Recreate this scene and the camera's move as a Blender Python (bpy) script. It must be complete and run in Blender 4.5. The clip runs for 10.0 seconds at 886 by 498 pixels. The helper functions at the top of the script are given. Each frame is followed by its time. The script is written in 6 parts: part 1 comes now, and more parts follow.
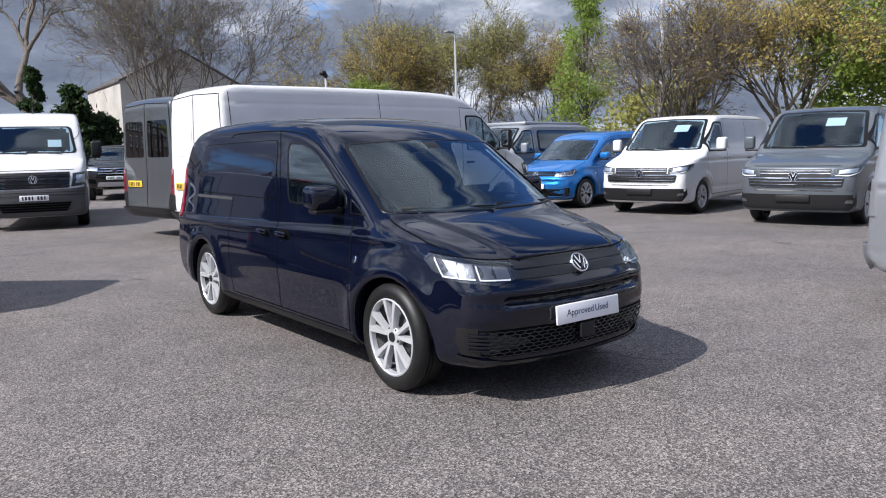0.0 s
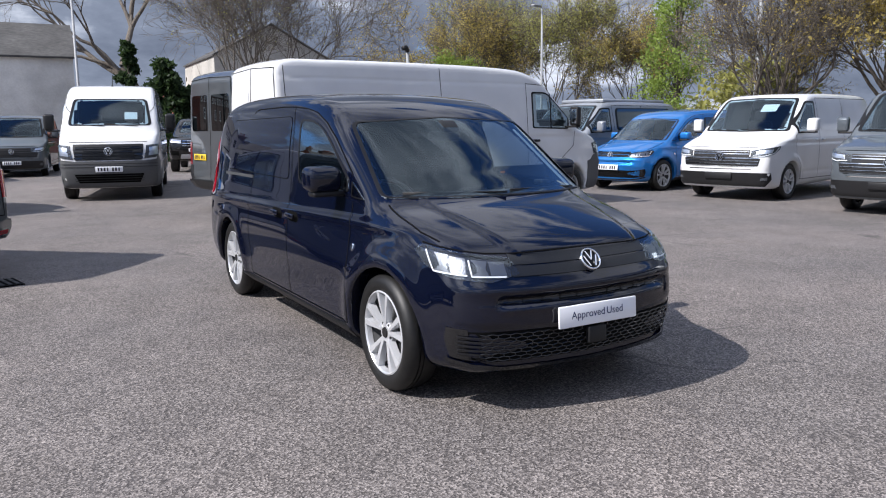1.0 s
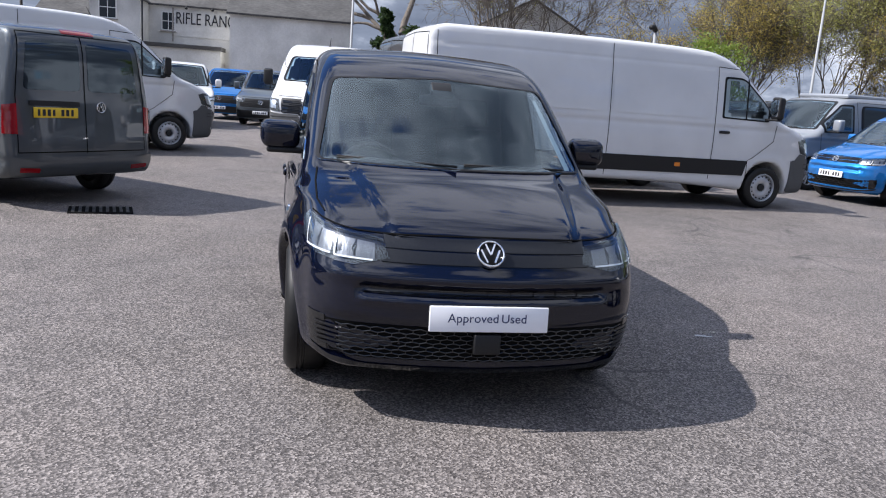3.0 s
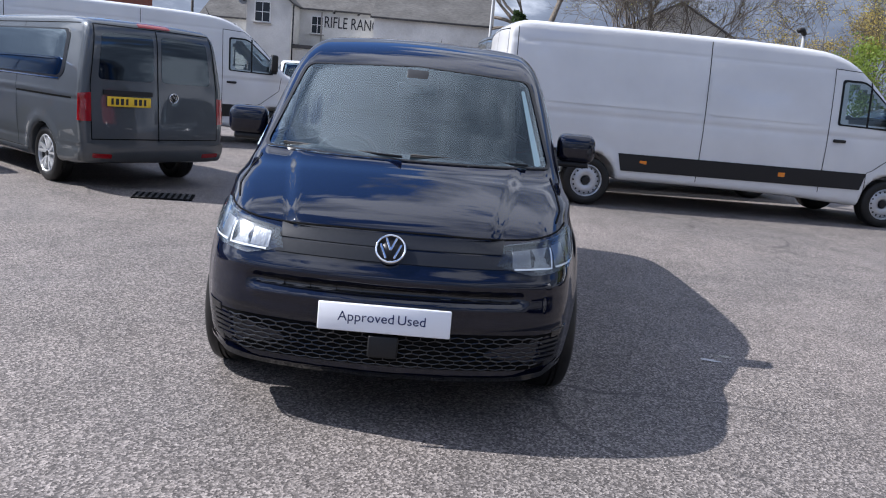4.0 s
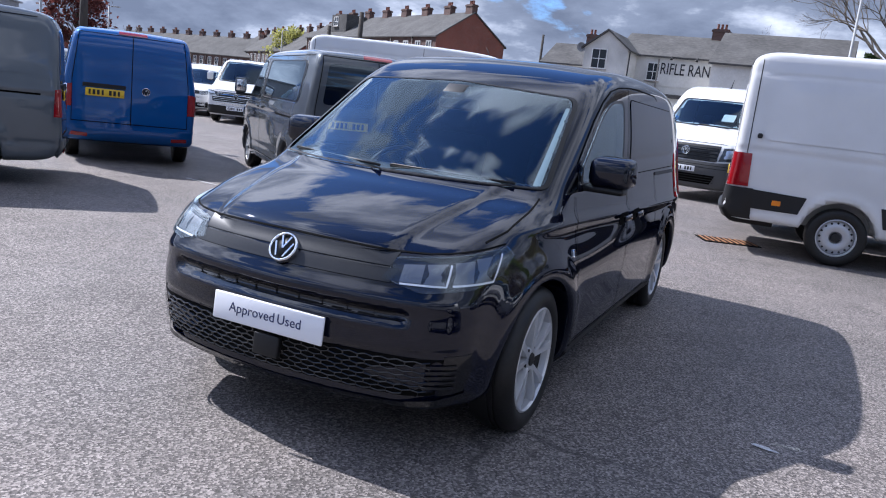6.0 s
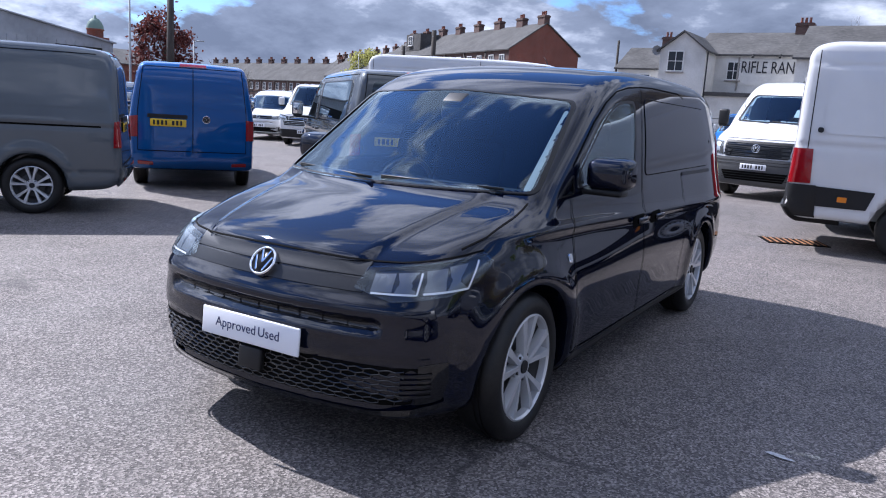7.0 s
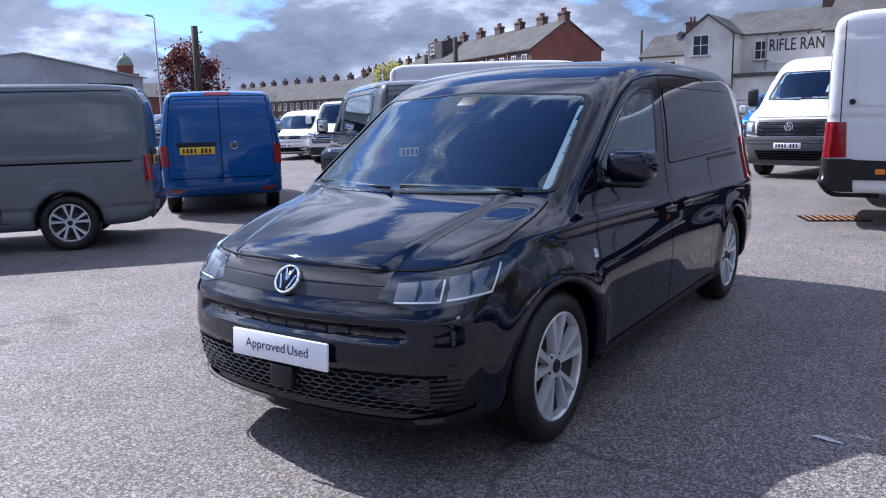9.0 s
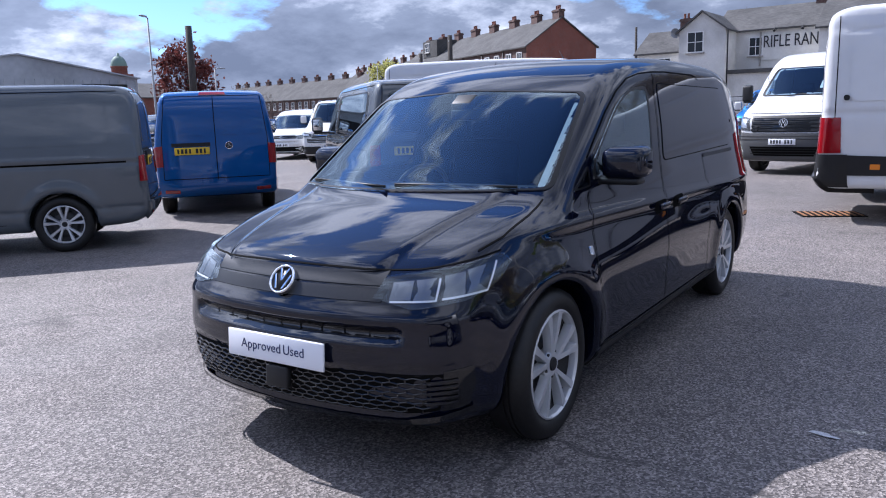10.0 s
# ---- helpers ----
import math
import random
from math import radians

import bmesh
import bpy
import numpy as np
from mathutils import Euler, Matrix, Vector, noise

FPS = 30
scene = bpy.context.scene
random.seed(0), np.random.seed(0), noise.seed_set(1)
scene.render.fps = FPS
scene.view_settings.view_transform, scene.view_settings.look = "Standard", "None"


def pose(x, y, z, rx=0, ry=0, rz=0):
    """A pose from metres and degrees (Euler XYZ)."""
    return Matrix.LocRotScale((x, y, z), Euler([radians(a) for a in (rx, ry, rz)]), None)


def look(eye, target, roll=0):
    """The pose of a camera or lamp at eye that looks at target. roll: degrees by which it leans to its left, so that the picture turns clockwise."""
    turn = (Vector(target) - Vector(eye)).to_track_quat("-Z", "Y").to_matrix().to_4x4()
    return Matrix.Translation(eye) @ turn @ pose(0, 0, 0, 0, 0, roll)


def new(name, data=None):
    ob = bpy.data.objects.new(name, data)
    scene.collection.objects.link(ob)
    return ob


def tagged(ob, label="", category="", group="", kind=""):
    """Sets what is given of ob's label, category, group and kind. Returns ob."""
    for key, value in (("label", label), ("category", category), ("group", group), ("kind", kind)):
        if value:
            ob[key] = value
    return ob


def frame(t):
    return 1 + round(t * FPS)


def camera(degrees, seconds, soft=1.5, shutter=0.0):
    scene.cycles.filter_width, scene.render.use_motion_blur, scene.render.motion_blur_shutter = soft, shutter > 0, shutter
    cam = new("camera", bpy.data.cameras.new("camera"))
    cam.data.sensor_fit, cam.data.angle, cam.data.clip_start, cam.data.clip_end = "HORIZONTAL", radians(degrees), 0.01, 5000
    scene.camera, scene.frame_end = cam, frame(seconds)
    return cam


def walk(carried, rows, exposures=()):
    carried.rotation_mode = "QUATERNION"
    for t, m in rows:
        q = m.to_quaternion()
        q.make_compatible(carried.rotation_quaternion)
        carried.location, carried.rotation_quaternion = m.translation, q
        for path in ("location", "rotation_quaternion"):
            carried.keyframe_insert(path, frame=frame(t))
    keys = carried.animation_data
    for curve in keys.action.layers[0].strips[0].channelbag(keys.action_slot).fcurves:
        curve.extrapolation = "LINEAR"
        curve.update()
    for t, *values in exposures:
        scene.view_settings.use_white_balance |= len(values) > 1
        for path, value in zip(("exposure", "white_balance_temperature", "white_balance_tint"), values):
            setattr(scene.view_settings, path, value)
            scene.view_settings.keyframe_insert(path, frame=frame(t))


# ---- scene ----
cam = camera(60.0, 10.0, soft=1.1)
PATH = [
    (0, (0.184, -0.156, 1.439), (1.317, 1.472, 1.182), -1.3),
    (0.5, (0.433, -0.135, 1.438), (1.481, 1.544, 1.15), -1.1),
    (1, (0.827, -0.085, 1.455), (1.76, 1.656, 1.141), -0.5),
    (1.5, (1.267, -0.141, 1.452), (2.059, 1.665, 1.119), 0.6),
    (2, (1.686, -0.133, 1.438), (2.323, 1.731, 1.088), 1.9),
    (2.5, (2.127, -0.132, 1.45), (2.611, 1.773, 1.082), 3.0),
    (2.7, (2.34, -0.166, 1.429), (2.755, 1.753, 1.052), 3.5),
    (3.8, (3.428, 0.061, 1.399), (3.462, 2.021, 1.003), 5.2),
    (4, (3.642, 0.071, 1.396), (3.594, 2.029, 0.995), 5.2),
    (4.5, (4.097, 0.192, 1.391), (3.827, 2.133, 0.991), 5.7),
    (5, (4.535, 0.346, 1.397), (4.036, 2.242, 1.0), 6.4),
    (5.5, (4.927, 0.46, 1.417), (4.217, 2.289, 1.032), 7.0),
    (6, (5.226, 0.682, 1.394), (4.348, 2.44, 1.02), 6.8),
    (7.5, (5.64, 0.935, 1.413), (4.514, 2.549, 1.06), 1.8),
    (8, (5.635, 0.957, 1.415), (4.486, 2.556, 1.066), 0.1),
    (8.5, (5.633, 0.954, 1.406), (4.477, 2.549, 1.061), -0.9),
    (9, (5.642, 0.948, 1.403), (4.487, 2.544, 1.06), -1.4),
    (9.5, (5.643, 0.957, 1.398), (4.491, 2.555, 1.055), -1.6),
    (10, (5.641, 0.956, 1.402), (4.494, 2.557, 1.055), -1.8),
]
walk(cam, [(t, look(eye, target, roll)) for t, eye, target, roll in PATH],
     [(0.0, 0.54, 6300, 13), (2.5, 0.64, 6280, 13), (4.5, 0.80, 6080, 13), (6.0, 0.82, 5880, 15), (8.0, 0.85, 5780, 17), (10.0, 0.85, 5780, 17)])

# ---------------------------------------------------------------- sky, sun
SUN_AZ, SUN_EL = 178.0, 45.3


def sky_world():
    w = bpy.data.worlds.new("sky")
    scene.world = w
    w.use_nodes = True
    nt = w.node_tree
    nt.nodes.clear()
    N, L = nt.nodes.new, nt.links.new
    out, bg = N("ShaderNodeOutputWorld"), N("ShaderNodeBackground")
    sky = N("ShaderNodeTexSky")
    sky.sky_type, sky.sun_disc = "NISHITA", False
    sky.sun_elevation, sky.sun_rotation = radians(SUN_EL), radians(90 - SUN_AZ)
    sky.air_density, sky.dust_density, sky.ozone_density = 1.0, 0.6, 1.5
    tc = N("ShaderNodeTexCoord")
    sep = N("ShaderNodeSeparateXYZ")
    L(tc.outputs["Generated"], sep.inputs[0])

    def math_node(op, a, b=None, clamp=False):
        n = N("ShaderNodeMath")
        n.operation, n.use_clamp = op, clamp
        for i, v in enumerate((a, b)):
            if v is None:
                continue
            if isinstance(v, (int, float)):
                n.inputs[i].default_value = v
            else:
                L(v, n.inputs[i])
        return n.outputs[0]

    # a flat layer of cloud: the direction divided by its height
    h = math_node("ADD", math_node("MAXIMUM", sep.outputs["Z"], 0.0), 0.42)
    comb = N("ShaderNodeCombineXYZ")
    L(math_node("DIVIDE", sep.outputs["X"], h), comb.inputs["X"])
    L(math_node("DIVIDE", sep.outputs["Y"], h), comb.inputs["Y"])
    L(math_node("MULTIPLY", sep.outputs["Z"], 2.4), comb.inputs["Z"])

    def noise_tex(scale, detail, off, rough=0.55, dist=0.0):
        mp = N("ShaderNodeMapping")
        mp.inputs["Location"].default_value = off
        L(comb.outputs[0], mp.inputs["Vector"])
        n = N("ShaderNodeTexNoise")
        n.inputs["Scale"].default_value, n.inputs["Detail"].default_value = scale, detail
        n.inputs["Roughness"].default_value, n.inputs["Distortion"].default_value = rough, dist
        L(mp.outputs[0], n.inputs["Vector"])
        return n.outputs["Fac"]

    def ramp(fac, *stops):
        r = N("ShaderNodeValToRGB")
        while len(r.color_ramp.elements) < len(stops):
            r.color_ramp.elements.new(0.5)
        for e, (p, c) in zip(r.color_ramp.elements, stops):
            e.position, e.color = p, (*c, 1)
        L(fac, r.inputs[0])
        return r.outputs[0]

    cover = noise_tex(1.7, 9, (5.4, 2.3, 0), 0.58, 0.1)
    thick = noise_tex(2.3, 10, (7.3, -2.2, 1), 0.60, 0.05)
    # the cloud closes up towards the horizon and breaks up overhead
    low = ramp(sep.outputs["Z"], (0.03, (0.17, 0.17, 0.17)), (0.26, (0.08, 0.08, 0.08)), (0.52, (0.0, 0.0, 0.0)))
    mask = ramp(math_node("ADD", cover, low), (0.457, (0, 0, 0)), (0.502, (1, 1, 1)))
    high = ramp(sep.outputs["Z"], (0.10, (0.0, 0.0, 0.0)), (0.60, (0.10, 0.10, 0.10)))
    tone = ramp(math_node("SUBTRACT", thick, high), (0.34, (5.1, 5.4, 6.0)), (0.42, (2.85, 3.15, 3.7)), (0.48, (1.52, 1.78, 2.28)), (0.62, (0.93, 1.12, 1.52)))
    # cloud near the sun scatters more of its light forward
    dot = N("ShaderNodeVectorMath")
    dot.operation = "DOT_PRODUCT"
    L(tc.outputs["Generated"], dot.inputs[0])
    dot.inputs[1].default_value = (math.cos(radians(SUN_AZ)) * math.cos(radians(SUN_EL)), math.sin(radians(SUN_AZ)) * math.cos(radians(SUN_EL)), math.sin(radians(SUN_EL)))
    glow = math_node("ADD", math_node("MULTIPLY", math_node("POWER", math_node("MAXIMUM", dot.outputs["Value"], 0.0), 5.0), 1.9), 1.0)
    lit = N("ShaderNodeVectorMath")
    lit.operation = "SCALE"
    L(tone, lit.inputs[0])
    L(glow, lit.inputs["Scale"])
    tone = lit.outputs[0]
    mix = N("ShaderNodeMixRGB")
    L(mask, mix.inputs[0])
    blue = N("ShaderNodeMixRGB")
    blue.blend_type = "MULTIPLY"
    blue.inputs[0].default_value, blue.inputs[2].default_value = 1.0, (0.46, 0.64, 0.92, 1)
    L(sky.outputs[0], blue.inputs[1])
    L(blue.outputs[0], mix.inputs[1])
    L(tone, mix.inputs[2])
    L(mix.outputs[0], bg.inputs[0])
    bg.inputs[1].default_value = 0.12
    L(bg.outputs[0], out.inputs[0])


sky_world()
sun = new("sun", bpy.data.lights.new("sun", "SUN"))
sun.data.energy, sun.data.angle, sun.data.color = 4.5, radians(0.55), (1.0, 0.955, 0.89)
_d = Vector((math.cos(radians(SUN_AZ)) * math.cos(radians(SUN_EL)), math.sin(radians(SUN_AZ)) * math.cos(radians(SUN_EL)), math.sin(radians(SUN_EL))))
sun.matrix_world = look(_d * 60, (0, 0, 0))

# ---------------------------------------------------------------- materials
def mat(name, color, rough=0.5, metal=0.0, coat=0.0, coat_rough=0.03, spec=0.5, emit=None):
    m = bpy.data.materials.new(name)
    m.use_nodes = True
    b = m.node_tree.nodes["Principled BSDF"]
    b.inputs["Base Color"].default_value = (*color, 1)
    b.inputs["Roughness"].default_value = rough
    b.inputs["Metallic"].default_value = metal
    b.inputs["Coat Weight"].default_value = coat
    b.inputs["Coat Roughness"].default_value = coat_rough
    b.inputs["Specular IOR Level"].default_value = spec
    return m


def tools(m):
    nt = m.node_tree
    return nt, nt.nodes.new, nt.links.new, nt.nodes["Principled BSDF"]


def tex(m, scale, detail=4, kind="Object", rough=0.55, stretch=(1, 1, 1), dist=0.0):
    nt, N, L, _ = tools(m)
    tc, mp, n = N("ShaderNodeTexCoord"), N("ShaderNodeMapping"), N("ShaderNodeTexNoise")
    mp.inputs["Scale"].default_value = stretch
    n.inputs["Scale"].default_value, n.inputs["Detail"].default_value = scale, detail
    n.inputs["Roughness"].default_value, n.inputs["Distortion"].default_value = rough, dist
    L(tc.outputs[kind], mp.inputs[0])
    L(mp.outputs[0], n.inputs["Vector"])
    return n.outputs["Fac"]


def ramp_of(m, fac, *stops):
    nt, N, L, _ = tools(m)
    r = N("ShaderNodeValToRGB")
    while len(r.color_ramp.elements) < len(stops):
        r.color_ramp.elements.new(0.5)
    for e, (p, c) in zip(r.color_ramp.elements, stops):
        e.position, e.color = p, (*c, 1) if not isinstance(c, (int, float)) else (c, c, c, 1)
    L(fac, r.inputs[0])
    return r.outputs[0]


def mixed(m, fac, a, b, how="MIX"):
    nt, N, L, _ = tools(m)
    x = N("ShaderNodeMixRGB")
    x.blend_type = how
    for i, v in enumerate((fac, a, b)):
        if isinstance(v, (int, float)):
            x.inputs[i].default_value = v if i == 0 else (v, v, v, 1)
        elif isinstance(v, tuple):
            x.inputs[i].default_value = (*v, 1)
        else:
            L(v, x.inputs[i])
    return x.outputs[0]


def bump(m, height, strength, dist=0.01):
    nt, N, L, b = tools(m)
    n = N("ShaderNodeBump")
    n.inputs["Strength"].default_value, n.inputs["Distance"].default_value = strength, dist
    L(height, n.inputs["Height"])
    L(n.outputs[0], b.inputs["Normal"])


def grained(name, c1, c2, scale, rough=0.8, bump_s=0.3, bump_d=0.01, stretch=(1, 1, 1), big=None, metal=0.0, spec=0.4):
    m = mat(name, c1, rough, metal, spec=spec)
    nt, N, L, b = tools(m)
    f = tex(m, scale, 5, stretch=stretch)
    col = ramp_of(m, f, (0.3, c1), (0.7, c2))
    if big:
        col = mixed(m, 1.0, col, ramp_of(m, tex(m, big, 5), (0.3, 0.72), (0.65, 1.08)), "MULTIPLY")
    L(col, b.inputs["Base Color"])
    bump(m, f, bump_s, bump_d)
    return m


def paint(name, color, metal=0.0, rough=0.35, flake=0.0):
    """Car paint: base, fine flake, clear coat, a faint film of dust."""
    m = mat(name, color, rough, metal, coat=1.0, coat_rough=0.02, spec=0.0)
    nt, N, L, b = tools(m)
    b.inputs["Coat IOR"].default_value = 1.55
    big = tex(m, 1.3, 5)
    dusty = tuple(min(1, c * 1.10 + 0.0012) for c in color)
    L(ramp_of(m, big, (0.35, color), (0.7, dusty)), b.inputs["Base Color"])
    L(ramp_of(m, tex(m, 7, 5), (0.35, 0.012), (0.75, 0.045)), b.inputs["Coat Roughness"])
    return m


def glass(name, tint, ior=1.52):
    m = bpy.data.materials.new(name)
    m.use_nodes = True
    nt = m.node_tree
    nt.nodes.clear()
    N, L = nt.nodes.new, nt.links.new
    out, mx, tr, gl, lw = N("ShaderNodeOutputMaterial"), N("ShaderNodeMixShader"), N("ShaderNodeBsdfTransparent"), N("ShaderNodeBsdfGlossy"), N("ShaderNodeLayerWeight")
    tr.inputs[0].default_value = (*tint, 1)
    gl.inputs["Roughness"].default_value = 0.004
    gl.inputs["Color"].default_value = (0.80, 0.93, 1.0, 1)
    # reflection rises towards grazing, alike from both sides of the pane
    f0 = 2.0 * ((ior - 1) / (ior + 1)) ** 2
    lw.inputs[0].default_value = 0.5
    pw, ma = N("ShaderNodeMath"), N("ShaderNodeMath")
    pw.operation, ma.operation = "POWER", "MULTIPLY_ADD"
    pw.inputs[1].default_value = 3.6
    ma.inputs[1].default_value, ma.inputs[2].default_value = 1 - f0, f0
    L(lw.outputs["Facing"], pw.inputs[0])
    L(pw.outputs[0], ma.inputs[0])
    L(ma.outputs[0], mx.inputs[0])
    L(tr.outputs[0], mx.inputs[1])
    L(gl.outputs[0], mx.inputs[2])
    L(mx.outputs[0], out.inputs[0])
    return m


def asphalt():
    m = mat("asphalt", (0.06, 0.06, 0.06), 0.8, spec=0.35)
    nt, N, L, b = tools(m)
    tc = N("ShaderNodeTexCoord")
    vor = N("ShaderNodeTexVoronoi")
    vor.inputs["Scale"].default_value = 115
    L(tc.outputs["Object"], vor.inputs["Vector"])
    chips = ramp_of(m, vor.outputs["Color"], (0.12, (0.050, 0.045, 0.043)), (0.5, (0.130, 0.117, 0.111)), (0.92, (0.345, 0.312, 0.292)))
    fine = ramp_of(m, tex(m, 60, 4), (0.3, 0.72), (0.7, 1.18))
    col = mixed(m, 1.0, chips, fine, "MULTIPLY")
    col = mixed(m, 1.0, col, ramp_of(m, tex(m, 0.35, 6, dist=0.4), (0.3, (0.78, 0.79, 0.80)), (0.7, (1.12, 1.09, 1.07))), "MULTIPLY")
    col = mixed(m, 1.0, col, ramp_of(m, tex(m, 2.2, 7, rough=0.65), (0.28, 0.80), (0.55, 1.05)), "MULTIPLY")
    # oil and tyre marks
    marks = ramp_of(m, tex(m, 1.1, 6, rough=0.7, stretch=(1, 1.6, 1), dist=1.2), (0.64, 0.0), (0.72, 0.6))
    col = mixed(m, marks, col, (0.045, 0.043, 0.043))
    # thin scuffs and sealed cracks, and small oil spots
    scuff = mixed(m, 1.0, ramp_of(m, tex(m, 0.55, 2.5, rough=0.5, dist=0.6), (0.493, 0.0), (0.5, 1.0), (0.507, 0.0)), ramp_of(m, tex(m, 0.45, 3), (0.50, 0.0), (0.60, 0.7)), "MULTIPLY")
    col = mixed(m, scuff, col, (0.03, 0.029, 0.029))
    spots = ramp_of(m, tex(m, 2.4, 3, rough=0.6, stretch=(1, 1.5, 1)), (0.71, 0.0), (0.76, 0.55))
    col = mixed(m, spots, col, (0.04, 0.039, 0.039))
    L(col, b.inputs["Base Color"])
    L(ramp_of(m, tex(m, 0.8, 4), (0.3, 0.62), (0.7, 0.85)), b.inputs["Roughness"])
    bump(m, mixed(m, 0.5, vor.outputs["Distance"], tex(m, 45, 5)), 0.85, 0.006)
    return m


M_ASPHALT = asphalt()
M_BLACK = paint("deep_black_blue_paint", (0.0013, 0.0025, 0.0100), 0.0, 0.4)
M_WHITE = paint("white_paint", (0.62, 0.625, 0.63))
M_SILVER = paint("silver_paint", (0.30, 0.315, 0.335), 0.5, 0.38)
M_GREY = paint("slate_grey_paint", (0.098, 0.112, 0.125), 0.3, 0.36)
M_DKGREY = paint("dark_grey_paint", (0.075, 0.083, 0.090), 0.3, 0.38)
M_BLUE = paint("bright_blue_paint", (0.005, 0.075, 0.26), 0.2, 0.35)
M_SKYBLUE = paint("sky_blue_metallic_paint", (0.018, 0.16, 0.46), 0.45, 0.36)
M_JET = paint("black_paint", (0.008, 0.008, 0.009))
M_GLASS = glass("tinted_windscreen_glass", (0.60, 0.72, 0.78), 1.47)
M_SIDEGLASS = glass("clear_side_glass", (0.72, 0.78, 0.79), 1.72)
M_DARKGLASS = glass("privacy_glass", (0.09, 0.10, 0.11))
M_LENS = glass("clear_lamp_lens", (0.95, 0.96, 0.97), 1.4)
M_FRIT = mat("black_glass_border", (0.006, 0.006, 0.007), 0.3, spec=0.25)
M_PLASTIC = grained("black_textured_plastic", (0.007, 0.007, 0.008), (0.012, 0.012, 0.013), 160, 0.5, 0.15, 0.002)
M_GREYPLASTIC = grained("dark_grey_plastic", (0.035, 0.036, 0.038), (0.05, 0.051, 0.053), 140, 0.6, 0.15, 0.002)
M_BUMPER = grained("mid_grey_bumper_plastic", (0.070, 0.072, 0.075), (0.095, 0.097, 0.10), 120, 0.6, 0.12, 0.002)
# near-black for joints; elsewhere the shade of openings put into the colour
M_GAP_SHADE = mat("shut_line", (0.003, 0.003, 0.003), 0.9, spec=0.1)
M_RUBBER = grained("tyre_rubber", (0.006, 0.006, 0.006), (0.011, 0.0105, 0.010), 40, 0.5, 0.2, 0.003, big=5)
M_ALLOY = mat("silver_alloy", (0.56, 0.57, 0.585), 0.30, 0.35, coat=0.5)
M_STEEL = mat("silver_steel_wheel", (0.50, 0.51, 0.53), 0.42, 0.6)
M_CHROME = mat("chrome", (0.86, 0.87, 0.88), 0.08, 1.0)
M_REFLECTOR = mat("lamp_reflector", (0.66, 0.68, 0.72), 0.30, 0.95)
M_LAMP = mat("satin_lamp_housing", (0.13, 0.14, 0.155), 0.25, 0.6)
M_DRL = mat("white_light_guide", (0.80, 0.82, 0.84), 0.25)
M_HOUSING = mat("dark_lamp_housing", (0.035, 0.037, 0.042), 0.25, 0.3)
M_CELL = mat("bright_lamp_reflector", (0.18, 0.19, 0.205), 0.36, 0.8)
bump(M_CELL, tex(M_CELL, 55, 2, stretch=(1, 1, 0.15)), 0.5, 0.004)
M_SATIN = grained("satin_black_bar", (0.010, 0.011, 0.014), (0.014, 0.015, 0.018), 90, 0.32, 0.05, 0.001)
M_RED = mat("red_lamp_lens", (0.26, 0.004, 0.008), 0.10, coat=1.0)
M_AMBER = mat("amber_marker", (0.75, 0.22, 0.01), 0.2, coat=0.6)
M_PLATEW = mat("white_plate", (0.80, 0.81, 0.84), 0.3)
M_PLATEY = mat("yellow_plate", (0.78, 0.52, 0.03), 0.3)
M_INK = mat("dark_ink", (0.012, 0.013, 0.018), 0.5)
M_INKBLUE = mat("navy_ink", (0.015, 0.025, 0.10), 0.45)
M_SEAT = grained("dark_seat_cloth", (0.008, 0.009, 0.011), (0.013, 0.014, 0.017), 60, 0.95, 0.05, 0.001, spec=0.1)
M_DASH = grained("dark_dash_plastic", (0.018, 0.021, 0.026), (0.026, 0.030, 0.036), 80, 0.7, 0.05, 0.001, spec=0.2)
M_CLOTH = mat("pale_trim", (0.45, 0.47, 0.48), 0.8)
M_PAPER = mat("white_paper", (0.82, 0.82, 0.80), 0.7)
# ---------------------------------------------------------------- mesh tools
def part(name, data, material, parent=None, label="", smooth=True):
    """Links a bmesh, or (verts, faces[, normals]), as one mesh object."""
    me = bpy.data.meshes.new(name)
    normals = None
    if isinstance(data, tuple):
        me.from_pydata([tuple(map(float, v)) for v in data[0]], [], [tuple(int(i) for i in f) for f in data[1]])
        normals = data[2] if len(data) > 2 else None
    else:
        data.to_mesh(me)
        data.free()
    for m in (material if isinstance(material, (list, tuple)) else [material]):
        me.materials.append(m)
    if smooth:
        me.polygons.foreach_set("use_smooth", [True] * len(me.polygons))
    if normals is not None:
        me.normals_split_custom_set_from_vertices([tuple(map(float, n)) for n in normals])
    me.update()
    ob = new(name, me)
    if parent is not None:
        ob.parent = parent
    if label:
        ob["label"] = label
    return ob


def share(ob, parent, m, name=None):
    """Another object on the same mesh."""
    o = new(name or ob.name.split(".")[0], ob.data)
    o.parent, o.matrix_basis = parent, m
    if "label" in ob:
        o["label"] = ob["label"]
    return o


def thing(name, m, label, category, group="", kind=""):
    e = new(name)
    e.empty_display_size = 0.3
    e.matrix_world = m
    return tagged(e, label, category, group, kind)


def sharp(ob, deg=35):
    """Hard edges above that angle."""
    bm = bmesh.new()
    bm.from_mesh(ob.data)
    for e in bm.edges:
        e.smooth = len(e.link_faces) == 2 and e.calc_face_angle(0) < radians(deg)
    bm.to_mesh(ob.data)
    bm.free()
    return ob


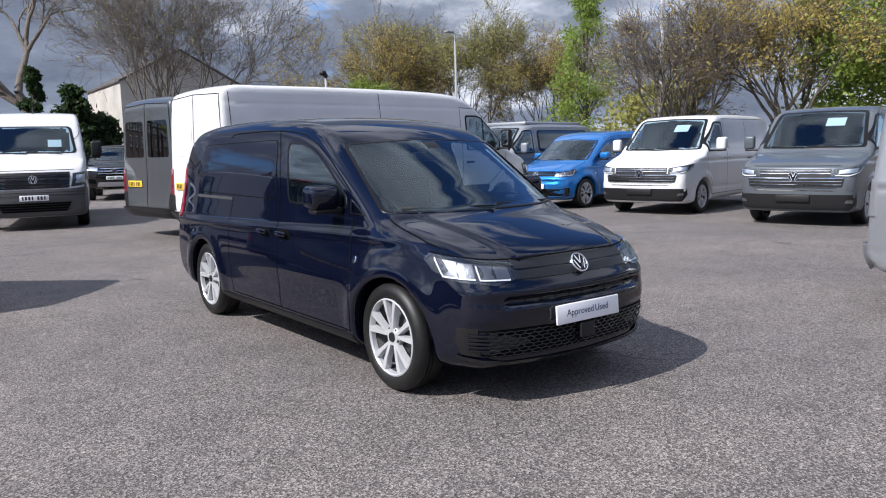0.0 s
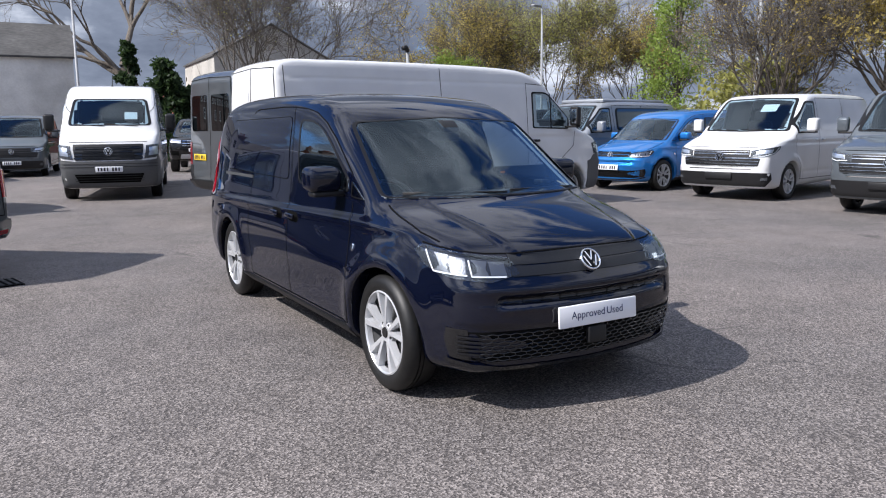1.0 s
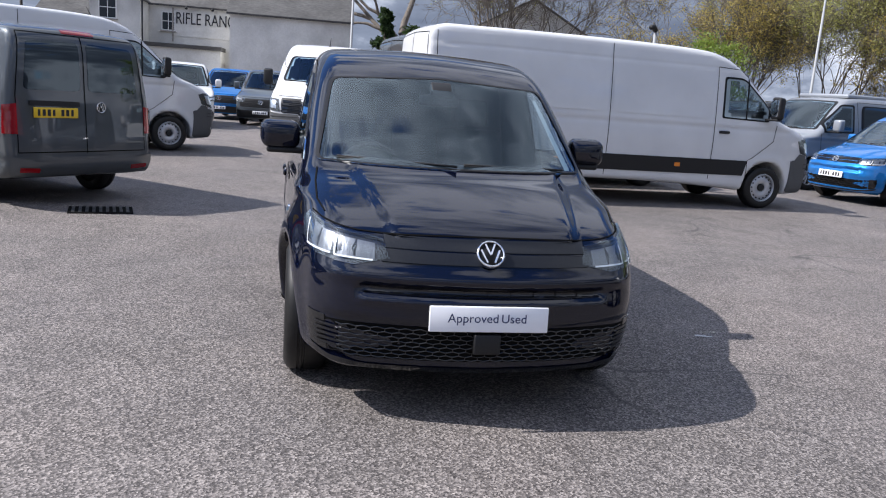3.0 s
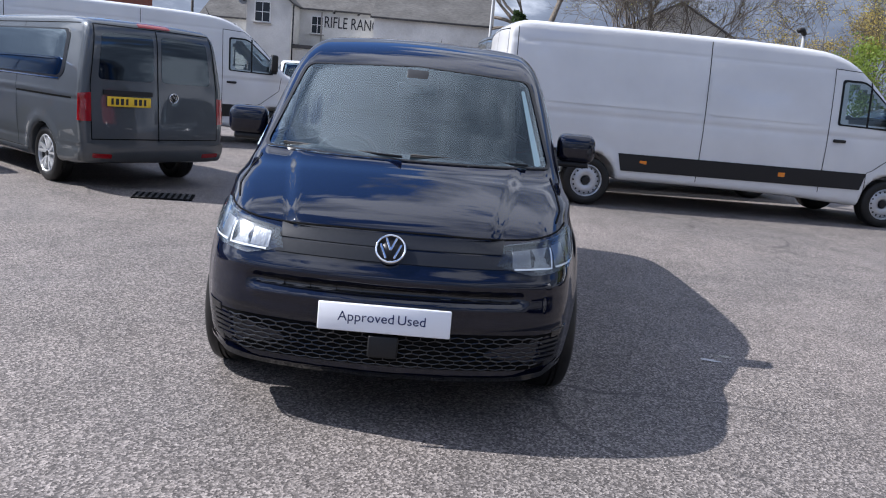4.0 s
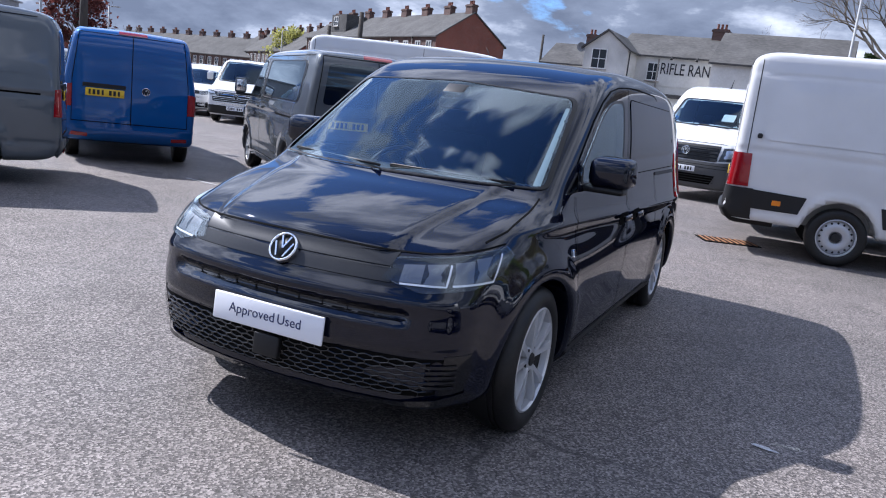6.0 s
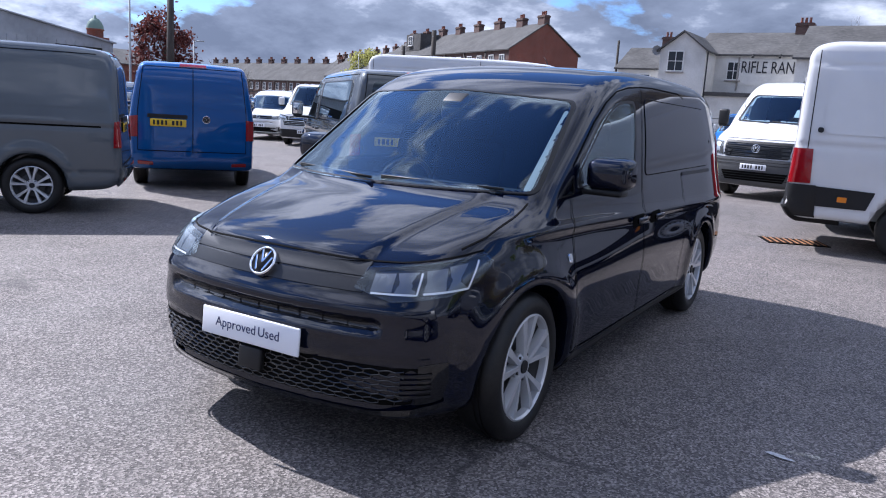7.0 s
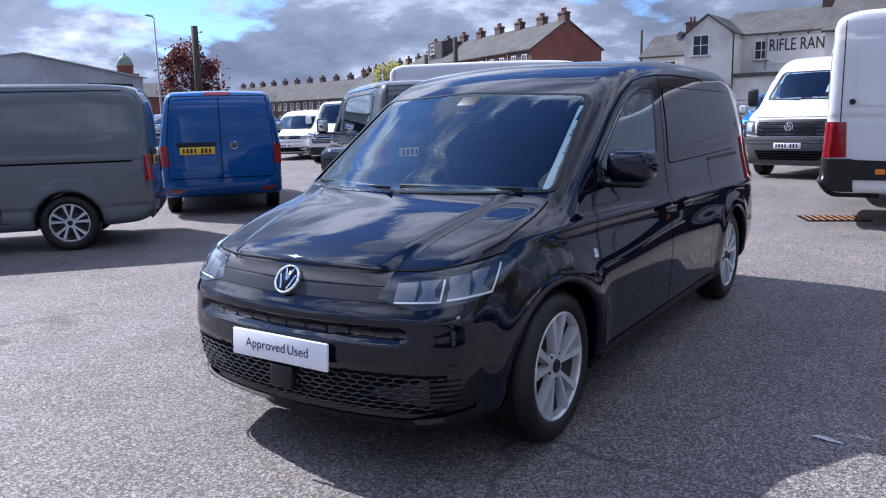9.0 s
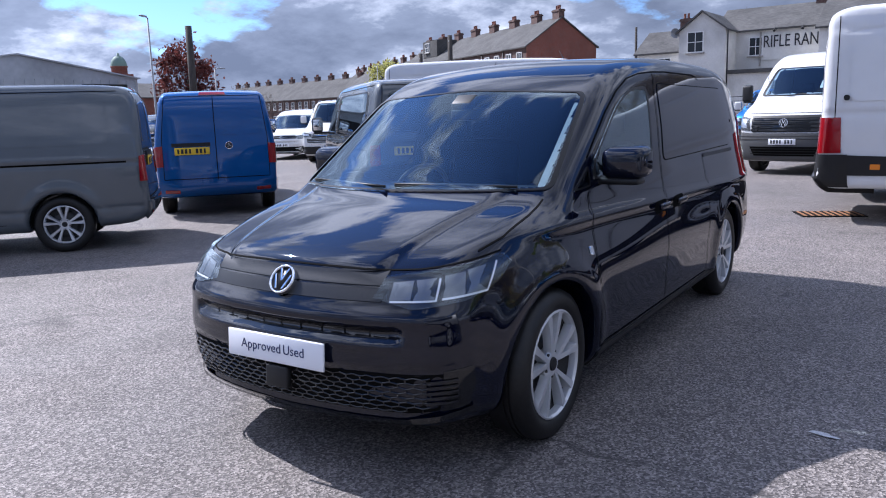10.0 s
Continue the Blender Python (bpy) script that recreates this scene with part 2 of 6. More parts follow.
def box_bm(sx, sy, sz, bevel=0.0, at=(0, 0, 0), seg=2, bm=None, rot=None):
    b = bmesh.new()
    bmesh.ops.create_cube(b, size=1.0)
    bmesh.ops.scale(b, vec=(sx, sy, sz), verts=b.verts)
    if bevel:
        bmesh.ops.bevel(b, geom=b.edges[:], offset=bevel, segments=seg, affect="EDGES", profile=0.5)
    if rot is not None:
        bmesh.ops.transform(b, matrix=rot, verts=b.verts)
    bmesh.ops.translate(b, vec=at, verts=b.verts)
    return merge(bm, b) if bm is not None else b


def merge(bm, other):
    me = bpy.data.meshes.new("tmp")
    other.to_mesh(me)
    other.free()
    bm.from_mesh(me)
    bpy.data.meshes.remove(me)
    return bm


def revolve(profile, n=40, axis="y", closed=False):
    """Turns (radius, along) points round an axis."""
    V, F = [], []
    k = len(profile)
    for i in range(n):
        a = 2 * math.pi * i / n
        for r, h in profile:
            c, s = r * math.cos(a), r * math.sin(a)
            V.append((c, h, s) if axis == "y" else (c, s, h))
    for i in range(n):
        j = (i + 1) % n
        for q in range(k if closed else k - 1):
            w = (q + 1) % k
            F.append((i * k + q, i * k + w, j * k + w, j * k + q))
    return V, F


def tube(path, radii, n=8, cap=True):
    """A round bar along points."""
    V, F = [], []
    P = [Vector(p) for p in path]
    if isinstance(radii, (int, float)):
        radii = [radii] * len(P)
    up = Vector((0, 0, 1))
    for i, p in enumerate(P):
        d = (P[min(i + 1, len(P) - 1)] - P[max(i - 1, 0)]).normalized()
        if abs(d.dot(up)) > 0.95:
            up = Vector((1, 0, 0))
        s = d.cross(up).normalized()
        u = s.cross(d)
        for k in range(n):
            a = 2 * math.pi * k / n
            V.append(p + (s * math.cos(a) + u * math.sin(a)) * radii[i])
    for i in range(len(P) - 1):
        for k in range(n):
            F.append((i * n + k, i * n + (k + 1) % n, (i + 1) * n + (k + 1) % n, (i + 1) * n + k))
    if cap:
        F.append(tuple(range(n))[::-1])
        F.append(tuple(range((len(P) - 1) * n, len(P) * n)))
    return V, F


def joined(*parts):
    V, F = [], []
    for v, f in parts:
        o = len(V)
        V.extend(v)
        F.extend(tuple(i + o for i in q) for q in f)
    return V, F


def spline(pts, n=6, closed=False):
    P = np.array(pts, float)
    out = []
    m = len(P)
    for i in range(m if closed else m - 1):
        p0 = P[i - 1] if (closed or i > 0) else P[0]
        p1, p2 = P[i], P[(i + 1) % m]
        p3 = P[(i + 2) % m] if (closed or i + 2 < m) else P[-1]
        d1, d2, d3 = (max(np.linalg.norm(b - a), 1e-6) ** 0.5 for a, b in ((p0, p1), (p1, p2), (p2, p3)))
        m1 = (p1 - p0) / d1 - (p2 - p0) / (d1 + d2) + (p2 - p1) / d2 if d1 > 1e-2 else (p2 - p1) / d2
        m2 = (p2 - p1) / d2 - (p3 - p1) / (d2 + d3) + (p3 - p2) / d3 if d3 > 1e-2 else (p2 - p1) / d2
        m1, m2 = m1 * d2, m2 * d2
        for k in range(n):
            t = k / n
            out.append((2 * t**3 - 3 * t**2 + 1) * p1 + (t**3 - 2 * t**2 + t) * m1 + (-2 * t**3 + 3 * t**2) * p2 + (t**3 - t**2) * m2)
    if not closed:
        out.append(P[-1])
    return np.array(out)


def rounded(pts, r=0.04, step=0.05, seg=5):
    """A closed outline with rounded corners and points no further apart than step."""
    P = [np.array(p[:2], float) for p in pts]
    R = [p[2] if len(p) > 2 else r for p in pts]
    out = []
    n = len(P)
    for i in range(n):
        a, b, c = P[i - 1], P[i], P[(i + 1) % n]
        u, v = a - b, c - b
        lu, lv = np.linalg.norm(u), np.linalg.norm(v)
        d = min(R[i], lu * 0.45, lv * 0.45)
        s, e = b + u / lu * d, b + v / lv * d
        for k in range(seg + 1):
            t = k / seg
            out.append((1 - t) ** 2 * s + 2 * t * (1 - t) * b + t * t * e)
    dense = []
    for i, p in enumerate(out):
        q = out[(i + 1) % len(out)]
        m = max(1, int(math.ceil(np.linalg.norm(q - p) / step)))
        dense += [p + (q - p) * k / m for k in range(m)]
    return np.array(dense)


def inside(poly, pts):
    """Which of the points lie in the outline."""
    x, y = pts[:, 0], pts[:, 1]
    ok = np.zeros(len(pts), bool)
    q = poly[-1]
    for p in poly:
        cross = ((p[1] > y) != (q[1] > y)) & (x < (q[0] - p[0]) * (y - p[1]) / (q[1] - p[1] + 1e-12) + p[0])
        ok ^= cross
        q = p
    return ok


def smax(a, b, k):
    h = np.clip(0.5 + 0.5 * (a - b) / k, 0, 1)
    return b + (a - b) * h + k * h * (1 - h)


def sstep(x, a, b):
    t = np.clip((x - a) / (b - a), 0, 1)
    return t * t * (3 - 2 * t)


class Shell:
    """A vehicle's skin as a smooth field: the side view, the width at each height, and the plan's taper, blended at their meeting edges."""

    def __init__(self, profile, side, front, rear, nose=(0.1, 0.5), tail=0.04, crown=0.05, k=0.10, arches=(), arch_r=0.36, hub=0.32, flare=0.012, extra=None):
        self.poly = spline(profile, 7, True)
        self.side_z, self.side_w = spline(side, 30)[:, 0], spline(side, 30)[:, 1]
        self.front, self.rear, self.nose, self.tail, self.crown, self.k = front, rear, nose, tail, crown, k
        self.arches, self.arch_r, self.hub, self.flare, self.extra = arches, arch_r, hub, flare, extra
        self.lo, self.hi = self.poly.min(0) - 0.25, self.poly.max(0) + 0.25
        self.h = 0.015
        nx, nz = (int((self.hi[i] - self.lo[i]) / self.h) + 2 for i in (0, 1))
        gx, gz = np.meshgrid(self.lo[0] + np.arange(nx) * self.h, self.lo[1] + np.arange(nz) * self.h, indexing="ij")
        pts = np.stack([gx.ravel(), gz.ravel()], 1)
        d = np.full(len(pts), 1e9)
        q = self.poly[-1]
        for p in self.poly:
            e, w = p - q, pts - q
            t = np.clip((w @ e) / max(e @ e, 1e-12), 0, 1)
            d = np.minimum(d, ((w - t[:, None] * e) ** 2).sum(1))
            q = p
        d = np.sqrt(d)
        d[inside(self.poly, pts)] *= -1
        d = d.reshape(nx, nz)
        for _ in range(7):
            d[1:-1] = (d[:-2] + 2 * d[1:-1] + d[2:]) / 4
            d[:, 1:-1] = (d[:, :-2] + 2 * d[:, 1:-1] + d[:, 2:]) / 4
        self.tab = d
        self.nx, self.nz = nx, nz

    def outline(self, x, z):
        u = np.clip((x - self.lo[0]) / self.h, 1, self.nx - 3.001)
        v = np.clip((z - self.lo[1]) / self.h, 1, self.nz - 3.001)
        i, j = u.astype(int), v.astype(int)
        fu, fv = u - i, v - j

        def w(t):
            return (-0.5 * t + t * t - 0.5 * t**3, 1 - 2.5 * t * t + 1.5 * t**3, 0.5 * t + 2 * t * t - 1.5 * t**3, -0.5 * t * t + 0.5 * t**3)

        wu, wv = w(fu), w(fv)
        s = 0
        for a in range(4):
            row = 0
            for b in range(4):
                row = row + wv[b] * self.tab[i + a - 1, j + b - 1]
            s = s + wu[a] * row
        return s

    def base(self, P):
        x, y, z = P[:, 0], np.abs(P[:, 1]), P[:, 2]
        f0, f1 = self.nose[1], self.poly[:, 0].max()
        yy = y * y
        xs = x + self.nose[0] * yy * (1 + 0.6 * yy) * sstep(x, f0 - 1.2, f0 + 0.4) - self.tail * yy * sstep(-x, 0.5, -self.poly[:, 0].min())
        a = self.outline(xs, z + self.crown * yy * sstep(z, 0.6, 1.4))
        w = np.interp(z, self.side_z, self.side_w) - self.front(x, z) - self.rear(x, z)
        for ax in self.arches:
            r = np.hypot(x - ax, z - self.hub)
            w = w + self.flare * np.exp(-(((r - self.arch_r - 0.05) / 0.07) ** 2))
        if self.extra:
            a, w = self.extra(x, y, z, a, w)
        return smax(a, (y - w) * 0.97, self.k)

    def field(self, P):
        f = self.base(P)
        for ax in self.arches:
            r = np.hypot(P[:, 0] - ax, P[:, 2] - self.hub) - self.arch_r
            f = smax(f, -np.maximum(r, 0.50 - np.abs(P[:, 1])), 0.016)
        return f

    def grad(self, P, f=None, e=0.014):
        f = f or self.field
        return np.stack([(f(P + d) - f(P - d)) / (2 * e) for d in np.eye(3) * e], 1)

    def mesh(self, cell, cut=()):
        """Surface nets on a grid, then pulled on to the skin. cut: (view, outline) openings."""
        lo = np.array([self.poly[:, 0].min() - 0.1, -self.side_w.max() - 0.12, self.poly[:, 1].min() - 0.08])
        hi = np.array([self.poly[:, 0].max() + 0.1, self.side_w.max() + 0.12, self.poly[:, 1].max() + 0.08])
        n = ((hi - lo) / cell).astype(int) + 2
        axes = [lo[i] + np.arange(n[i]) * cell for i in range(3)]
        G = np.stack(np.meshgrid(*axes, indexing="ij"), -1).reshape(-1, 3)
        # a coarse pass first; only points near the skin are worked out again
        nc = (n + 2) // 3 + 1
        C = np.stack(np.meshgrid(*[lo[i] + np.arange(nc[i]) * cell * 3 for i in range(3)], indexing="ij"), -1).reshape(-1, 3)
        C = self.field(C).reshape(nc)
        V = C
        for i in range(3):
            V = np.take(V, np.minimum((np.arange(n[i]) + 1) // 3, nc[i] - 1), axis=i)
        V = V.ravel().copy()
        near = np.flatnonzero(np.abs(V) < max(6 * cell, 0.13))
        for c in np.array_split(near, max(1, len(near) // 400000)):
            V[c] = self.field(G[c])
        V = V.reshape(n)
        S = V < 0
        shp = tuple(n - 1)
        cnt, pos = np.zeros(shp), np.zeros((*shp, 3))
        sl = lambda o: tuple(slice(o[i], o[i] + shp[i]) for i in range(3))
        for ax in range(3):
            o1, o2 = [i for i in range(3) if i != ax]
            for p in (0, 1):
                for q in (0, 1):
                    a = [0, 0, 0]
                    a[o1], a[o2] = p, q
                    b = list(a)
                    b[ax] = 1
                    va, vb = V[sl(a)], V[sl(b)]
                    hit = S[sl(a)] != S[sl(b)]
                    t = np.where(hit, va / np.where(hit, va - vb, 1), 0)
                    cnt += hit
                    for i in range(3):
                        pos[..., i] += np.where(hit, (t if i == ax else a[i]), 0)
        act = cnt > 0
        idx = -np.ones(shp, int)
        idx[act] = np.arange(act.sum())
        cells = np.argwhere(act)
        P = lo + (cells + pos[act] / cnt[act][:, None]) * cell
        quads = []
        for ax in range(3):
            o1, o2 = (ax + 1) % 3, (ax + 2) % 3
            A = np.take(S, range(n[ax] - 1), axis=ax)
            B = np.take(S, range(1, n[ax]), axis=ax)
            E = np.argwhere(A != B)
            ok = (E[:, o1] > 0) & (E[:, o2] > 0) & (E[:, o1] < shp[o1]) & (E[:, o2] < shp[o2])
            E = E[ok]
            if not len(E):
                continue
            ins = S[E[:, 0], E[:, 1], E[:, 2]]
            q = []
            for d1, d2 in ((0, 0), (1, 0), (1, 1), (0, 1)):
                c = E.copy()
                c[:, o1] -= d1
                c[:, o2] -= d2
                q.append(idx[c[:, 0], c[:, 1], c[:, 2]])
            q = np.stack(q, 1)
            q[~ins] = q[~ins][:, ::-1]
            quads.append(q)
        Q = np.concatenate(quads)
        for _ in range(4):
            f, g = self.field(P), self.grad(P)
            P = P - np.clip(f, -cell, cell)[:, None] * g / np.maximum((g * g).sum(1), 0.2)[:, None]
        nrm = self.grad(P)
        nrm /= np.linalg.norm(nrm, axis=1)[:, None] + 1e-9
        for view, poly in cut:
            uv = P[:, [0, 2]] if view[0] == "s" else P[:, [1, 2]]
            ok = inside(poly, uv)
            ok &= (P[:, 1] > 0.3) if view == "sl" else (P[:, 1] < -0.3) if view == "sr" else (P[:, 0] > 0.4) if view == "f" else (P[:, 0] < -1.0)
            if view[0] == "s":
                ok &= np.abs(nrm[:, 1]) > 0.4
            Q = Q[~ok[Q].all(1)]
        used = np.unique(Q)
        new_i = -np.ones(len(P), int)
        new_i[used] = np.arange(len(used))
        return P[used], new_i[Q], nrm[used]

    def drop(self, view, uv, off=0.0):
        """Points of a view brought on to the skin. Views: sl, sr (x, z); f, b (y, z); w, wb (degrees round a post, z); t (x, y)."""
        uv = np.asarray(uv, float)
        n = len(uv)
        o, d = np.zeros((n, 3)), np.zeros((n, 3))
        far = 1.6
        if view in ("sl", "sr"):
            o[:, 0], o[:, 2] = uv[:, 0], uv[:, 1]
            d[:, 1] = 1 if view == "sl" else -1
        elif view in ("f", "b"):
            o[:, 1], o[:, 2], o[:, 0] = uv[:, 0], uv[:, 1], 0
            d[:, 0] = 1 if view == "f" else -1
            far = 4.6
        elif view in ("w", "wb"):
            a = np.radians(uv[:, 0])
            s = 1 if view == "w" else -1
            o[:, 0], o[:, 2] = (self.post if view == "w" else self.rpost), uv[:, 1]
            d[:, 0], d[:, 1] = s * np.cos(a), np.sin(a)
            far = 2.2
        else:
            o[:, 0], o[:, 1], o[:, 2] = uv[:, 0], uv[:, 1], 0.3
            d[:, 2] = 1
            far = 2.8
        lo, hi = np.zeros(n), np.full(n, far)
        for _ in range(20):
            mid = (lo + hi) / 2
            out = self.base(o + d * mid[:, None]) > 0
            hi = np.where(out, mid, hi)
            lo = np.where(out, lo, mid)
        P = o + d * lo[:, None]
        g = self.grad(P, self.base)
        g /= np.linalg.norm(g, axis=1)[:, None] + 1e-9
        return P + g * off, g

    def patch(self, view, outline, off=0.004, rings=5, depth=0.012, hole=0.0, centre=None):
        """A panel on the skin: rings of the outline drawn in to its middle, with a rim that goes down into the skin."""
        out = np.asarray(outline)
        c = out.mean(0) if centre is None else np.array(centre)
        levels = [1 - (1 - hole) * i / rings for i in range(rings + 1)]
        F = []
        n = len(out)
        levels = [lv for lv in levels if lv > 1e-6]
        uv = [out] + [c + (out - c) * lv for lv in levels]
        offs = [np.full(n, off - depth)] + [np.full(n, off)] * len(levels)
        m = len(uv)
        for r in range(m - 1):
            for i in range(n):
                j = (i + 1) % n
                F.append((r * n + i, r * n + j, (r + 1) * n + j, (r + 1) * n + i))
        if hole == 0.0:
            uv.append(c[None])
            offs.append(np.full(1, off))
            for i in range(n):
                F.append(((m - 1) * n + i, (m - 1) * n + (i + 1) % n, m * n))
        P, Nn = self.drop(view, np.concatenate(uv), np.concatenate(offs)[:, None])
        a, b, e = (P[F[n][i]] for i in range(3))
        if np.dot(np.cross(b - a, e - a), Nn[F[n][0]]) < 0:
            F = [f[::-1] for f in F]
        return P, F, Nn

    def line(self, view, pts, width=0.007, off=0.0025, closed=False, step=0.05):
        """A narrow strip along a line of the skin."""
        P = [np.array(p, float) for p in pts]
        if closed:
            P.append(P[0])
        dense = []
        for a, b in zip(P, P[1:]):
            m = max(1, int(np.linalg.norm((b - a) * (0.018 if view[0] == "w" else 1, 1)) / step))
            dense += [a + (b - a) * k / m for k in range(m)]
        dense.append(P[-1])
        C, G = self.drop(view, dense, off)
        T = np.gradient(C, axis=0)
        S = np.cross(G, T)
        S /= np.linalg.norm(S, axis=1)[:, None] + 1e-9
        V = np.concatenate([C - S * width / 2, C + S * width / 2])
        n = len(C)
        F = [(i, i + 1, n + i + 1, n + i) for i in range(n - 1)]
        return V, F, np.concatenate([G, G])


def lathe_wheel(r=0.326, w=0.205, rim=0.222):
    """The tyre's section, outer face towards +y."""
    h = w / 2
    return [(rim - 0.01, h - 0.045), (rim, h - 0.018), (rim + 0.012, h - 0.006), (rim + 0.045, h + 0.004), (r - 0.035, h - 0.002), (r - 0.012, h - 0.016), (r - 0.002, h - 0.040),
            (r, h - 0.062), (r - 0.007, h - 0.064), (r - 0.007, h - 0.072), (r, h - 0.074), (r, 0.018), (r - 0.007, 0.016), (r - 0.007, 0.006), (r, 0.004),
            (r, -h + 0.05), (r - 0.012, -h + 0.014), (r - 0.05, -h), (rim, -h + 0.01)]


def make_wheel(parent, at, side, style="alloy", r=0.326, w=0.205, rim=0.222, bank={}):
    """One wheel: hub with tyre and rim on it. side: 1 left, -1 right."""
    key = (style, r, w, rim)
    if key not in bank:
        tyre = revolve(lathe_wheel(r, w, rim), 56)
        h = w / 2
        barrel = revolve([(rim + 0.004, h - 0.010), (rim - 0.004, h - 0.006), (rim - 0.012, h - 0.016), (rim - 0.016, h - 0.045)], 56)
        parts = [barrel]
        cap = revolve([(0.0, h - 0.018), (0.028, h - 0.018), (0.031, h - 0.026), (0.031, h - 0.05)], 24)
        if style == "alloy":
            spokes = []
            for i in range(5):
                for dl, wd in ((-0.20, 0.020), (0.20, 0.020)):
                    a0 = 2 * math.pi * i / 5 + math.pi / 2
                    p0 = Vector((math.cos(a0 + dl * 0.35) * 0.045, 0, math.sin(a0 + dl * 0.35) * 0.045))
                    p1 = Vector((math.cos(a0 + dl * 1.2) * (rim - 0.006), 0, math.sin(a0 + dl * 1.2) * (rim - 0.006)))
                    d = (p1 - p0).normalized()
                    s = Vector((-d.z, 0, d.x))
                    V = []
                    for t, ww, yo, yi in ((0, 0.013, h - 0.024, h - 0.06), (0.55, 0.0165, h - 0.014, h - 0.05), (1, 0.024, h - 0.010, h - 0.05)):
                        p = p0.lerp(p1, t)
                        for k, yy in ((-1, yi), (-0.72, yo), (0.72, yo + 0.002), (1, yi)):
                            V.append(p + s * ww * k + Vector((0, yy, 0)))
                    F = []
                    for q in range(2):
                        for k in range(4):
                            F.append((q * 4 + k, q * 4 + (k + 1) % 4, q * 4 + 4 + (k + 1) % 4, q * 4 + 4 + k))
                    spokes.append((V, F))
            hubring = revolve([(0.0, h - 0.028), (0.05, h - 0.024), (0.066, h - 0.036), (0.066, h - 0.07)], 30)
            bolts = []
            for i in range(5):
                a = 2 * math.pi * (i + 0.5) / 5 + math.pi / 2
                b = tube([(math.cos(a) * 0.056, h - 0.05, math.sin(a) * 0.056), (math.cos(a) * 0.056, h - 0.026, math.sin(a) * 0.056)], 0.008, 6)
                bolts.append(b)
            rimg = joined(barrel, hubring, *spokes)
            capg, bits = cap, bolts
        elif style == "cover":
            V, F = [], []
            blades = []
            for i in range(9):
                a0 = 2 * math.pi * i / 9
                blade = []
                for rr, da, yo in ((0.06, 0.10, h - 0.02), (rim * 0.6, 0.16, h - 0.012), (rim - 0.012, 0.21, h - 0.016)):
                    for k, yy in ((-1, yo - 0.03), (-0.8, yo), (0.8, yo), (1, yo - 0.03)):
                        a = a0 + da * k * (0.9 if rr < 0.1 else 1)
                        blade.append((math.cos(a) * rr, yy, math.sin(a) * rr))
                bf = [(q * 4 + k, q * 4 + (k + 1) % 4, q * 4 + 4 + (k + 1) % 4, q * 4 + 4 + k) for q in range(2) for k in range(4)]
                blades.append((blade, bf))
            disc = revolve([(0.0, h - 0.024), (0.07, h - 0.022), (0.09, h - 0.035)], 36)
            rimg, capg, bits = joined(barrel, disc, *blades), cap, []
        else:
            # pressed steel wheel; small black plugs near the rim paint the holes' shade
            disc = revolve([(0.0, h - 0.075), (0.055, h - 0.07), (0.075, h - 0.045), (0.115, h - 0.03), (rim * 0.66, h - 0.032), (rim * 0.70, h - 0.036), (rim * 0.9, h - 0.055), (rim - 0.012, h - 0.06)], 48)
            rimg = joined(barrel, disc)
            holes = []
            for i in range(16):
                a = 2 * math.pi * i / 16
                u = Vector((math.cos(a), 0, math.sin(a)))
                holes.append(tube([u * rim * 0.80 + Vector((0, h - 0.05, 0)), u * rim * 0.80 + Vector((0, h - 0.040, 0))], 0.0135, 8))
            capg, bits = revolve([(0.0, h - 0.02), (0.045, h - 0.022), (0.055, h - 0.034), (0.058, h - 0.07)], 24), holes
        drum = revolve([(0.0, h - 0.075), (0.125, h - 0.075), (0.15, h - 0.085), (0.15, h - 0.10), (rim - 0.02, h - 0.10), (rim - 0.012, h - 0.03), (rim - 0.014, -h + 0.02), (0.0, -h + 0.02)], 32)
        bank[key] = (tyre, rimg, capg, drum, bits, {})
    tyre, rimg, capg, drum, bits, made = bank[key]
    m = pose(*at, 0, 0, 0 if side > 0 else 180)
    face = {"alloy": M_ALLOY, "cover": M_ALLOY, "steel": M_STEEL}[style]
    if not made:
        made["drum"] = part("wheel", drum, M_GREYPLASTIC, parent)
        made["drum"].matrix_basis = m
        made["tyre"] = sharp(part("tyre", tyre, M_RUBBER, made["drum"]), 50)
        made["rim"] = sharp(part("rim", rimg, face, made["drum"]), 30)
        made["cap"] = sharp(part("hub_cap", capg, M_PLASTIC, made["drum"]), 40)
        made["bits"] = [part("wheel_bolt" if style == "alloy" else "vent_hole", b, M_PLASTIC, made["drum"]) for b in bits]
    else:
        d = share(made["drum"], parent, m, "wheel")
        for k in ("tyre", "rim", "cap"):
            share(made[k], d, Matrix())
        for b in made["bits"]:
            share(b, d, Matrix())
    return None

# ---------------------------------------------------------------- vehicles: x ahead, y left, origin on the ground amid the wheels
def mirror_y(pts):
    return [(-p[0], *p[1:]) for p in pts][::-1]


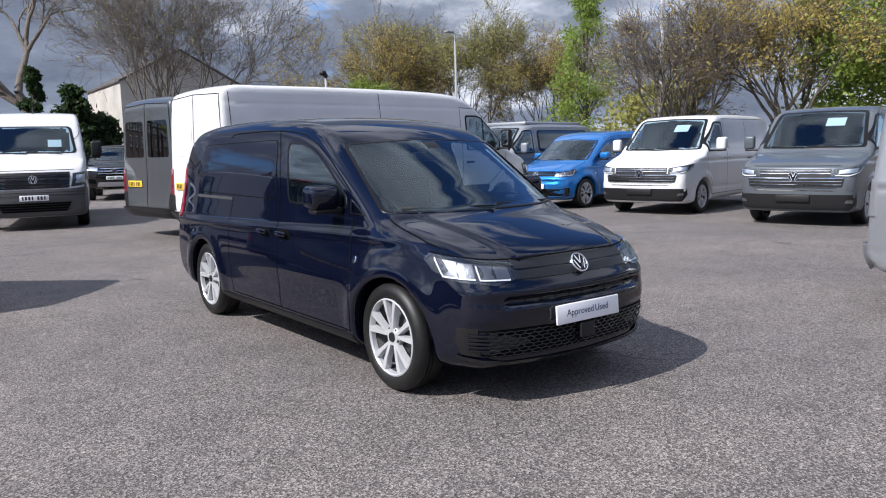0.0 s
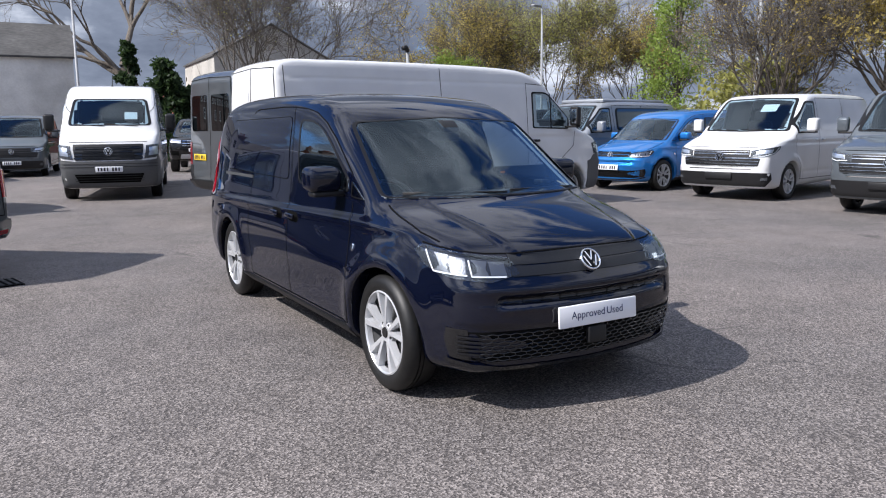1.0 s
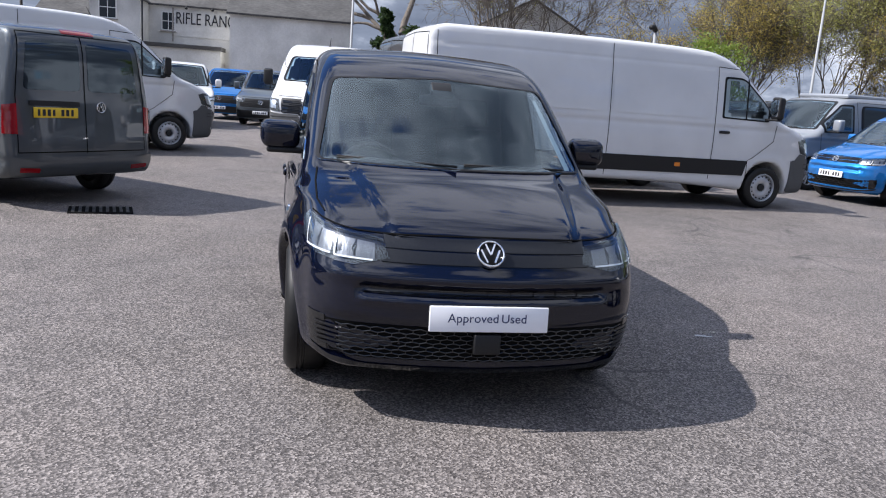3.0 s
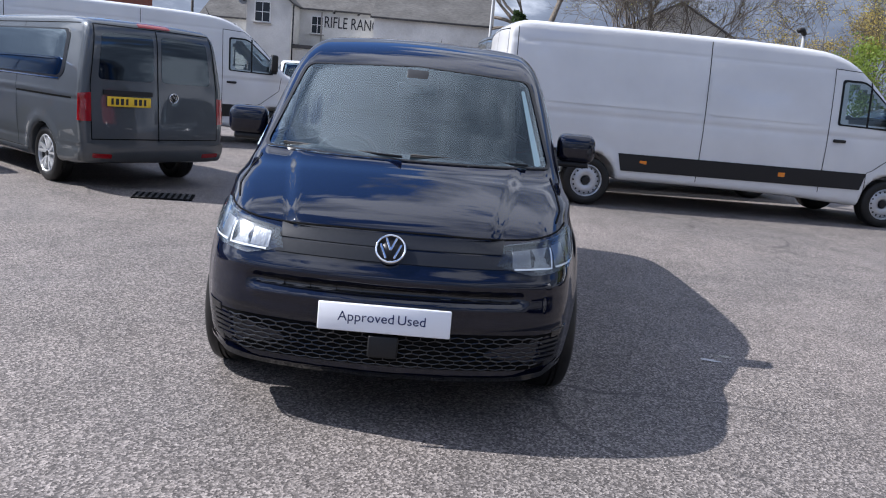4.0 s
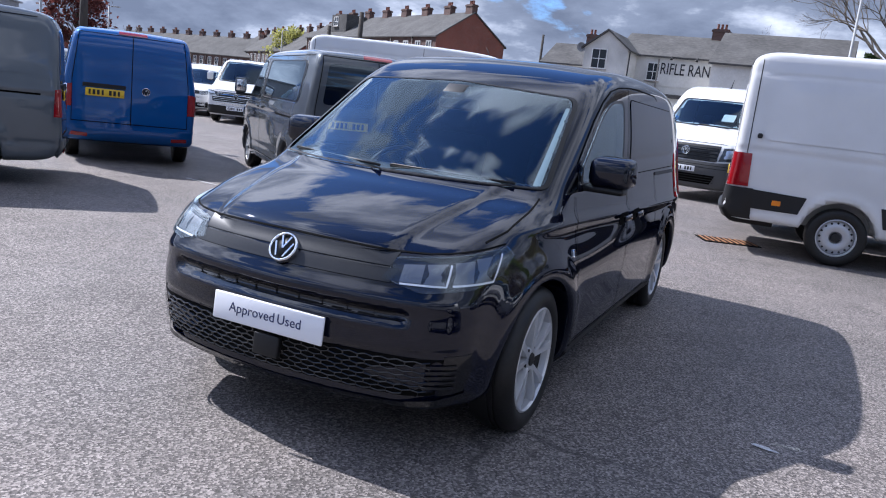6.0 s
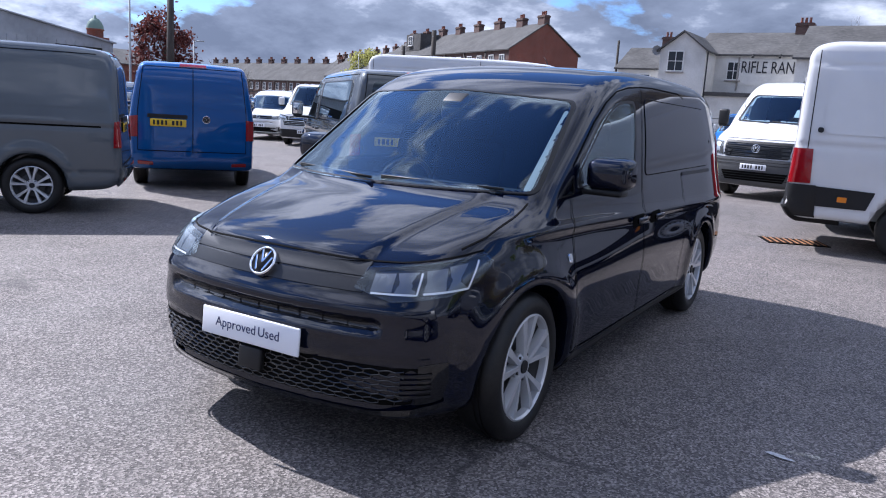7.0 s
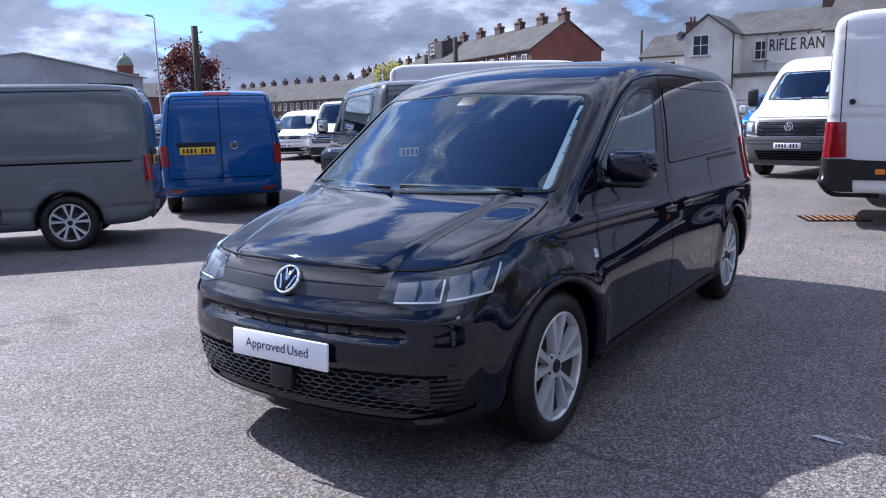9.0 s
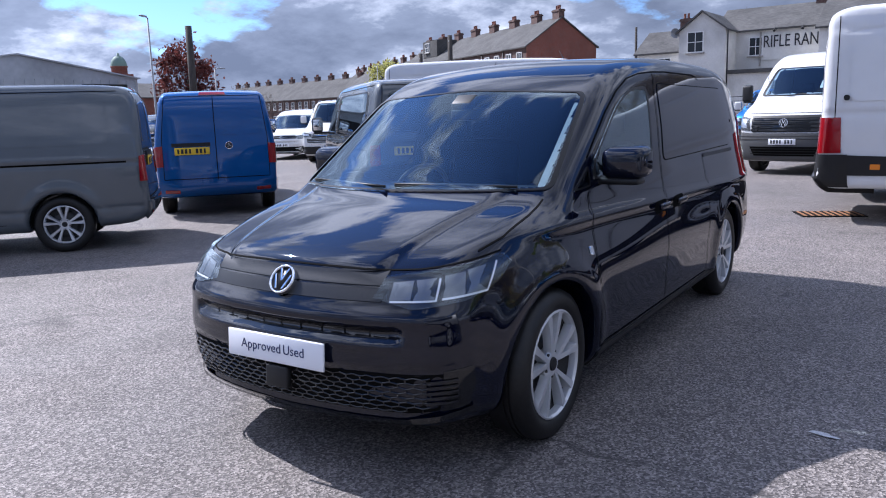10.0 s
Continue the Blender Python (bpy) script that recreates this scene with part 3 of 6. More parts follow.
def caddy_shell():
    prof = [(2.08, 0.20), (2.22, 0.235), (2.270, 0.34), (2.285, 0.50), (2.272, 0.62), (2.235, 0.72), (2.185, 0.795), (2.12, 0.845), (2.02, 0.887), (1.88, 0.932), (1.70, 0.983), (1.50, 1.035),
            (1.30, 1.160), (1.05, 1.318), (0.85, 1.440), (0.70, 1.526), (0.52, 1.605), (0.25, 1.672), (-0.3, 1.722), (-1.2, 1.732), (-1.80, 1.708), (-2.12, 1.655), (-2.26, 1.54), (-2.32, 1.30), (-2.37, 1.0), (-2.39, 0.70),
            (-2.38, 0.50), (-2.33, 0.34), (-2.15, 0.24), (-1.4, 0.20), (0, 0.19), (1.4, 0.19)]
    side = [(0.15, 0.80), (0.26, 0.862), (0.36, 0.882), (0.50, 0.895), (0.70, 0.888), (0.86, 0.865), (0.98, 0.842), (1.06, 0.826), (1.30, 0.788), (1.50, 0.742), (1.62, 0.708), (1.95, 0.60)]

    def front(x, z):
        t = np.clip((x - 1.25) / 1.0, 0, 1.3)
        return 0.21 * t**1.7 + 0.035 * sstep(x, -0.2, 1.1) * sstep(z, 0.55, 0.95)

    def rear(x, z):
        return 0.07 * np.clip((-1.5 - x) / 0.9, 0, 1.3) ** 2

    def extra(x, y, z, a, w):
        # bonnet: raised middle between two creases; shoulder line along the side
        hood = sstep(x, 1.2, 1.5) * sstep(z, 0.79, 0.85)
        c = 0.57 - 0.15 * np.clip((x - 1.4) / 0.8, 0, 1)
        a = a - 0.016 * hood * (1 - sstep(y, c - 0.045, c + 0.012))
        # bumper: swollen lip, a deep slot under it, a ledge, and the sunk lower grille
        nose = sstep(x, 1.5, 1.85)
        mid = 1 - sstep(y, 0.525, 0.575)
        a = a - 0.016 * nose * np.exp(-(((z - 0.660) / 0.034) ** 2))
        a = a + 0.024 * nose * mid * sstep(z, 0.574, 0.588) * (1 - sstep(z, 0.616, 0.630))
        a = a - 0.010 * nose * mid * np.exp(-(((z - 0.556) / 0.012) ** 2))
        top = 0.452 + 0.06 * y * y
        a = a + 0.014 * nose * (1 - sstep(y, 0.715, 0.745)) * sstep(z, 0.268, 0.282) * (1 - sstep(z, top, top + 0.012))
        w = w + 0.014 * np.exp(-(((z - 0.885 - 0.02 * x) / 0.030) ** 2)) - 0.012 * np.exp(-(((z - 0.48) / 0.11) ** 2)) * (1 - sstep(np.abs(x - 0.0), 0.9, 1.2))
        return a, w

    s = Shell(prof, side, front, rear, nose=(0.21, 1.0), tail=0.06, crown=0.075, k=0.11, arches=(1.485, -1.485), arch_r=0.365, hub=0.325, flare=0.014, extra=extra)
    s.post, s.rpost = 1.2, -1.4
    return s


def t6_shell(wb=3.0):
    q = (wb - 3.0)
    prof = [(2.20, 0.22), (2.36, 0.26), (2.40, 0.40), (2.415, 0.60), (2.395, 0.80), (2.355, 0.94), (2.27, 1.01), (2.10, 1.065), (1.85, 1.135), (1.60, 1.215), (1.36, 1.43), (1.08, 1.69), (0.86, 1.855), (0.62, 1.935),
            (0.2, 1.965), (-1.2, 1.975), (-2.10 - q, 1.955), (-2.33 - q, 1.91), (-2.41 - q, 1.78), (-2.45 - q, 1.3), (-2.475 - q, 0.9), (-2.49 - q, 0.6), (-2.48 - q, 0.42), (-2.36 - q, 0.32), (-1.8 - q, 0.27), (0, 0.24), (1.6, 0.22)]
    side = [(0.2, 0.86), (0.30, 0.915), (0.45, 0.935), (0.75, 0.950), (0.95, 0.952), (1.15, 0.945), (1.30, 0.925), (1.60, 0.87), (1.80, 0.83), (1.92, 0.79), (2.1, 0.70)]

    def front(x, z):
        t = np.clip((x - 1.35) / 1.05, 0, 1.2)
        return 0.11 * t**2.4

    def rear(x, z):
        return 0.05 * np.clip((-1.7 - q - x) / 0.8, 0, 1.2) ** 2

    def extra(x, y, z, a, w):
        w = w + 0.008 * np.exp(-(((z - 1.09) / 0.03) ** 2)) - 0.006 * np.exp(-(((z - 1.02) / 0.02) ** 2)) - 0.007 * np.exp(-(((z - 0.50) / 0.03) ** 2))
        return a, w

    s = Shell(prof, side, front, rear, nose=(0.10, 1.1), tail=0.03, crown=0.035, k=0.085, arches=(1.5, -1.5 - q), arch_r=0.375, hub=0.33, flare=0.016, extra=extra)
    s.post, s.rpost = 1.3, -1.6 - q
    return s


def crafter_shell(wb=3.64):
    q = wb - 3.64
    prof = [(2.55, 0.25), (2.74, 0.30), (2.79, 0.45), (2.81, 0.65), (2.78, 0.90), (2.73, 1.10), (2.62, 1.24), (2.40, 1.35), (2.10, 1.47), (1.85, 1.70), (1.58, 1.95), (1.36, 2.13), (1.10, 2.30), (0.75, 2.42), (0.2, 2.475),
            (-2.4 - q, 2.48), (-2.95 - q, 2.455), (-3.09 - q, 2.37), (-3.12 - q, 2.1), (-3.14 - q, 1.2), (-3.16 - q, 0.75), (-3.17 - q, 0.55), (-3.10 - q, 0.42), (-2.6 - q, 0.40), (0, 0.36), (1.9, 0.26)]
    side = [(0.2, 0.93), (0.38, 0.985), (0.60, 1.000), (0.85, 1.012), (1.10, 1.015), (1.40, 1.000), (1.70, 0.975), (2.00, 0.945), (2.30, 0.905), (2.45, 0.88), (2.8, 0.80)]

    def front(x, z):
        t = np.clip((x - 1.6) / 1.2, 0, 1.2)
        return 0.13 * t**2.2

    def rear(x, z):
        return 0.03 * np.clip((-2.5 - q - x) / 0.7, 0, 1.2) ** 2

    def extra(x, y, z, a, w):
        # pressed swage lines
        body = 1 - sstep(x, 0.9, 1.2)
        w = w - 0.008 * np.exp(-(((z - 1.27) / 0.02) ** 2)) - 0.006 * np.exp(-(((z - 2.18) / 0.02) ** 2)) * body
        return a, w

    s = Shell(prof, side, front, rear, nose=(0.10, 1.5), tail=0.02, crown=0.03, k=0.09, arches=(1.82, -1.82 - q), arch_r=0.42, hub=0.345, flare=0.014, extra=extra)
    s.post, s.rpost = 1.6, -1.9 - q
    return s


SHELLS = {}


def stacked(pieces):
    o, F = 0, []
    for q in pieces:
        F += [tuple(i + o for i in f) for f in q[1]]
        o += len(q[0])
    return np.concatenate([q[0] for q in pieces]), F, np.concatenate([q[2] for q in pieces])


def shell_of(kind, make, cell, cuts):
    if kind not in SHELLS:
        s = make()
        SHELLS[kind] = (s, s.mesh(cell, [(v, np.asarray(o)) for v, o in cuts]), {})
    return SHELLS[kind]


def dressed(root, kind, name, key, build, material, label=""):
    """A part of a kind of vehicle, made once; later vehicles of the kind share or recolour its mesh."""
    bank = SHELLS[kind][2]
    if (key, material.name) in bank:
        ob = share(bank[key, material.name], root, Matrix(), name)
    elif key in bank:
        me = bank[key].data.copy()
        me.materials.clear()
        me.materials.append(material)
        ob = new(name, me)
        ob.parent = root
    else:
        ob = part(name, build(), material, root)
        bank[key] = ob
    bank[key, material.name] = ob
    if label:
        ob["label"] = label
    return ob


def shrunk(o, f):
    o = np.asarray(o)
    c = o.mean(0)
    return c + (o - c) * f


def glazing(root, kind, s, name, key, view, outline, material, border=0.90, off=0.005):
    w = dressed(root, kind, name, key, lambda: s.patch(view, outline, off, 7, 0.010), material)
    b = dressed(root, kind, "border", key + "_border", lambda: s.patch(view, outline, off + 0.0015, 2, 0.012, hole=border), M_FRIT)
    b.parent = w
    return w


def plate(root, at, rz, white, tilt=0.0, front_text=False):
    """A number plate; its characters are plain bars."""
    pl = part("number_plate", box_bm(0.012, 0.524, 0.112, 0.005), M_PLATEW if white else M_PLATEY, root)
    pl.matrix_basis = pose(*at, 0, tilt, rz)
    if front_text:
        for word, y in (("Approved", -0.071), ("Used", 0.108)):
            cu = bpy.data.curves.new("lettering", "FONT")
            cu.body, cu.size, cu.align_x, cu.align_y, cu.extrude = word, 0.068, "CENTER", "CENTER", 0.0006
            cu.space_character = 1.02
            t = new("lettering", cu)
            me = bpy.data.meshes.new_from_object(t.evaluated_get(bpy.context.evaluated_depsgraph_get()))
            bpy.data.objects.remove(t)
            me.materials.clear()
            me.materials.append(M_INKBLUE)
            tx = new("lettering", me)
            tx.parent = pl
            tx.matrix_basis = Matrix(((0, 0, 1, 0.0072), (1, 0, 0, y), (0, 1, 0, 0.003), (0, 0, 0, 1))) @ Matrix.Diagonal((0.80, 0.80, 1, 1))
    else:
        for i in range(7):
            y = -0.205 + i * 0.058 + (0.045 if i > 3 else 0)
            part("plate_bar", box_bm(0.003, 0.036 if i % 3 else 0.028, 0.070, 0, (0.0066, y, 0)), M_INK, pl, smooth=False)
    return pl


def badge(root, at, r=0.06, rz=0.0, tilt=0.0):
    """A round badge: ring, disc and a plain chevron."""
    ring = part("badge", joined(revolve([(r * 0.86, 0.004), (r * 0.88, 0.012), (r * 0.97, 0.012), (r, 0.004), (r, -0.01)], 36)), M_CHROME, root)
    ring.matrix_basis = pose(*at, -tilt, 0, rz - 90)
    part("disc", revolve([(0.0, 0.006), (r * 0.87, 0.004), (r * 0.9, -0.008)], 32), M_FRIT, ring)
    bm = bmesh.new()
    for sx in (-1, 1):
        for x0, z0, x1, z1 in ((0.0, -0.1, 0.34, 0.74), (0.0, -0.1, 0.0, -0.1)):
            if x0 == x1:
                continue
            d = Vector(((x1 - x0) * sx, 0, z1 - z0))
            box_bm(0.13 * r, 0.006, d.length * r, 0.001, (sx * (x0 + x1) / 2 * r, 0.007, (z0 + z1) / 2 * r), 1, bm, Matrix.Rotation(math.atan2(d.x, d.z), 4, "Y"))
            box_bm(0.13 * r, 0.006, 1.05 * r, 0.001, (sx * 0.46 * r, 0.007, -0.18 * r), 1, bm, Matrix.Rotation(math.atan2(sx * 0.42, 1), 4, "Y"))
    part("chevron", bm, M_CHROME, ring, smooth=False)
    return ring


def door_mirror(root, at, side, paint_m, h=0.17, w=0.23, gap=0.07):
    """A door mirror with a black foot, a painted cap and its glass."""
    base = part("door_mirror", box_bm(0.11, 0.06 + gap + 0.75 * w, 0.035, 0.015, (-0.01, side * (0.32 * w + gap * 0.5), 0.0), 3), M_PLASTIC, root)
    base.matrix_basis = pose(*at, 0, 0, 0)
    bm = box_bm(0.17, w, h, 0.045, (0.0, 0, 0), 4)
    for v in bm.verts:
        if v.co.x < 0:
            v.co.x *= 0.6
        v.co.y -= side * 0.12 * (v.co.x)
        v.co.z -= 0.10 * v.co.x
    part("cap", bm, paint_m, base).matrix_basis = pose(-0.02, side * (gap + w / 2), 0.035 + h / 2 - 0.02)
    part("mirror_glass", box_bm(0.006, w * 0.82, h * 0.74, 0.002), M_CHROME, base).matrix_basis = pose(-0.072, side * (gap + w / 2), 0.035 + h / 2 - 0.02)
    return base


def seat(root, x, y, z, material=None):
    bm = box_bm(0.50, 0.50, 0.16, 0.05, (0, 0, 0), 3)
    st = part("seat", bm, material or M_SEAT, root)
    st.matrix_basis = pose(x, y, z)
    part("backrest", box_bm(0.13, 0.48, 0.62, 0.05, (0, 0, 0), 3), material or M_SEAT, st).matrix_basis = pose(-0.25, 0, 0.34, 0, -14, 0)
    part("headrest", box_bm(0.09, 0.27, 0.19, 0.04, (0, 0, 0), 3), material or M_SEAT, st).matrix_basis = pose(-0.36, 0, 0.76, 0, -10, 0)
    return st


def cabin(root, dash_x, dash_z, seat_x, seat_z, half, bulk_x, top, floor_z):
    """Dashboard, right-hand steering wheel, seats, and the bulkhead behind them."""
    bm = box_bm(0.62, half * 2 - 0.14, 0.26, 0.07, (0, 0, 0), 3)
    for v in bm.verts:
        if v.co.x > 0.1:
            v.co.z -= 0.05
    part("dashboard", bm, M_DASH, root).matrix_basis = pose(dash_x, 0, dash_z)
    w = part("steering_wheel", revolve([(0.185 + 0.014 * math.cos(a), 0.014 * math.sin(a)) for a in np.linspace(0, 2 * math.pi, 9)[:-1]], 30, closed=True), M_PLASTIC, root)
    w.matrix_basis = pose(dash_x - 0.42, -0.38, dash_z + 0.04, 0, 0, 90) @ pose(0, 0, 0, -28, 0, 0)
    part("spokes", joined(tube([(-0.18, 0, 0), (0.18, 0, 0)], 0.016, 6), tube([(0, 0, -0.18), (0, 0, 0)], 0.018, 6), revolve([(0.0, 0.03), (0.055, 0.026), (0.07, -0.02)], 18)), M_PLASTIC, w)
    for y in (-0.40, 0.40):
        seat(root, seat_x, y, seat_z)
    bm = box_bm(0.03, half * 2 - 0.12, top - floor_z, 0.01, (0, 0, 0), 1)
    for v in bm.verts:
        if v.co.z > 0:
            v.co.y *= 0.80
    part("bulkhead", bm, M_SEAT, root, smooth=False).matrix_basis = pose(bulk_x, 0, (top + floor_z) / 2)
    part("cab_floor", box_bm(dash_x - bulk_x + 0.2, half * 2 - 0.1, 0.05, 0.01), M_DASH, root, smooth=False).matrix_basis = pose((dash_x + bulk_x) / 2 + 0.1, 0, floor_z)


def hexnet(s, view, outline, cw, ch, width=0.007, off=0.006, depth=0.016):
    """Ribs of a honeycomb within an outline."""
    o = np.asarray(outline)
    lo, hi = o.min(0), o.max(0)
    E = set()
    rows = int((hi[1] - lo[1]) / (ch * 0.75)) + 2
    cols = int((hi[0] - lo[0]) / cw) + 2
    for r in range(-1, rows):
        for c in range(-1, cols):
            cx, cy = lo[0] + (c + 0.5 * (r % 2)) * cw, lo[1] + r * ch * 0.75
            P = [(round(cx + cw * a, 4), round(cy + ch * b, 4)) for a, b in ((0, 0.5), (0.5, 0.25), (0.5, -0.25), (0, -0.5), (-0.5, -0.25), (-0.5, 0.25))]
            for i in range(6):
                E.add(tuple(sorted((P[i], P[(i + 1) % 6]))))
    E = np.array(sorted(E))
    E = E[inside(o, E[:, 0]) & inside(o, E[:, 1])]
    A, g = s.drop(view, E[:, 0], 0)
    B, _ = s.drop(view, E[:, 1], 0)
    t = B - A
    side = np.cross(g, t)
    side /= np.linalg.norm(side, axis=1)[:, None] + 1e-9
    V, F = [], []
    for i in range(len(A)):
        b = len(V)
        for p in (A[i], B[i]):
            for sw, dp in ((-1, off - depth), (-0.6, off), (0.6, off), (1, off - depth)):
                V.append(p + side[i] * width * 0.5 * sw + g[i] * dp)
        F += [(b, b + 1, b + 5, b + 4), (b + 1, b + 2, b + 6, b + 5), (b + 2, b + 3, b + 7, b + 6)]
    return V, F


def wiper(root, p0, p1):
    d = [Vector(p0).lerp(Vector(p1), t) for t in (0, 0.3, 0.6, 1)]
    w = part("wiper", joined(tube([p + Vector((0, 0, 0.007)) for p in d], [0.007, 0.006, 0.005, 0.004], 6), tube([p - Vector((0, 0, 0.001)) for p in d[1:]], 0.005, 5)), M_PLASTIC, root)
    return w


def caddy(m, paint_m, label, hero=False, group="", trim=None, cell=0.05):
    kind = "hero" if hero else "caddy"
    screen = rounded([(-0.735, 1.052, 0.04), (0, 1.050, 0.01), (0.735, 1.052, 0.04), (0.645, 1.488, 0.05), (0, 1.520, 0.01), (-0.645, 1.488, 0.05)], 0.09, 0.05)
    fwin = rounded([(0.935, 1.070, 0.03), (0.14, 1.080, 0.06), (0.02, 1.520, 0.06), (0.26, 1.512, 0.12), (0.46, 1.445, 0.10), (0.65, 1.335, 0.10), (0.915, 1.15, 0.03)], 0.05, 0.04)
    quarter = rounded([(0.985, 1.045, 0.015), (1.165, 1.035, 0.015), (0.970, 1.140, 0.015)], 0.015, 0.03)
    s, body, _ = shell_of(kind, caddy_shell, 0.0155 if hero else cell, [("f", shrunk(screen, 0.972)), ("sl", shrunk(fwin, 0.93)), ("sr", shrunk(fwin, 0.93))])
    root = thing("van", m, label, "van", group)
    D = lambda name, key, build, material, lab="": dressed(root, kind, name, key, build, material, lab)
    D("body", "body", lambda: body, paint_m)
    glazing(root, kind, s, "windscreen", "screen", "f", screen, M_GLASS, 0.972)
    gaps = []
    for v in ("sl", "sr"):
        glazing(root, kind, s, "side_window", "fwin" + v, v, fwin, M_SIDEGLASS, 0.94)
        glazing(root, kind, s, "quarter_window", "quarter" + v, v, quarter, M_SIDEGLASS, 0.72)
        pan = rounded([(-1.68, 1.52, 0.10), (-0.16, 1.535, 0.05), (-0.06, 1.10, 0.05), (-1.68, 1.115, 0.08)], 0.06, 0.06)
        if hero:
            sp = D("side_panel", "pan" + v, lambda: s.patch(v, pan, 0.0045, 7, 0.007), paint_m)
            # near-black strip: the shadow along the panel's edge, put into colour
            D("panel_edge", "pane" + v, lambda: s.line(v, pan, 0.012, 0.0025, closed=True), M_GAP_SHADE).parent = sp
        else:
            glazing(root, kind, s, "side_window", "pan" + v, v, pan, M_DARKGLASS, 0.93)
        lines = [[(1.02, 1.02), (1.05, 0.86), (1.085, 0.70), (1.10, 0.45), (1.08, 0.30)], [(-0.15, 1.605), (-0.08, 1.45), (-0.03, 1.25), (0.01, 1.0), (0.035, 0.75), (0.05, 0.30)], [(1.08, 0.30), (-0.86, 0.30)],
                 [(-0.86, 0.30), (-0.90, 0.9), (-0.88, 1.08)], [(-0.96, 1.52), (-0.94, 1.30), (-0.93, 1.11)], [(-1.10, 1.575), (-1.04, 1.600), (-0.97, 1.607), (-0.4, 1.612), (-0.15, 1.606), (0.08, 1.590), (0.27, 1.560), (0.46, 1.492), (0.65, 1.390), (0.82, 1.275), (0.96, 1.175)]]
        for i, ln in enumerate(lines):
            gaps.append((v, ln))
        D("side_rail", "rail" + v, lambda: s.patch(v, rounded([(-0.90, 1.062), (-1.70, 1.062), (-1.70, 1.086), (-0.90, 1.086)], 0.008, 0.08), 0.006, 2, 0.012), M_GREYPLASTIC)
        sy = 1 if v == "sl" else -1
        # handles: bar over a flat near-black patch, the cup's shade put into colour
        for i, hx in enumerate((0.13, -0.18)):
            cup = D("door_handle", "cup%d%s" % (i, v), lambda: s.patch(v, rounded([(hx - 0.09, 0.82), (hx + 0.09, 0.815), (hx + 0.09, 0.885), (hx - 0.09, 0.89)], 0.035, 0.03), 0.002, 3, 0.004), M_GAP_SHADE)
            p, g = s.drop(v, [(hx, 0.862)], 0.028)
            bar = part("grip", box_bm(0.155, 0.022, 0.034, 0.010, (0, 0, 0), 3), paint_m, cup)
            bar.matrix_basis = pose(*p[0], 0, 1, 0)
        D("sill", "sill" + v, lambda: s.patch(v, rounded([(1.10, 0.205), (-1.10, 0.205), (-1.10, 0.275), (1.10, 0.275)], 0.012, 0.09), 0.010, 2, 0.02), M_PLASTIC)
        D("side_marker", "marker" + v, lambda: s.patch(v, rounded([(1.115, 0.745), (1.140, 0.745), (1.140, 0.785), (1.115, 0.785)], 0.01, 0.02), 0.008, 2, 0.01), M_CHROME)
        p, g = s.drop(v, [(0.86, 1.055)], 0.0)
        door_mirror(root, tuple(p[0] - np.array((0.02, sy * 0.03, -0.005))), sy, paint_m, 0.150, 0.215, 0.05)
        # pale lining of the windscreen post, inside the glass
        if hero and sy > 0:
            D("pillar_trim", "trim" + v, lambda: s.patch("f", rounded([(sy * y_, z_) for y_, z_ in ((0.695, 1.085), (0.660, 1.085), (0.600, 1.460), (0.620, 1.460))][::sy], 0.008, 0.04, 3), -0.028, 2, 0.006), M_CLOTH)
        # tail lamp
        D("tail_lamp", "tail" + v, lambda: s.patch("wb", rounded([(sy * a, z) for a, z in ((34, 0.84), (46.5, 0.86), (46.5, 1.18), (41, 1.36), (35, 1.36))][::sy], 0.03, 1.0, 3), 0.008, 4, 0.014), M_RED)
    gaps += [("w", [(-52.5, 0.866), (-47, 0.853), (-40, 0.839), (-33, 0.826), (-27, 0.822), (-12, 0.828), (0, 0.830), (12, 0.828), (27, 0.822), (33, 0.826), (40, 0.839), (47, 0.853), (52.5, 0.866)])]
    for i, (v, ln) in enumerate(gaps):
        D("shut_line", "gap%d" % i, lambda: s.line(v, ln, 0.007, 0.003), M_GAP_SHADE)
    for sy in (1, -1):
        D("bonnet_line", "hood%d" % sy, lambda: s.line("t", [(1.86, sy * 0.695), (1.72, sy * 0.728), (1.50, sy * 0.732), (1.34, sy * 0.722)], 0.008, 0.003), M_GAP_SHADE)
    # front: grille bar, lamps, bumper openings
    for i, (z0, z1) in enumerate(((0.770, 0.818), (0.716, 0.762))):
        D("grille_bar", "bar%d" % i, lambda: s.patch("w", rounded([(-25, z0), (25, z0), (26.5, z1), (-26.5, z1)], 0.012, 2.0, 3), 0.006, 3, 0.014), M_SATIN if hero else M_JET)
    for sy, sd in ((1, "l"), (-1, "r")):
        lamp_o = [(23.5, 0.728), (26.0, 0.800), (40, 0.828), (52.5, 0.856), (54.5, 0.825), (50, 0.760), (42, 0.715), (31, 0.695)]
        out = rounded([(sy * a, z) for a, z in lamp_o][::sy], 0.02, 1.6, 3)
        ctr = (sy * 38, 0.772)
        lamp = D("headlight", "hl" + sd, lambda: s.patch("w", out, 0.0015, 5, 0.012, centre=ctr), M_HOUSING)
        # four faceted reflector cells, each drawn in to its middle
        cells = ((26.8, 31.0, 0.722, 0.790), (31.5, 35.6, 0.724, 0.800), (37.2, 41.6, 0.728, 0.812), (42.1, 46.6, 0.736, 0.826))
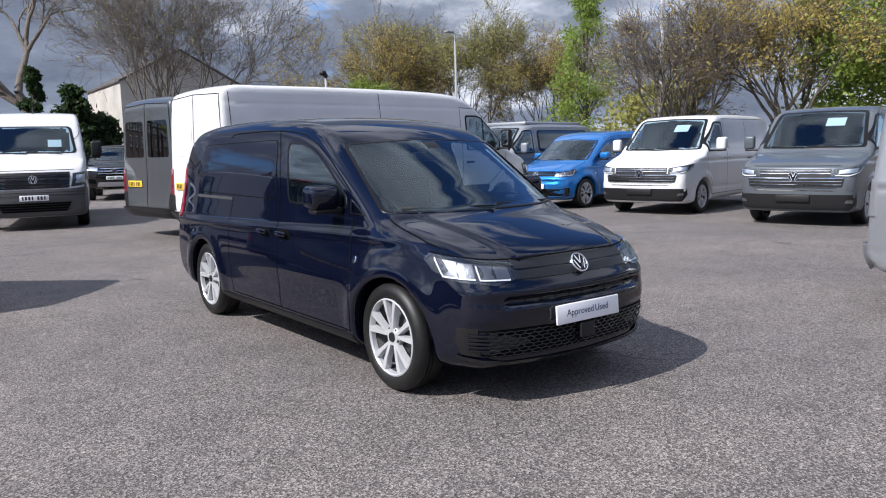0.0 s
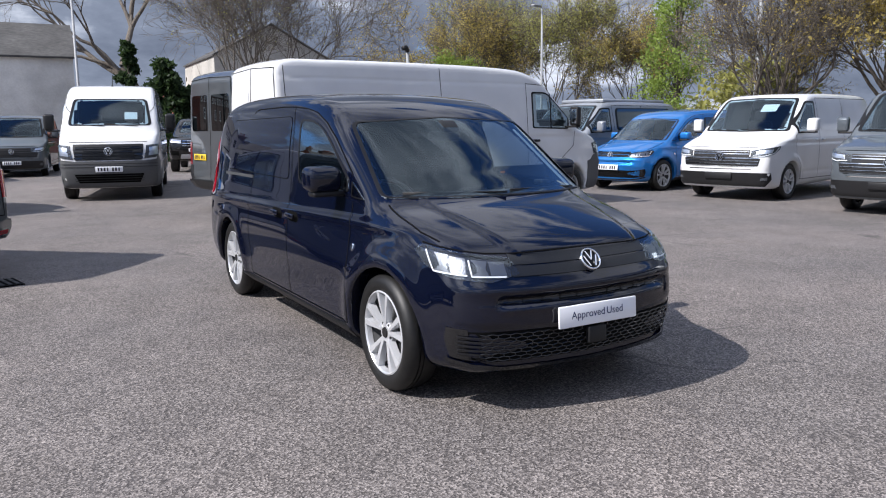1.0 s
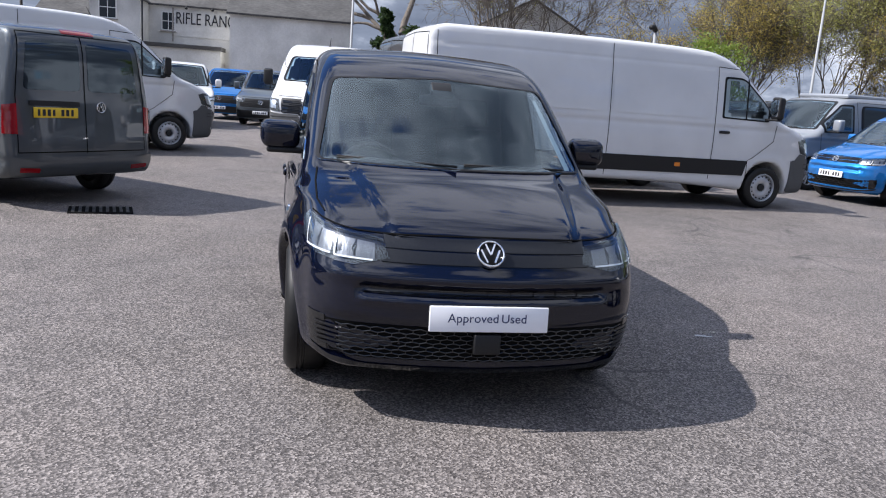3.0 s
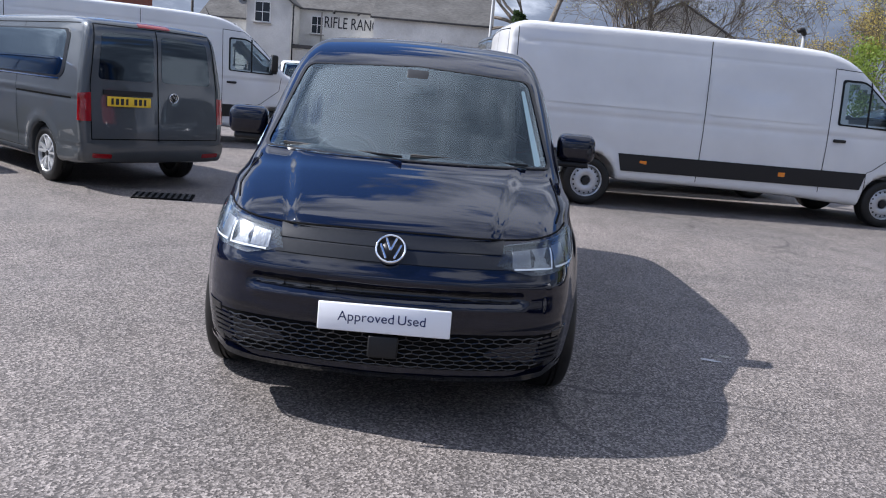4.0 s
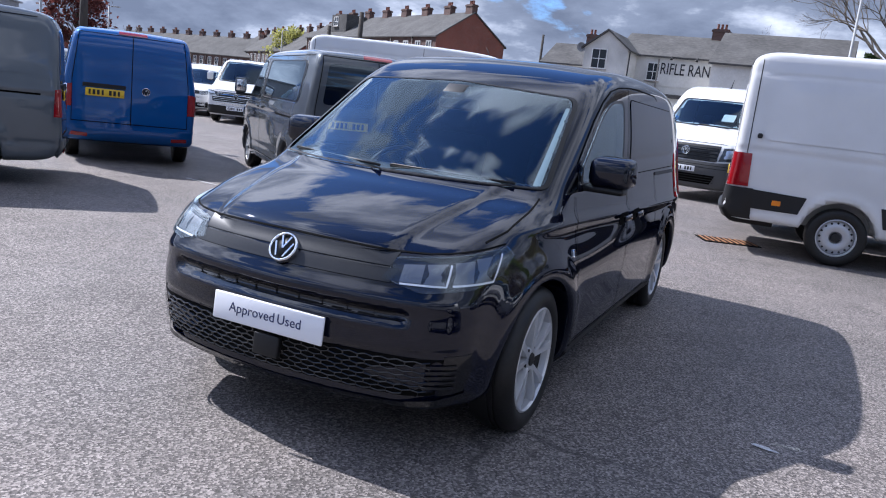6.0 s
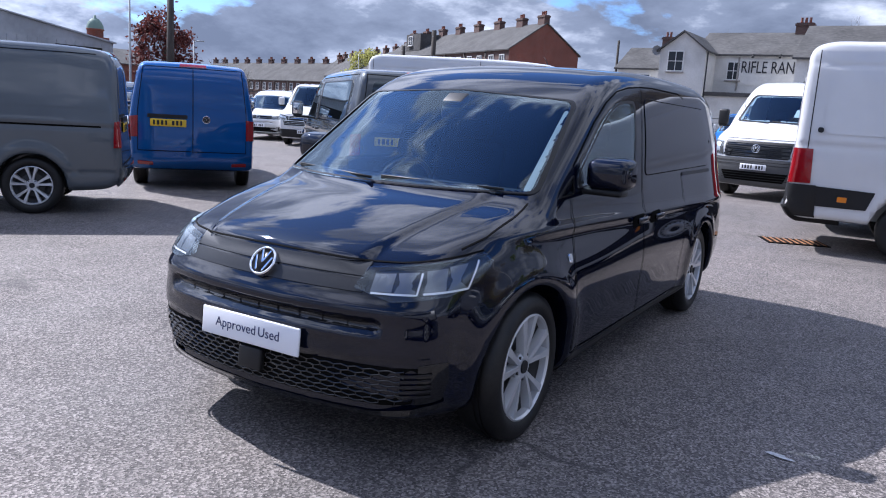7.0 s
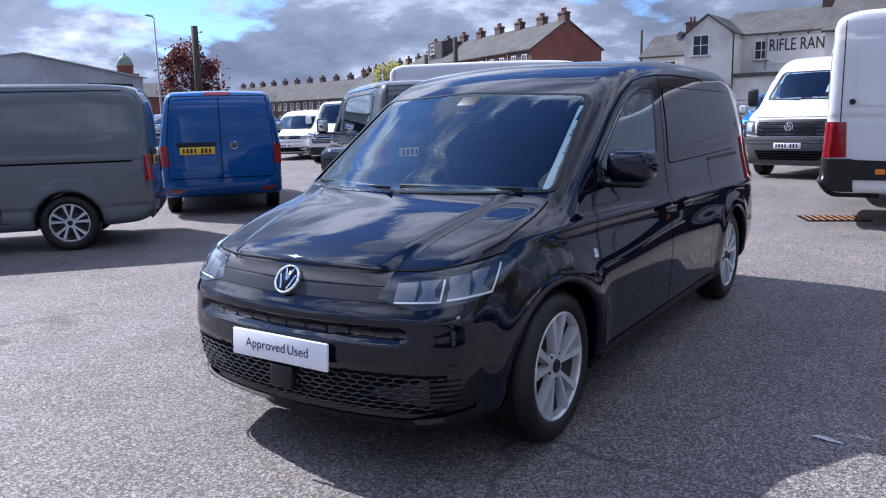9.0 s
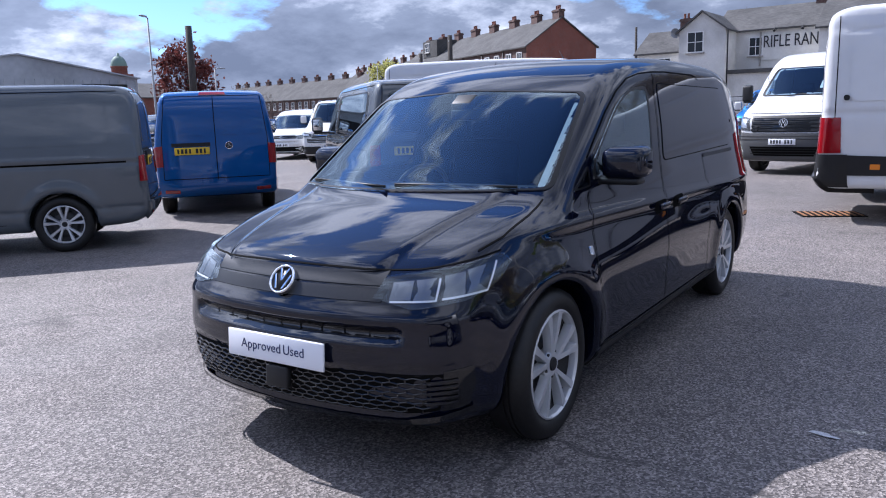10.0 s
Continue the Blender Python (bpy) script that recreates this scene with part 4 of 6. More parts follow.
        for k, (a0, a1, z0, z1) in enumerate(cells):
            r = D("reflector", "refl%d%s" % (k, sd), lambda: s.patch("w", rounded([(sy * a, z) for a, z in ((a0, z0), (a1, z0 + 0.004), (a1 + 0.8, z1), (a0 + 0.8, z1 - 0.008))][::sy], 0.008, 1.0, 3), 0.004 - 0.002 * (k % 2), 3, 0.004, centre=(sy * (a0 + 0.35 * (a1 - a0)), z0 + 0.35 * (z1 - z0))), M_CELL)
            r.parent = lamp
        D("lamp_edge", "edge" + sd, lambda: s.line("w", [(sy * a, z) for a, z in ((25.0, 0.770), (26.6, 0.795), (40, 0.821), (51.8, 0.846), (53.6, 0.824))], 0.012, 0.006, step=0.02), M_FRIT).parent = lamp
        for k, guide in enumerate(([(27.0, 0.716), (35.8, 0.722), (37.0, 0.795)], [(37.0, 0.726), (46.6, 0.738), (48.6, 0.790), (50.2, 0.832)])):
            D("light_guide", "drl%d%s" % (k, sd), lambda: s.line("w", [(sy * a, z) for a, z in guide], 0.008, 0.009, step=0.02), M_DRL).parent = lamp
        ln = D("lens", "lens" + sd, lambda: s.patch("w", out, 0.012, 5, 0.012, centre=ctr), M_LENS)
        ln.parent = lamp
    D("bumper_slot", "slot", lambda: s.patch("w", rounded([(-26.5, 0.584), (26.5, 0.584), (27.0, 0.618), (-27.0, 0.618)], 0.012, 1.2, 3), 0.002, 6, 0.006), M_JET)
    if hero:
        for k in range(9):
            D("slot_rib", "rib%d" % k, lambda: s.line("w", [((k - 4) * 5.6, 0.586), ((k - 4) * 5.6, 0.616)], 0.010, 0.008, step=0.01), M_JET)
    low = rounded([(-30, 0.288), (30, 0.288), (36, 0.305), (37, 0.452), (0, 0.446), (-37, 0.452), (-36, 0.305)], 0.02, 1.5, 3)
    # near-black sheet on the skin: shade behind the mesh put into its colour
    g = D("lower_grille", "low", lambda: s.patch("w", low, 0.002, 12, 0.006, centre=(0, 0.36)), M_GAP_SHADE)
    net = rounded([(-29, 0.286), (29, 0.286), (35, 0.305), (35.5, 0.450), (-35.5, 0.450), (-35, 0.305)], 0.02, 2.0, 3)
    ribs = D("mesh", "hex", lambda: hexnet(s, "w", net, 3.1 if hero else 6, 0.0265 if hero else 0.05), M_JET)
    ribs.parent = g
    for sy, sd in ((1, "l"), (-1, "r")):
        pod = D("corner_panel", "pod" + sd, lambda: s.patch("w", rounded([(sy * a, z) for a, z in ((36.6, 0.300), (41.8, 0.312), (43.2, 0.40), (42.6, 0.470), (36.8, 0.462))][::sy], 0.02, 1.5, 3), 0.004, 3, 0.006, centre=(sy * 40, 0.385)), M_JET)
        for i, z0 in enumerate((0.335, 0.357, 0.379, 0.401, 0.423)):
            D("bar", "podbar%d%s" % (i, sd), lambda: s.line("w", [(sy * a, z) for a, z in ((33.5, z0), (36, z0 + 0.002), (39.5, z0 + 0.006))], 0.008, 0.009, step=0.02), M_SATIN).parent = pod
    D("splitter", "split", lambda: s.line("w", [(-43, 0.304), (-36, 0.272), (-28, 0.257), (0, 0.252), (28, 0.257), (36, 0.272), (43, 0.304)], 0.024, 0.012, step=0.02), M_JET)
    px = s.drop("f", [(0, 0.500)])[0][0]
    plate(root, (px[0] + 0.012, 0, 0.500), 0, True, -4, hero)
    if hero:
        mp, _ = s.drop("f", [(0.0, 1.462), (0.0, 1.490)], -0.045)
        rv = part("rear_view_mirror", box_bm(0.035, 0.235, 0.065, 0.016, (-0.05, 0, -0.03), 3), M_PLASTIC, root)
        rv.matrix_basis = Matrix.Translation(Vector(mp[0]))
        part("sensor_housing", box_bm(0.10, 0.13, 0.045, 0.014, (0.0, 0, 0.035), 3, rot=Matrix.Rotation(radians(32), 4, "Y")), M_PLASTIC, rv)
        part("sensor", box_bm(0.03, 0.12, 0.09, 0.008), M_PLASTIC, root).matrix_basis = pose(px[0] + 0.0, 0, 0.385, 0, -4, 0)
    bx, bg = s.drop("f", [(0, 0.765), (0.0, 0.72), (0.0, 0.81)])
    badge(root, (bx[0][0] + 0.016, 0, 0.768), 0.062, 0, -math.degrees(math.atan2(bx[1][0] - bx[2][0], 0.09)))
    for y0, y1 in ((-0.02, -0.62), (0.60, 0.02)):
        a, _ = s.drop("f", [(y0, 1.054), (y1, 1.066)], 0.012)
        wiper(root, a[0], a[1])
    cabin(root, 1.12, 0.90, 0.18, 0.56, 0.84, -0.28, 1.58, 0.36)
    for x in (1.485, -1.485):
        for sy in (1, -1):
            make_wheel(root, (x, sy * 0.755, 0.326), sy, "alloy", 0.330, 0.205, 0.234)
    if hero:
        part("underbody", box_bm(3.9, 1.3, 0.12, 0.03, (-0.1, 0, 0.26)), M_PLASTIC, root, smooth=False)
    return root


def t6(m, paint_m, label, group="vans parked on the lot", paper=False, trim=None, glazed=False, wheels="alloy", plate_f=True, bars=None, roof=None, two_tone=None, lamp_m=None):
    """A mid-size panel van. trim: bumpers' material; glazed: side windows aft."""
    kind = "t6"
    screen = rounded([(-0.83, 1.245, 0.06), (0, 1.232, 0.02), (0.83, 1.245, 0.06), (0.715, 1.855, 0.07), (0, 1.875, 0.02), (-0.715, 1.855, 0.07)], 0.08, 0.06)
    fwin = rounded([(1.32, 1.20, 0.03), (0.50, 1.22, 0.05), (0.50, 1.80, 0.05), (0.84, 1.80, 0.08), (1.33, 1.37, 0.03)], 0.05, 0.05)
    s, body, _ = shell_of(kind, t6_shell, 0.045, [("f", shrunk(screen, 0.92)), ("sl", shrunk(fwin, 0.86)), ("sr", shrunk(fwin, 0.86))])
    root = thing("van", m, label, "van", group)
    D = lambda name, key, build, material, lab="": dressed(root, kind, name, key, build, material, lab)
    D("body", "body", lambda: body, paint_m)
    glazing(root, kind, s, "windscreen", "screen", "f", screen, M_GLASS, 0.93)
    trim = trim or paint_m
    gaps = []
    for v, sy in (("sl", 1), ("sr", -1)):
        glazing(root, kind, s, "side_window", "fwin" + v, v, fwin, M_SIDEGLASS, 0.90)
        for i, (a, b) in enumerate(((0.30, -2.05),) if glazed else ((0.30, -0.72), (-0.86, -2.12))):
            pan = rounded([(a, 1.25), (b + (0.04 if i else 0), 1.25), (b - (0.0 if i == 0 else -0.06), 1.80), (a, 1.80)], 0.12 if glazed else 0.09, 0.07)
            if glazed:
                # chrome strip added for the highlight along the window's lower border
                D("window_edge", "edge" + v, lambda: s.line(v, [(0.28, 1.235), (-1.95, 1.235)], 0.014, 0.008), M_CHROME)
                glazing(root, kind, s, "side_window", "win%d%s" % (i, v), v, pan, M_DARKGLASS, 0.94)
            else:
                D("side_panel", "pan%d%s" % (i, v), lambda: s.patch(v, pan, 0.006, 5, 0.010), paint_m)
        for ln in ([(1.40, 1.18), (1.36, 0.80), (1.16, 0.62), (1.14, 0.36)], [(0.42, 1.86), (0.38, 1.2), (0.36, 0.36)], [(1.14, 0.36), (-0.90, 0.36)], [(-0.79, 1.86), (-0.79, 0.36)], [(-0.79, 1.04), (-2.25, 1.04)], [(0.42, 1.86), (-2.2, 1.87)]):
            gaps.append((v, ln, 0.009 if ln[0][1] != 1.04 else 0.022))
        for hx in (0.52, 0.20):
            p, g = s.drop(v, [(hx, 1.08)], 0.012)
            part("door_handle", box_bm(0.17, 0.03, 0.04, 0.012, (0, 0, 0), 2), paint_m, root).matrix_basis = pose(*p[0])
        p, g = s.drop(v, [(1.18, 1.22)], 0.04)
        door_mirror(root, tuple(p[0]), sy, paint_m if trim is paint_m else M_PLASTIC, 0.24, 0.19)
        D("sill", "sill" + v, lambda: s.patch(v, rounded([(1.10, 0.26), (-1.10, 0.28), (-1.10, 0.36), (1.10, 0.345)], 0.012, 0.1), 0.012, 2, 0.02), trim)
        D("rear_bumper_end", "rbe" + v, lambda: s.patch(v, rounded([(-1.93, 0.33), (-2.44, 0.36), (-2.46, 0.56), (-1.93, 0.56)], 0.02, 0.08), 0.012, 3, 0.03), trim)
        D("front_bumper_end", "fbe" + v, lambda: s.patch(v, rounded([(1.90, 0.26), (2.16, 0.28), (2.16, 0.60), (1.94, 0.60)], 0.02, 0.08), 0.012, 3, 0.03), trim)
        tail = rounded([(sy * a, z) for a, z in ((43, 0.80), (49.5, 0.80), (49, 1.10), (43.5, 1.12))][::sy], 0.02, 1.5, 3)
        D("tail_lamp", "tail" + v, lambda: s.patch("wb", tail, 0.012, 3, 0.02), lamp_m or M_RED)
    D("front_bumper", "fb", lambda: s.patch("w", rounded([(-48, 0.245), (48, 0.245), (50, 0.60), (38, 0.63), (-38, 0.63), (-50, 0.60)], 0.02, 1.5, 3), 0.013, 12, 0.03, centre=(0, 0.45)), trim)
    for sy, sd in ((1, "l"), (-1, "r")):
        D("fog_lamp", "fog" + sd, lambda: s.patch("w", rounded([(sy * p_, z) for p_, z in ((36, 0.38), (36.5, 0.43), (41, 0.435), (41, 0.385))][::sy], 0.02, 1.2, 3), 0.022, 3, 0.008), M_LAMP)
    D("air_intake", "air", lambda: s.patch("w", rounded([(-40, 0.28), (40, 0.28), (45, 0.40), (44, 0.515), (-44, 0.515), (-45, 0.40)], 0.02, 1.5, 3), 0.018, 12, 0.006, centre=(0, 0.43)), M_PLASTIC)
    g = D("grille", "grille", lambda: s.patch("w", rounded([(-29, 0.565), (29, 0.565), (34, 0.64), (35.5, 0.765), (27, 0.80), (28, 0.915), (-28, 0.915), (-27, 0.80), (-35.5, 0.765), (-34, 0.64)], 0.01, 1.5, 3), 0.008, 9, 0.012, centre=(0, 0.74)), M_PLASTIC)
    for k, (z, a, t) in enumerate(((0.885, 27, 0.004), (0.845, 27, 0.007), (0.772, 34.5, 0.008), (0.722, 34, 0.004), (0.672, 33.5, 0.004), (0.622, 31.5, 0.004), (0.578, 29, 0.007))):
        D("slat", "slat%d" % k, lambda: s.line("w", [(-a, z), (a, z)], 2 * t, 0.017), M_CHROME if bars == "chrome" else M_GREYPLASTIC).parent = g
    for sy, sd in ((1, "l"), (-1, "r")):
        out = rounded([(sy * a, z) for a, z in ((28, 0.80), (29, 0.905), (40, 0.945), (54, 0.985), (53, 0.93), (46, 0.845), (38, 0.795))][::sy], 0.02, 2, 3)
        ctr = (sy * 40, 0.872)
        lamp = D("headlight", "hl" + sd, lambda: s.patch("w", out, 0.006, 4, 0.014, centre=ctr), M_GREYPLASTIC)
        D("reflector", "refl" + sd, lambda: s.patch("w", rounded([(sy * a, z) for a, z in ((32, 0.835), (33, 0.895), (46, 0.93), (44, 0.865))][::sy], 0.02, 2, 3), 0.010, 3, 0.004, centre=(sy * 39, 0.88)), M_REFLECTOR).parent = lamp
        D("light_guide", "drl" + sd, lambda: s.line("w", [(sy * a, z) for a, z in ((30, 0.815), (38, 0.81), (46, 0.865), (52, 0.955))], 0.014, 0.012), M_DRL).parent = lamp
        D("lens", "lens" + sd, lambda: s.patch("w", out, 0.017, 4, 0.012, centre=ctr), M_LENS).parent = lamp
    gaps.append(("f", [(-0.66, 0.965), (0.66, 0.965)], 0.010))
    # rear doors, bumper, plate
    gaps += [("b", [(0.0, 1.86), (0.0, 0.58)], 0.012), ("b", [(-0.80, 0.60), (0.80, 0.60)], 0.012), ("b", [(-0.72, 1.87), (0.72, 1.87)], 0.010)]
    for sy in (1, -1):
        gaps.append(("b", [(sy * 0.72, 1.87), (sy * 0.80, 1.2), (sy * 0.80, 0.60)], 0.010))
        D("rear_panel", "rp%d" % sy, lambda: s.patch("b", rounded([(sy * 0.05, 1.27), (sy * 0.71, 1.27), (sy * 0.65, 1.78), (sy * 0.05, 1.80)], 0.06, 0.06), 0.006, 4, 0.010), M_DARKGLASS if two_tone else paint_m)
    D("rear_bumper", "rb", lambda: s.patch("b", rounded([(-0.86, 0.36), (0.86, 0.36), (0.87, 0.56), (-0.87, 0.56)], 0.03, 0.08), 0.035, 3, 0.06), trim)
    for sy in (1, -1):
        D("reflector_strip", "rs%d" % sy, lambda: s.patch("b", rounded([(sy * 0.58, 0.40), (sy * 0.80, 0.41), (sy * 0.80, 0.45), (sy * 0.58, 0.44)], 0.01, 0.05), 0.040, 2, 0.01), M_RED)
    D("brake_lamp", "bl", lambda: s.patch("b", rounded([(-0.20, 1.885), (0.20, 1.885), (0.19, 1.925), (-0.19, 1.925)], 0.01, 0.05), 0.010, 2, 0.02), M_RED)
    D("plate_strip", "pb", lambda: s.patch("b", rounded([(0.08, 1.10), (0.66, 1.10), (0.66, 1.155), (0.08, 1.155)], 0.01, 0.05), 0.022, 2, 0.03), M_PLASTIC)
    for i, (v, ln, w) in enumerate(gaps):
        D("shut_line", "gap%d" % i, lambda: s.line(v, ln, w, 0.0035), M_GAP_SHADE)
    rx = s.drop("b", [(0.36, 1.03)])[0][0][0]
    plate(root, (rx - 0.012, 0.36, 1.03), 180, False)
    badge(root, (rx - 0.006, -0.20, 1.10), 0.06, 180)
    fx = s.drop("f", [(0, 0.80), (0, 0.45)])[0][:, 0]
    badge(root, (fx[0] + 0.022, 0, 0.80), 0.08, 0, -5)
    if plate_f:
        plate(root, (fx[1] + 0.03, 0, 0.45), 0, True)
    else:
        part("plate_holder", box_bm(0.02, 0.52, 0.11, 0.01), M_PLASTIC, root).matrix_basis = pose(fx[1] + 0.03, 0, 0.45)
    for y0, y1 in ((-0.10, -0.66), (0.50, -0.06)):
        a, _ = s.drop("f", [(y0, 1.245), (y1, 1.265)], 0.014)
        wiper(root, a[0], a[1])
    if paper:
        q, g = s.drop("f", [(0.26, 1.70)], -0.03)
        part("paper_sheet", box_bm(0.21, 0.30, 0.003), M_PAPER, root, "white paper sheet behind the windscreen", smooth=False).matrix_basis = pose(*q[0], 0, 40, 0)
    cabin(root, 1.24, 1.06, 0.35, 0.80, 0.88, -0.12, 1.88, 0.55)
    if roof:
        part("pop_top_roof", box_bm(2.6, 1.36, 0.09, 0.04, (-0.75, 0, 1.985), 3), roof, root)
    for x in (1.5, -1.5):
        for sy in (1, -1):
            make_wheel(root, (x, sy * 0.80, 0.33), sy, wheels, 0.335, 0.215, 0.222)
    return root


def crafter(m, paint_m, label, wb=3.64, group="high-roof vans on the lot", plate_f=True):
    """A large high-roof panel van with black lower trim."""
    kind = "crafter%d" % round(wb * 100)
    q = wb - 3.64
    screen = rounded([(-0.84, 1.545), (0.84, 1.545), (0.75, 2.125), (-0.75, 2.125)], 0.09, 0.07)
    fwin = rounded([(1.74, 1.40, 0.05), (0.86, 1.42, 0.04), (0.86, 2.06, 0.05), (1.22, 2.06, 0.10), (1.76, 1.60, 0.06)], 0.05, 0.06)
    s, body, _ = shell_of(kind, lambda: crafter_shell(wb), 0.055, [("f", shrunk(screen, 0.92)), ("sl", shrunk(fwin, 0.86)), ("sr", shrunk(fwin, 0.86))])
    root = thing("van", m, label, "van", group)
    D = lambda name, key, build, material, lab="": dressed(root, kind, name, key, build, material, lab)
    D("body", "body", lambda: body, paint_m)
    glazing(root, kind, s, "windscreen", "screen", "f", screen, M_GLASS, 0.93)
    gaps = []
    re = -3.14 - q
    for v, sy in (("sl", 1), ("sr", -1)):
        glazing(root, kind, s, "side_window", "fwin" + v, v, fwin, M_SIDEGLASS, 0.92)
        D("window_post", "wpost" + v, lambda: s.line(v, [(1.30, 1.43), (1.30, 2.05)], 0.03, 0.008), M_FRIT)
        D("side_trim", "trim" + v, lambda: s.patch(v, rounded([(1.36, 0.53), (-1.36 - q, 0.53), (-1.42 - q, 0.77), (1.42, 0.77)], 0.01, 0.1), 0.012, 2, 0.02), M_PLASTIC)
        D("rear_trim", "rtrim" + v, lambda: s.patch(v, rounded([(-2.29 - q, 0.56), (re + 0.05, 0.56), (re + 0.04, 0.80), (-2.22 - q, 0.77)], 0.01, 0.1), 0.012, 2, 0.02), M_PLASTIC)
        D("rear_corner", "rcor" + v, lambda: s.patch("wb", rounded([(sy * a, z) for a, z in ((30, 0.43), (47, 0.43), (47, 0.80), (33, 0.80))][::sy], 0.02, 1.5, 3), 0.016, 2, 0.03), M_PLASTIC)
        D("front_corner", "fcor" + v, lambda: s.patch(v, rounded([(2.27, 0.30), (2.60, 0.33), (2.58, 0.90), (2.46, 0.93), (2.30, 0.75)], 0.03, 0.05), 0.014, 8, 0.02), M_BUMPER)
        # pressed panels between swage lines
        ends = [(0.62, -0.72 - q * 0.4), (-0.80 - q * 0.4, re + 0.30)]
        for i, (a, b) in enumerate(ends):
            D("pressed_panel", "pp%d%s" % (i, v), lambda: s.patch(v, rounded([(a, 1.40), (b, 1.40), (b, 2.02), (a, 2.02)], 0.10, 0.10), 0.009, 6, 0.013), paint_m)
        for ln in ([(1.90, 1.36), (1.86, 1.10), (1.50, 0.82), (1.42, 0.78), (1.42, 0.45)], [(0.74, 2.20), (0.74, 0.45)], [(0.74, 2.20), (1.15, 2.18), (1.60, 1.84)], [(-0.76 - q * 0.4, 2.40), (-0.76 - q * 0.4, 0.45)], [(re + 0.16, 2.35), (re + 0.16, 0.9)]):
            gaps.append((v, ln, 0.010))
        p, g = s.drop(v, [(0.92, 1.20)], 0.014)
        part("door_handle", box_bm(0.19, 0.03, 0.045, 0.012, (0, 0, 0), 2), M_PLASTIC, root).matrix_basis = pose(*p[0])
        p, g = s.drop(v, [(1.70, 1.44)], 0.05)
        door_mirror(root, tuple(p[0]), sy, M_PLASTIC, 0.34, 0.21)
        tail = rounded([(sy * a, z) for a, z in ((34, 0.81), (45, 0.82), (44.5, 1.22), (35, 1.22))][::sy], 0.02, 1.5, 3)
        D("tail_lamp", "tail" + v, lambda: s.patch("wb", tail, 0.014, 3, 0.02), M_RED)
        for i, x in enumerate((-2.60 - q, -1.1 - q, 0.1)):
            D("side_marker", "sm%d%s" % (i, v), lambda: s.patch(v, rounded([(x, 0.63), (x + 0.10, 0.63), (x + 0.10, 0.69), (x, 0.69)], 0.01, 0.04), 0.016, 2, 0.006), M_AMBER)
        D("door_stop", "ds" + v, lambda: s.patch(v, rounded([(re + 0.24, 1.41), (re + 0.30, 1.41), (re + 0.30, 1.47), (re + 0.24, 1.47)], 0.028, 0.02), 0.03, 2, 0.03), M_PLASTIC)
    D("front_bumper", "fb", lambda: s.patch("w", rounded([(-53, 0.29), (53, 0.29), (55, 0.80), (46, 0.86), (30, 0.82), (-30, 0.82), (-46, 0.86), (-55, 0.80)], 0.02, 1.5, 3), 0.016, 12, 0.03, centre=(0, 0.55)), M_BUMPER)
    # near-black sheet painted as the shade inside the opening
    D("air_intake", "air", lambda: s.patch("w", rounded([(-27, 0.38), (27, 0.38), (30, 0.56), (-30, 0.56)], 0.02, 1.5, 3), 0.020, 9, 0.006, centre=(0, 0.48)), M_GAP_SHADE)
    for i, z in enumerate((0.42, 0.47, 0.52, 0.70, 0.76)):
        D("bumper_bar", "bbar%d" % i, lambda: s.line("w", [(-44 if z > 0.6 else -30, z), (44 if z > 0.6 else 30, z)], 0.012, 0.024), M_PLASTIC)
    g = D("grille", "grille", lambda: s.patch("w", rounded([(-29, 0.84), (29, 0.84), (33, 1.16), (-33, 1.16)], 0.02, 1.5, 3), 0.010, 9, 0.012, centre=(0, 1.0)), M_PLASTIC)
    def slat_mesh():
        slats = [s.patch("w", rounded([(-30, z - 0.020), (30, z - 0.020), (30.5, z + 0.020), (-30.5, z + 0.020)], 0.006, 3, 2), 0.022, 1, 0.016, centre=(0, z)) for z in (0.88, 0.95, 1.02, 1.09)]
        o, F = 0, []
        for p_ in slats:
            F += [tuple(i + o for i in f) for f in p_[1]]
            o += len(p_[0])
        return np.concatenate([p_[0] for p_ in slats]), F, np.concatenate([p_[2] for p_ in slats])

    D("slat", "slats", slat_mesh, M_JET).parent = g
    for sy, sd in ((1, "l"), (-1, "r")):
        out = rounded([(sy * a, z) for a, z in ((31, 0.86), (35, 1.13), (47, 1.16), (51, 1.13), (48, 0.94), (40, 0.88))][::sy], 0.02, 2, 3)
        ctr = (sy * 42, 1.02)
        lamp = D("headlight", "hl" + sd, lambda: s.patch("w", out, 0.008, 4, 0.014, centre=ctr), M_GREYPLASTIC)
        D("reflector", "refl" + sd, lambda: s.patch("w", rounded([(sy * a, z) for a, z in ((35, 0.92), (37, 1.09), (46, 1.11), (44, 0.95))][::sy], 0.02, 2, 3), 0.012, 3, 0.004, centre=(sy * 40.5, 1.02)), M_REFLECTOR).parent = lamp
        D("lens", "lens" + sd, lambda: s.patch("w", out, 0.019, 4, 0.012, centre=ctr), M_LENS).parent = lamp
    gaps += [("b", [(0.0, 2.35), (0.0, 0.50)], 0.014), ("f", [(-0.75, 1.205), (0.75, 1.205)], 0.012)]
    for sy in (1, -1):
        gaps.append(("b", [(0, 2.35), (sy * 0.82, 2.32), (sy * 0.90, 1.6), (sy * 0.93, 0.9), (sy * 0.9, 0.52), (0, 0.50)], 0.012))
        D("rear_window", "rw%d" % sy, lambda: s.patch("b", rounded([(sy * 0.08, 1.42), (sy * 0.80, 1.42), (sy * 0.76, 2.05), (sy * 0.08, 2.05)], 0.06, 0.08), 0.006, 4, 0.010), M_DARKGLASS if paint_m is not M_WHITE else paint_m)
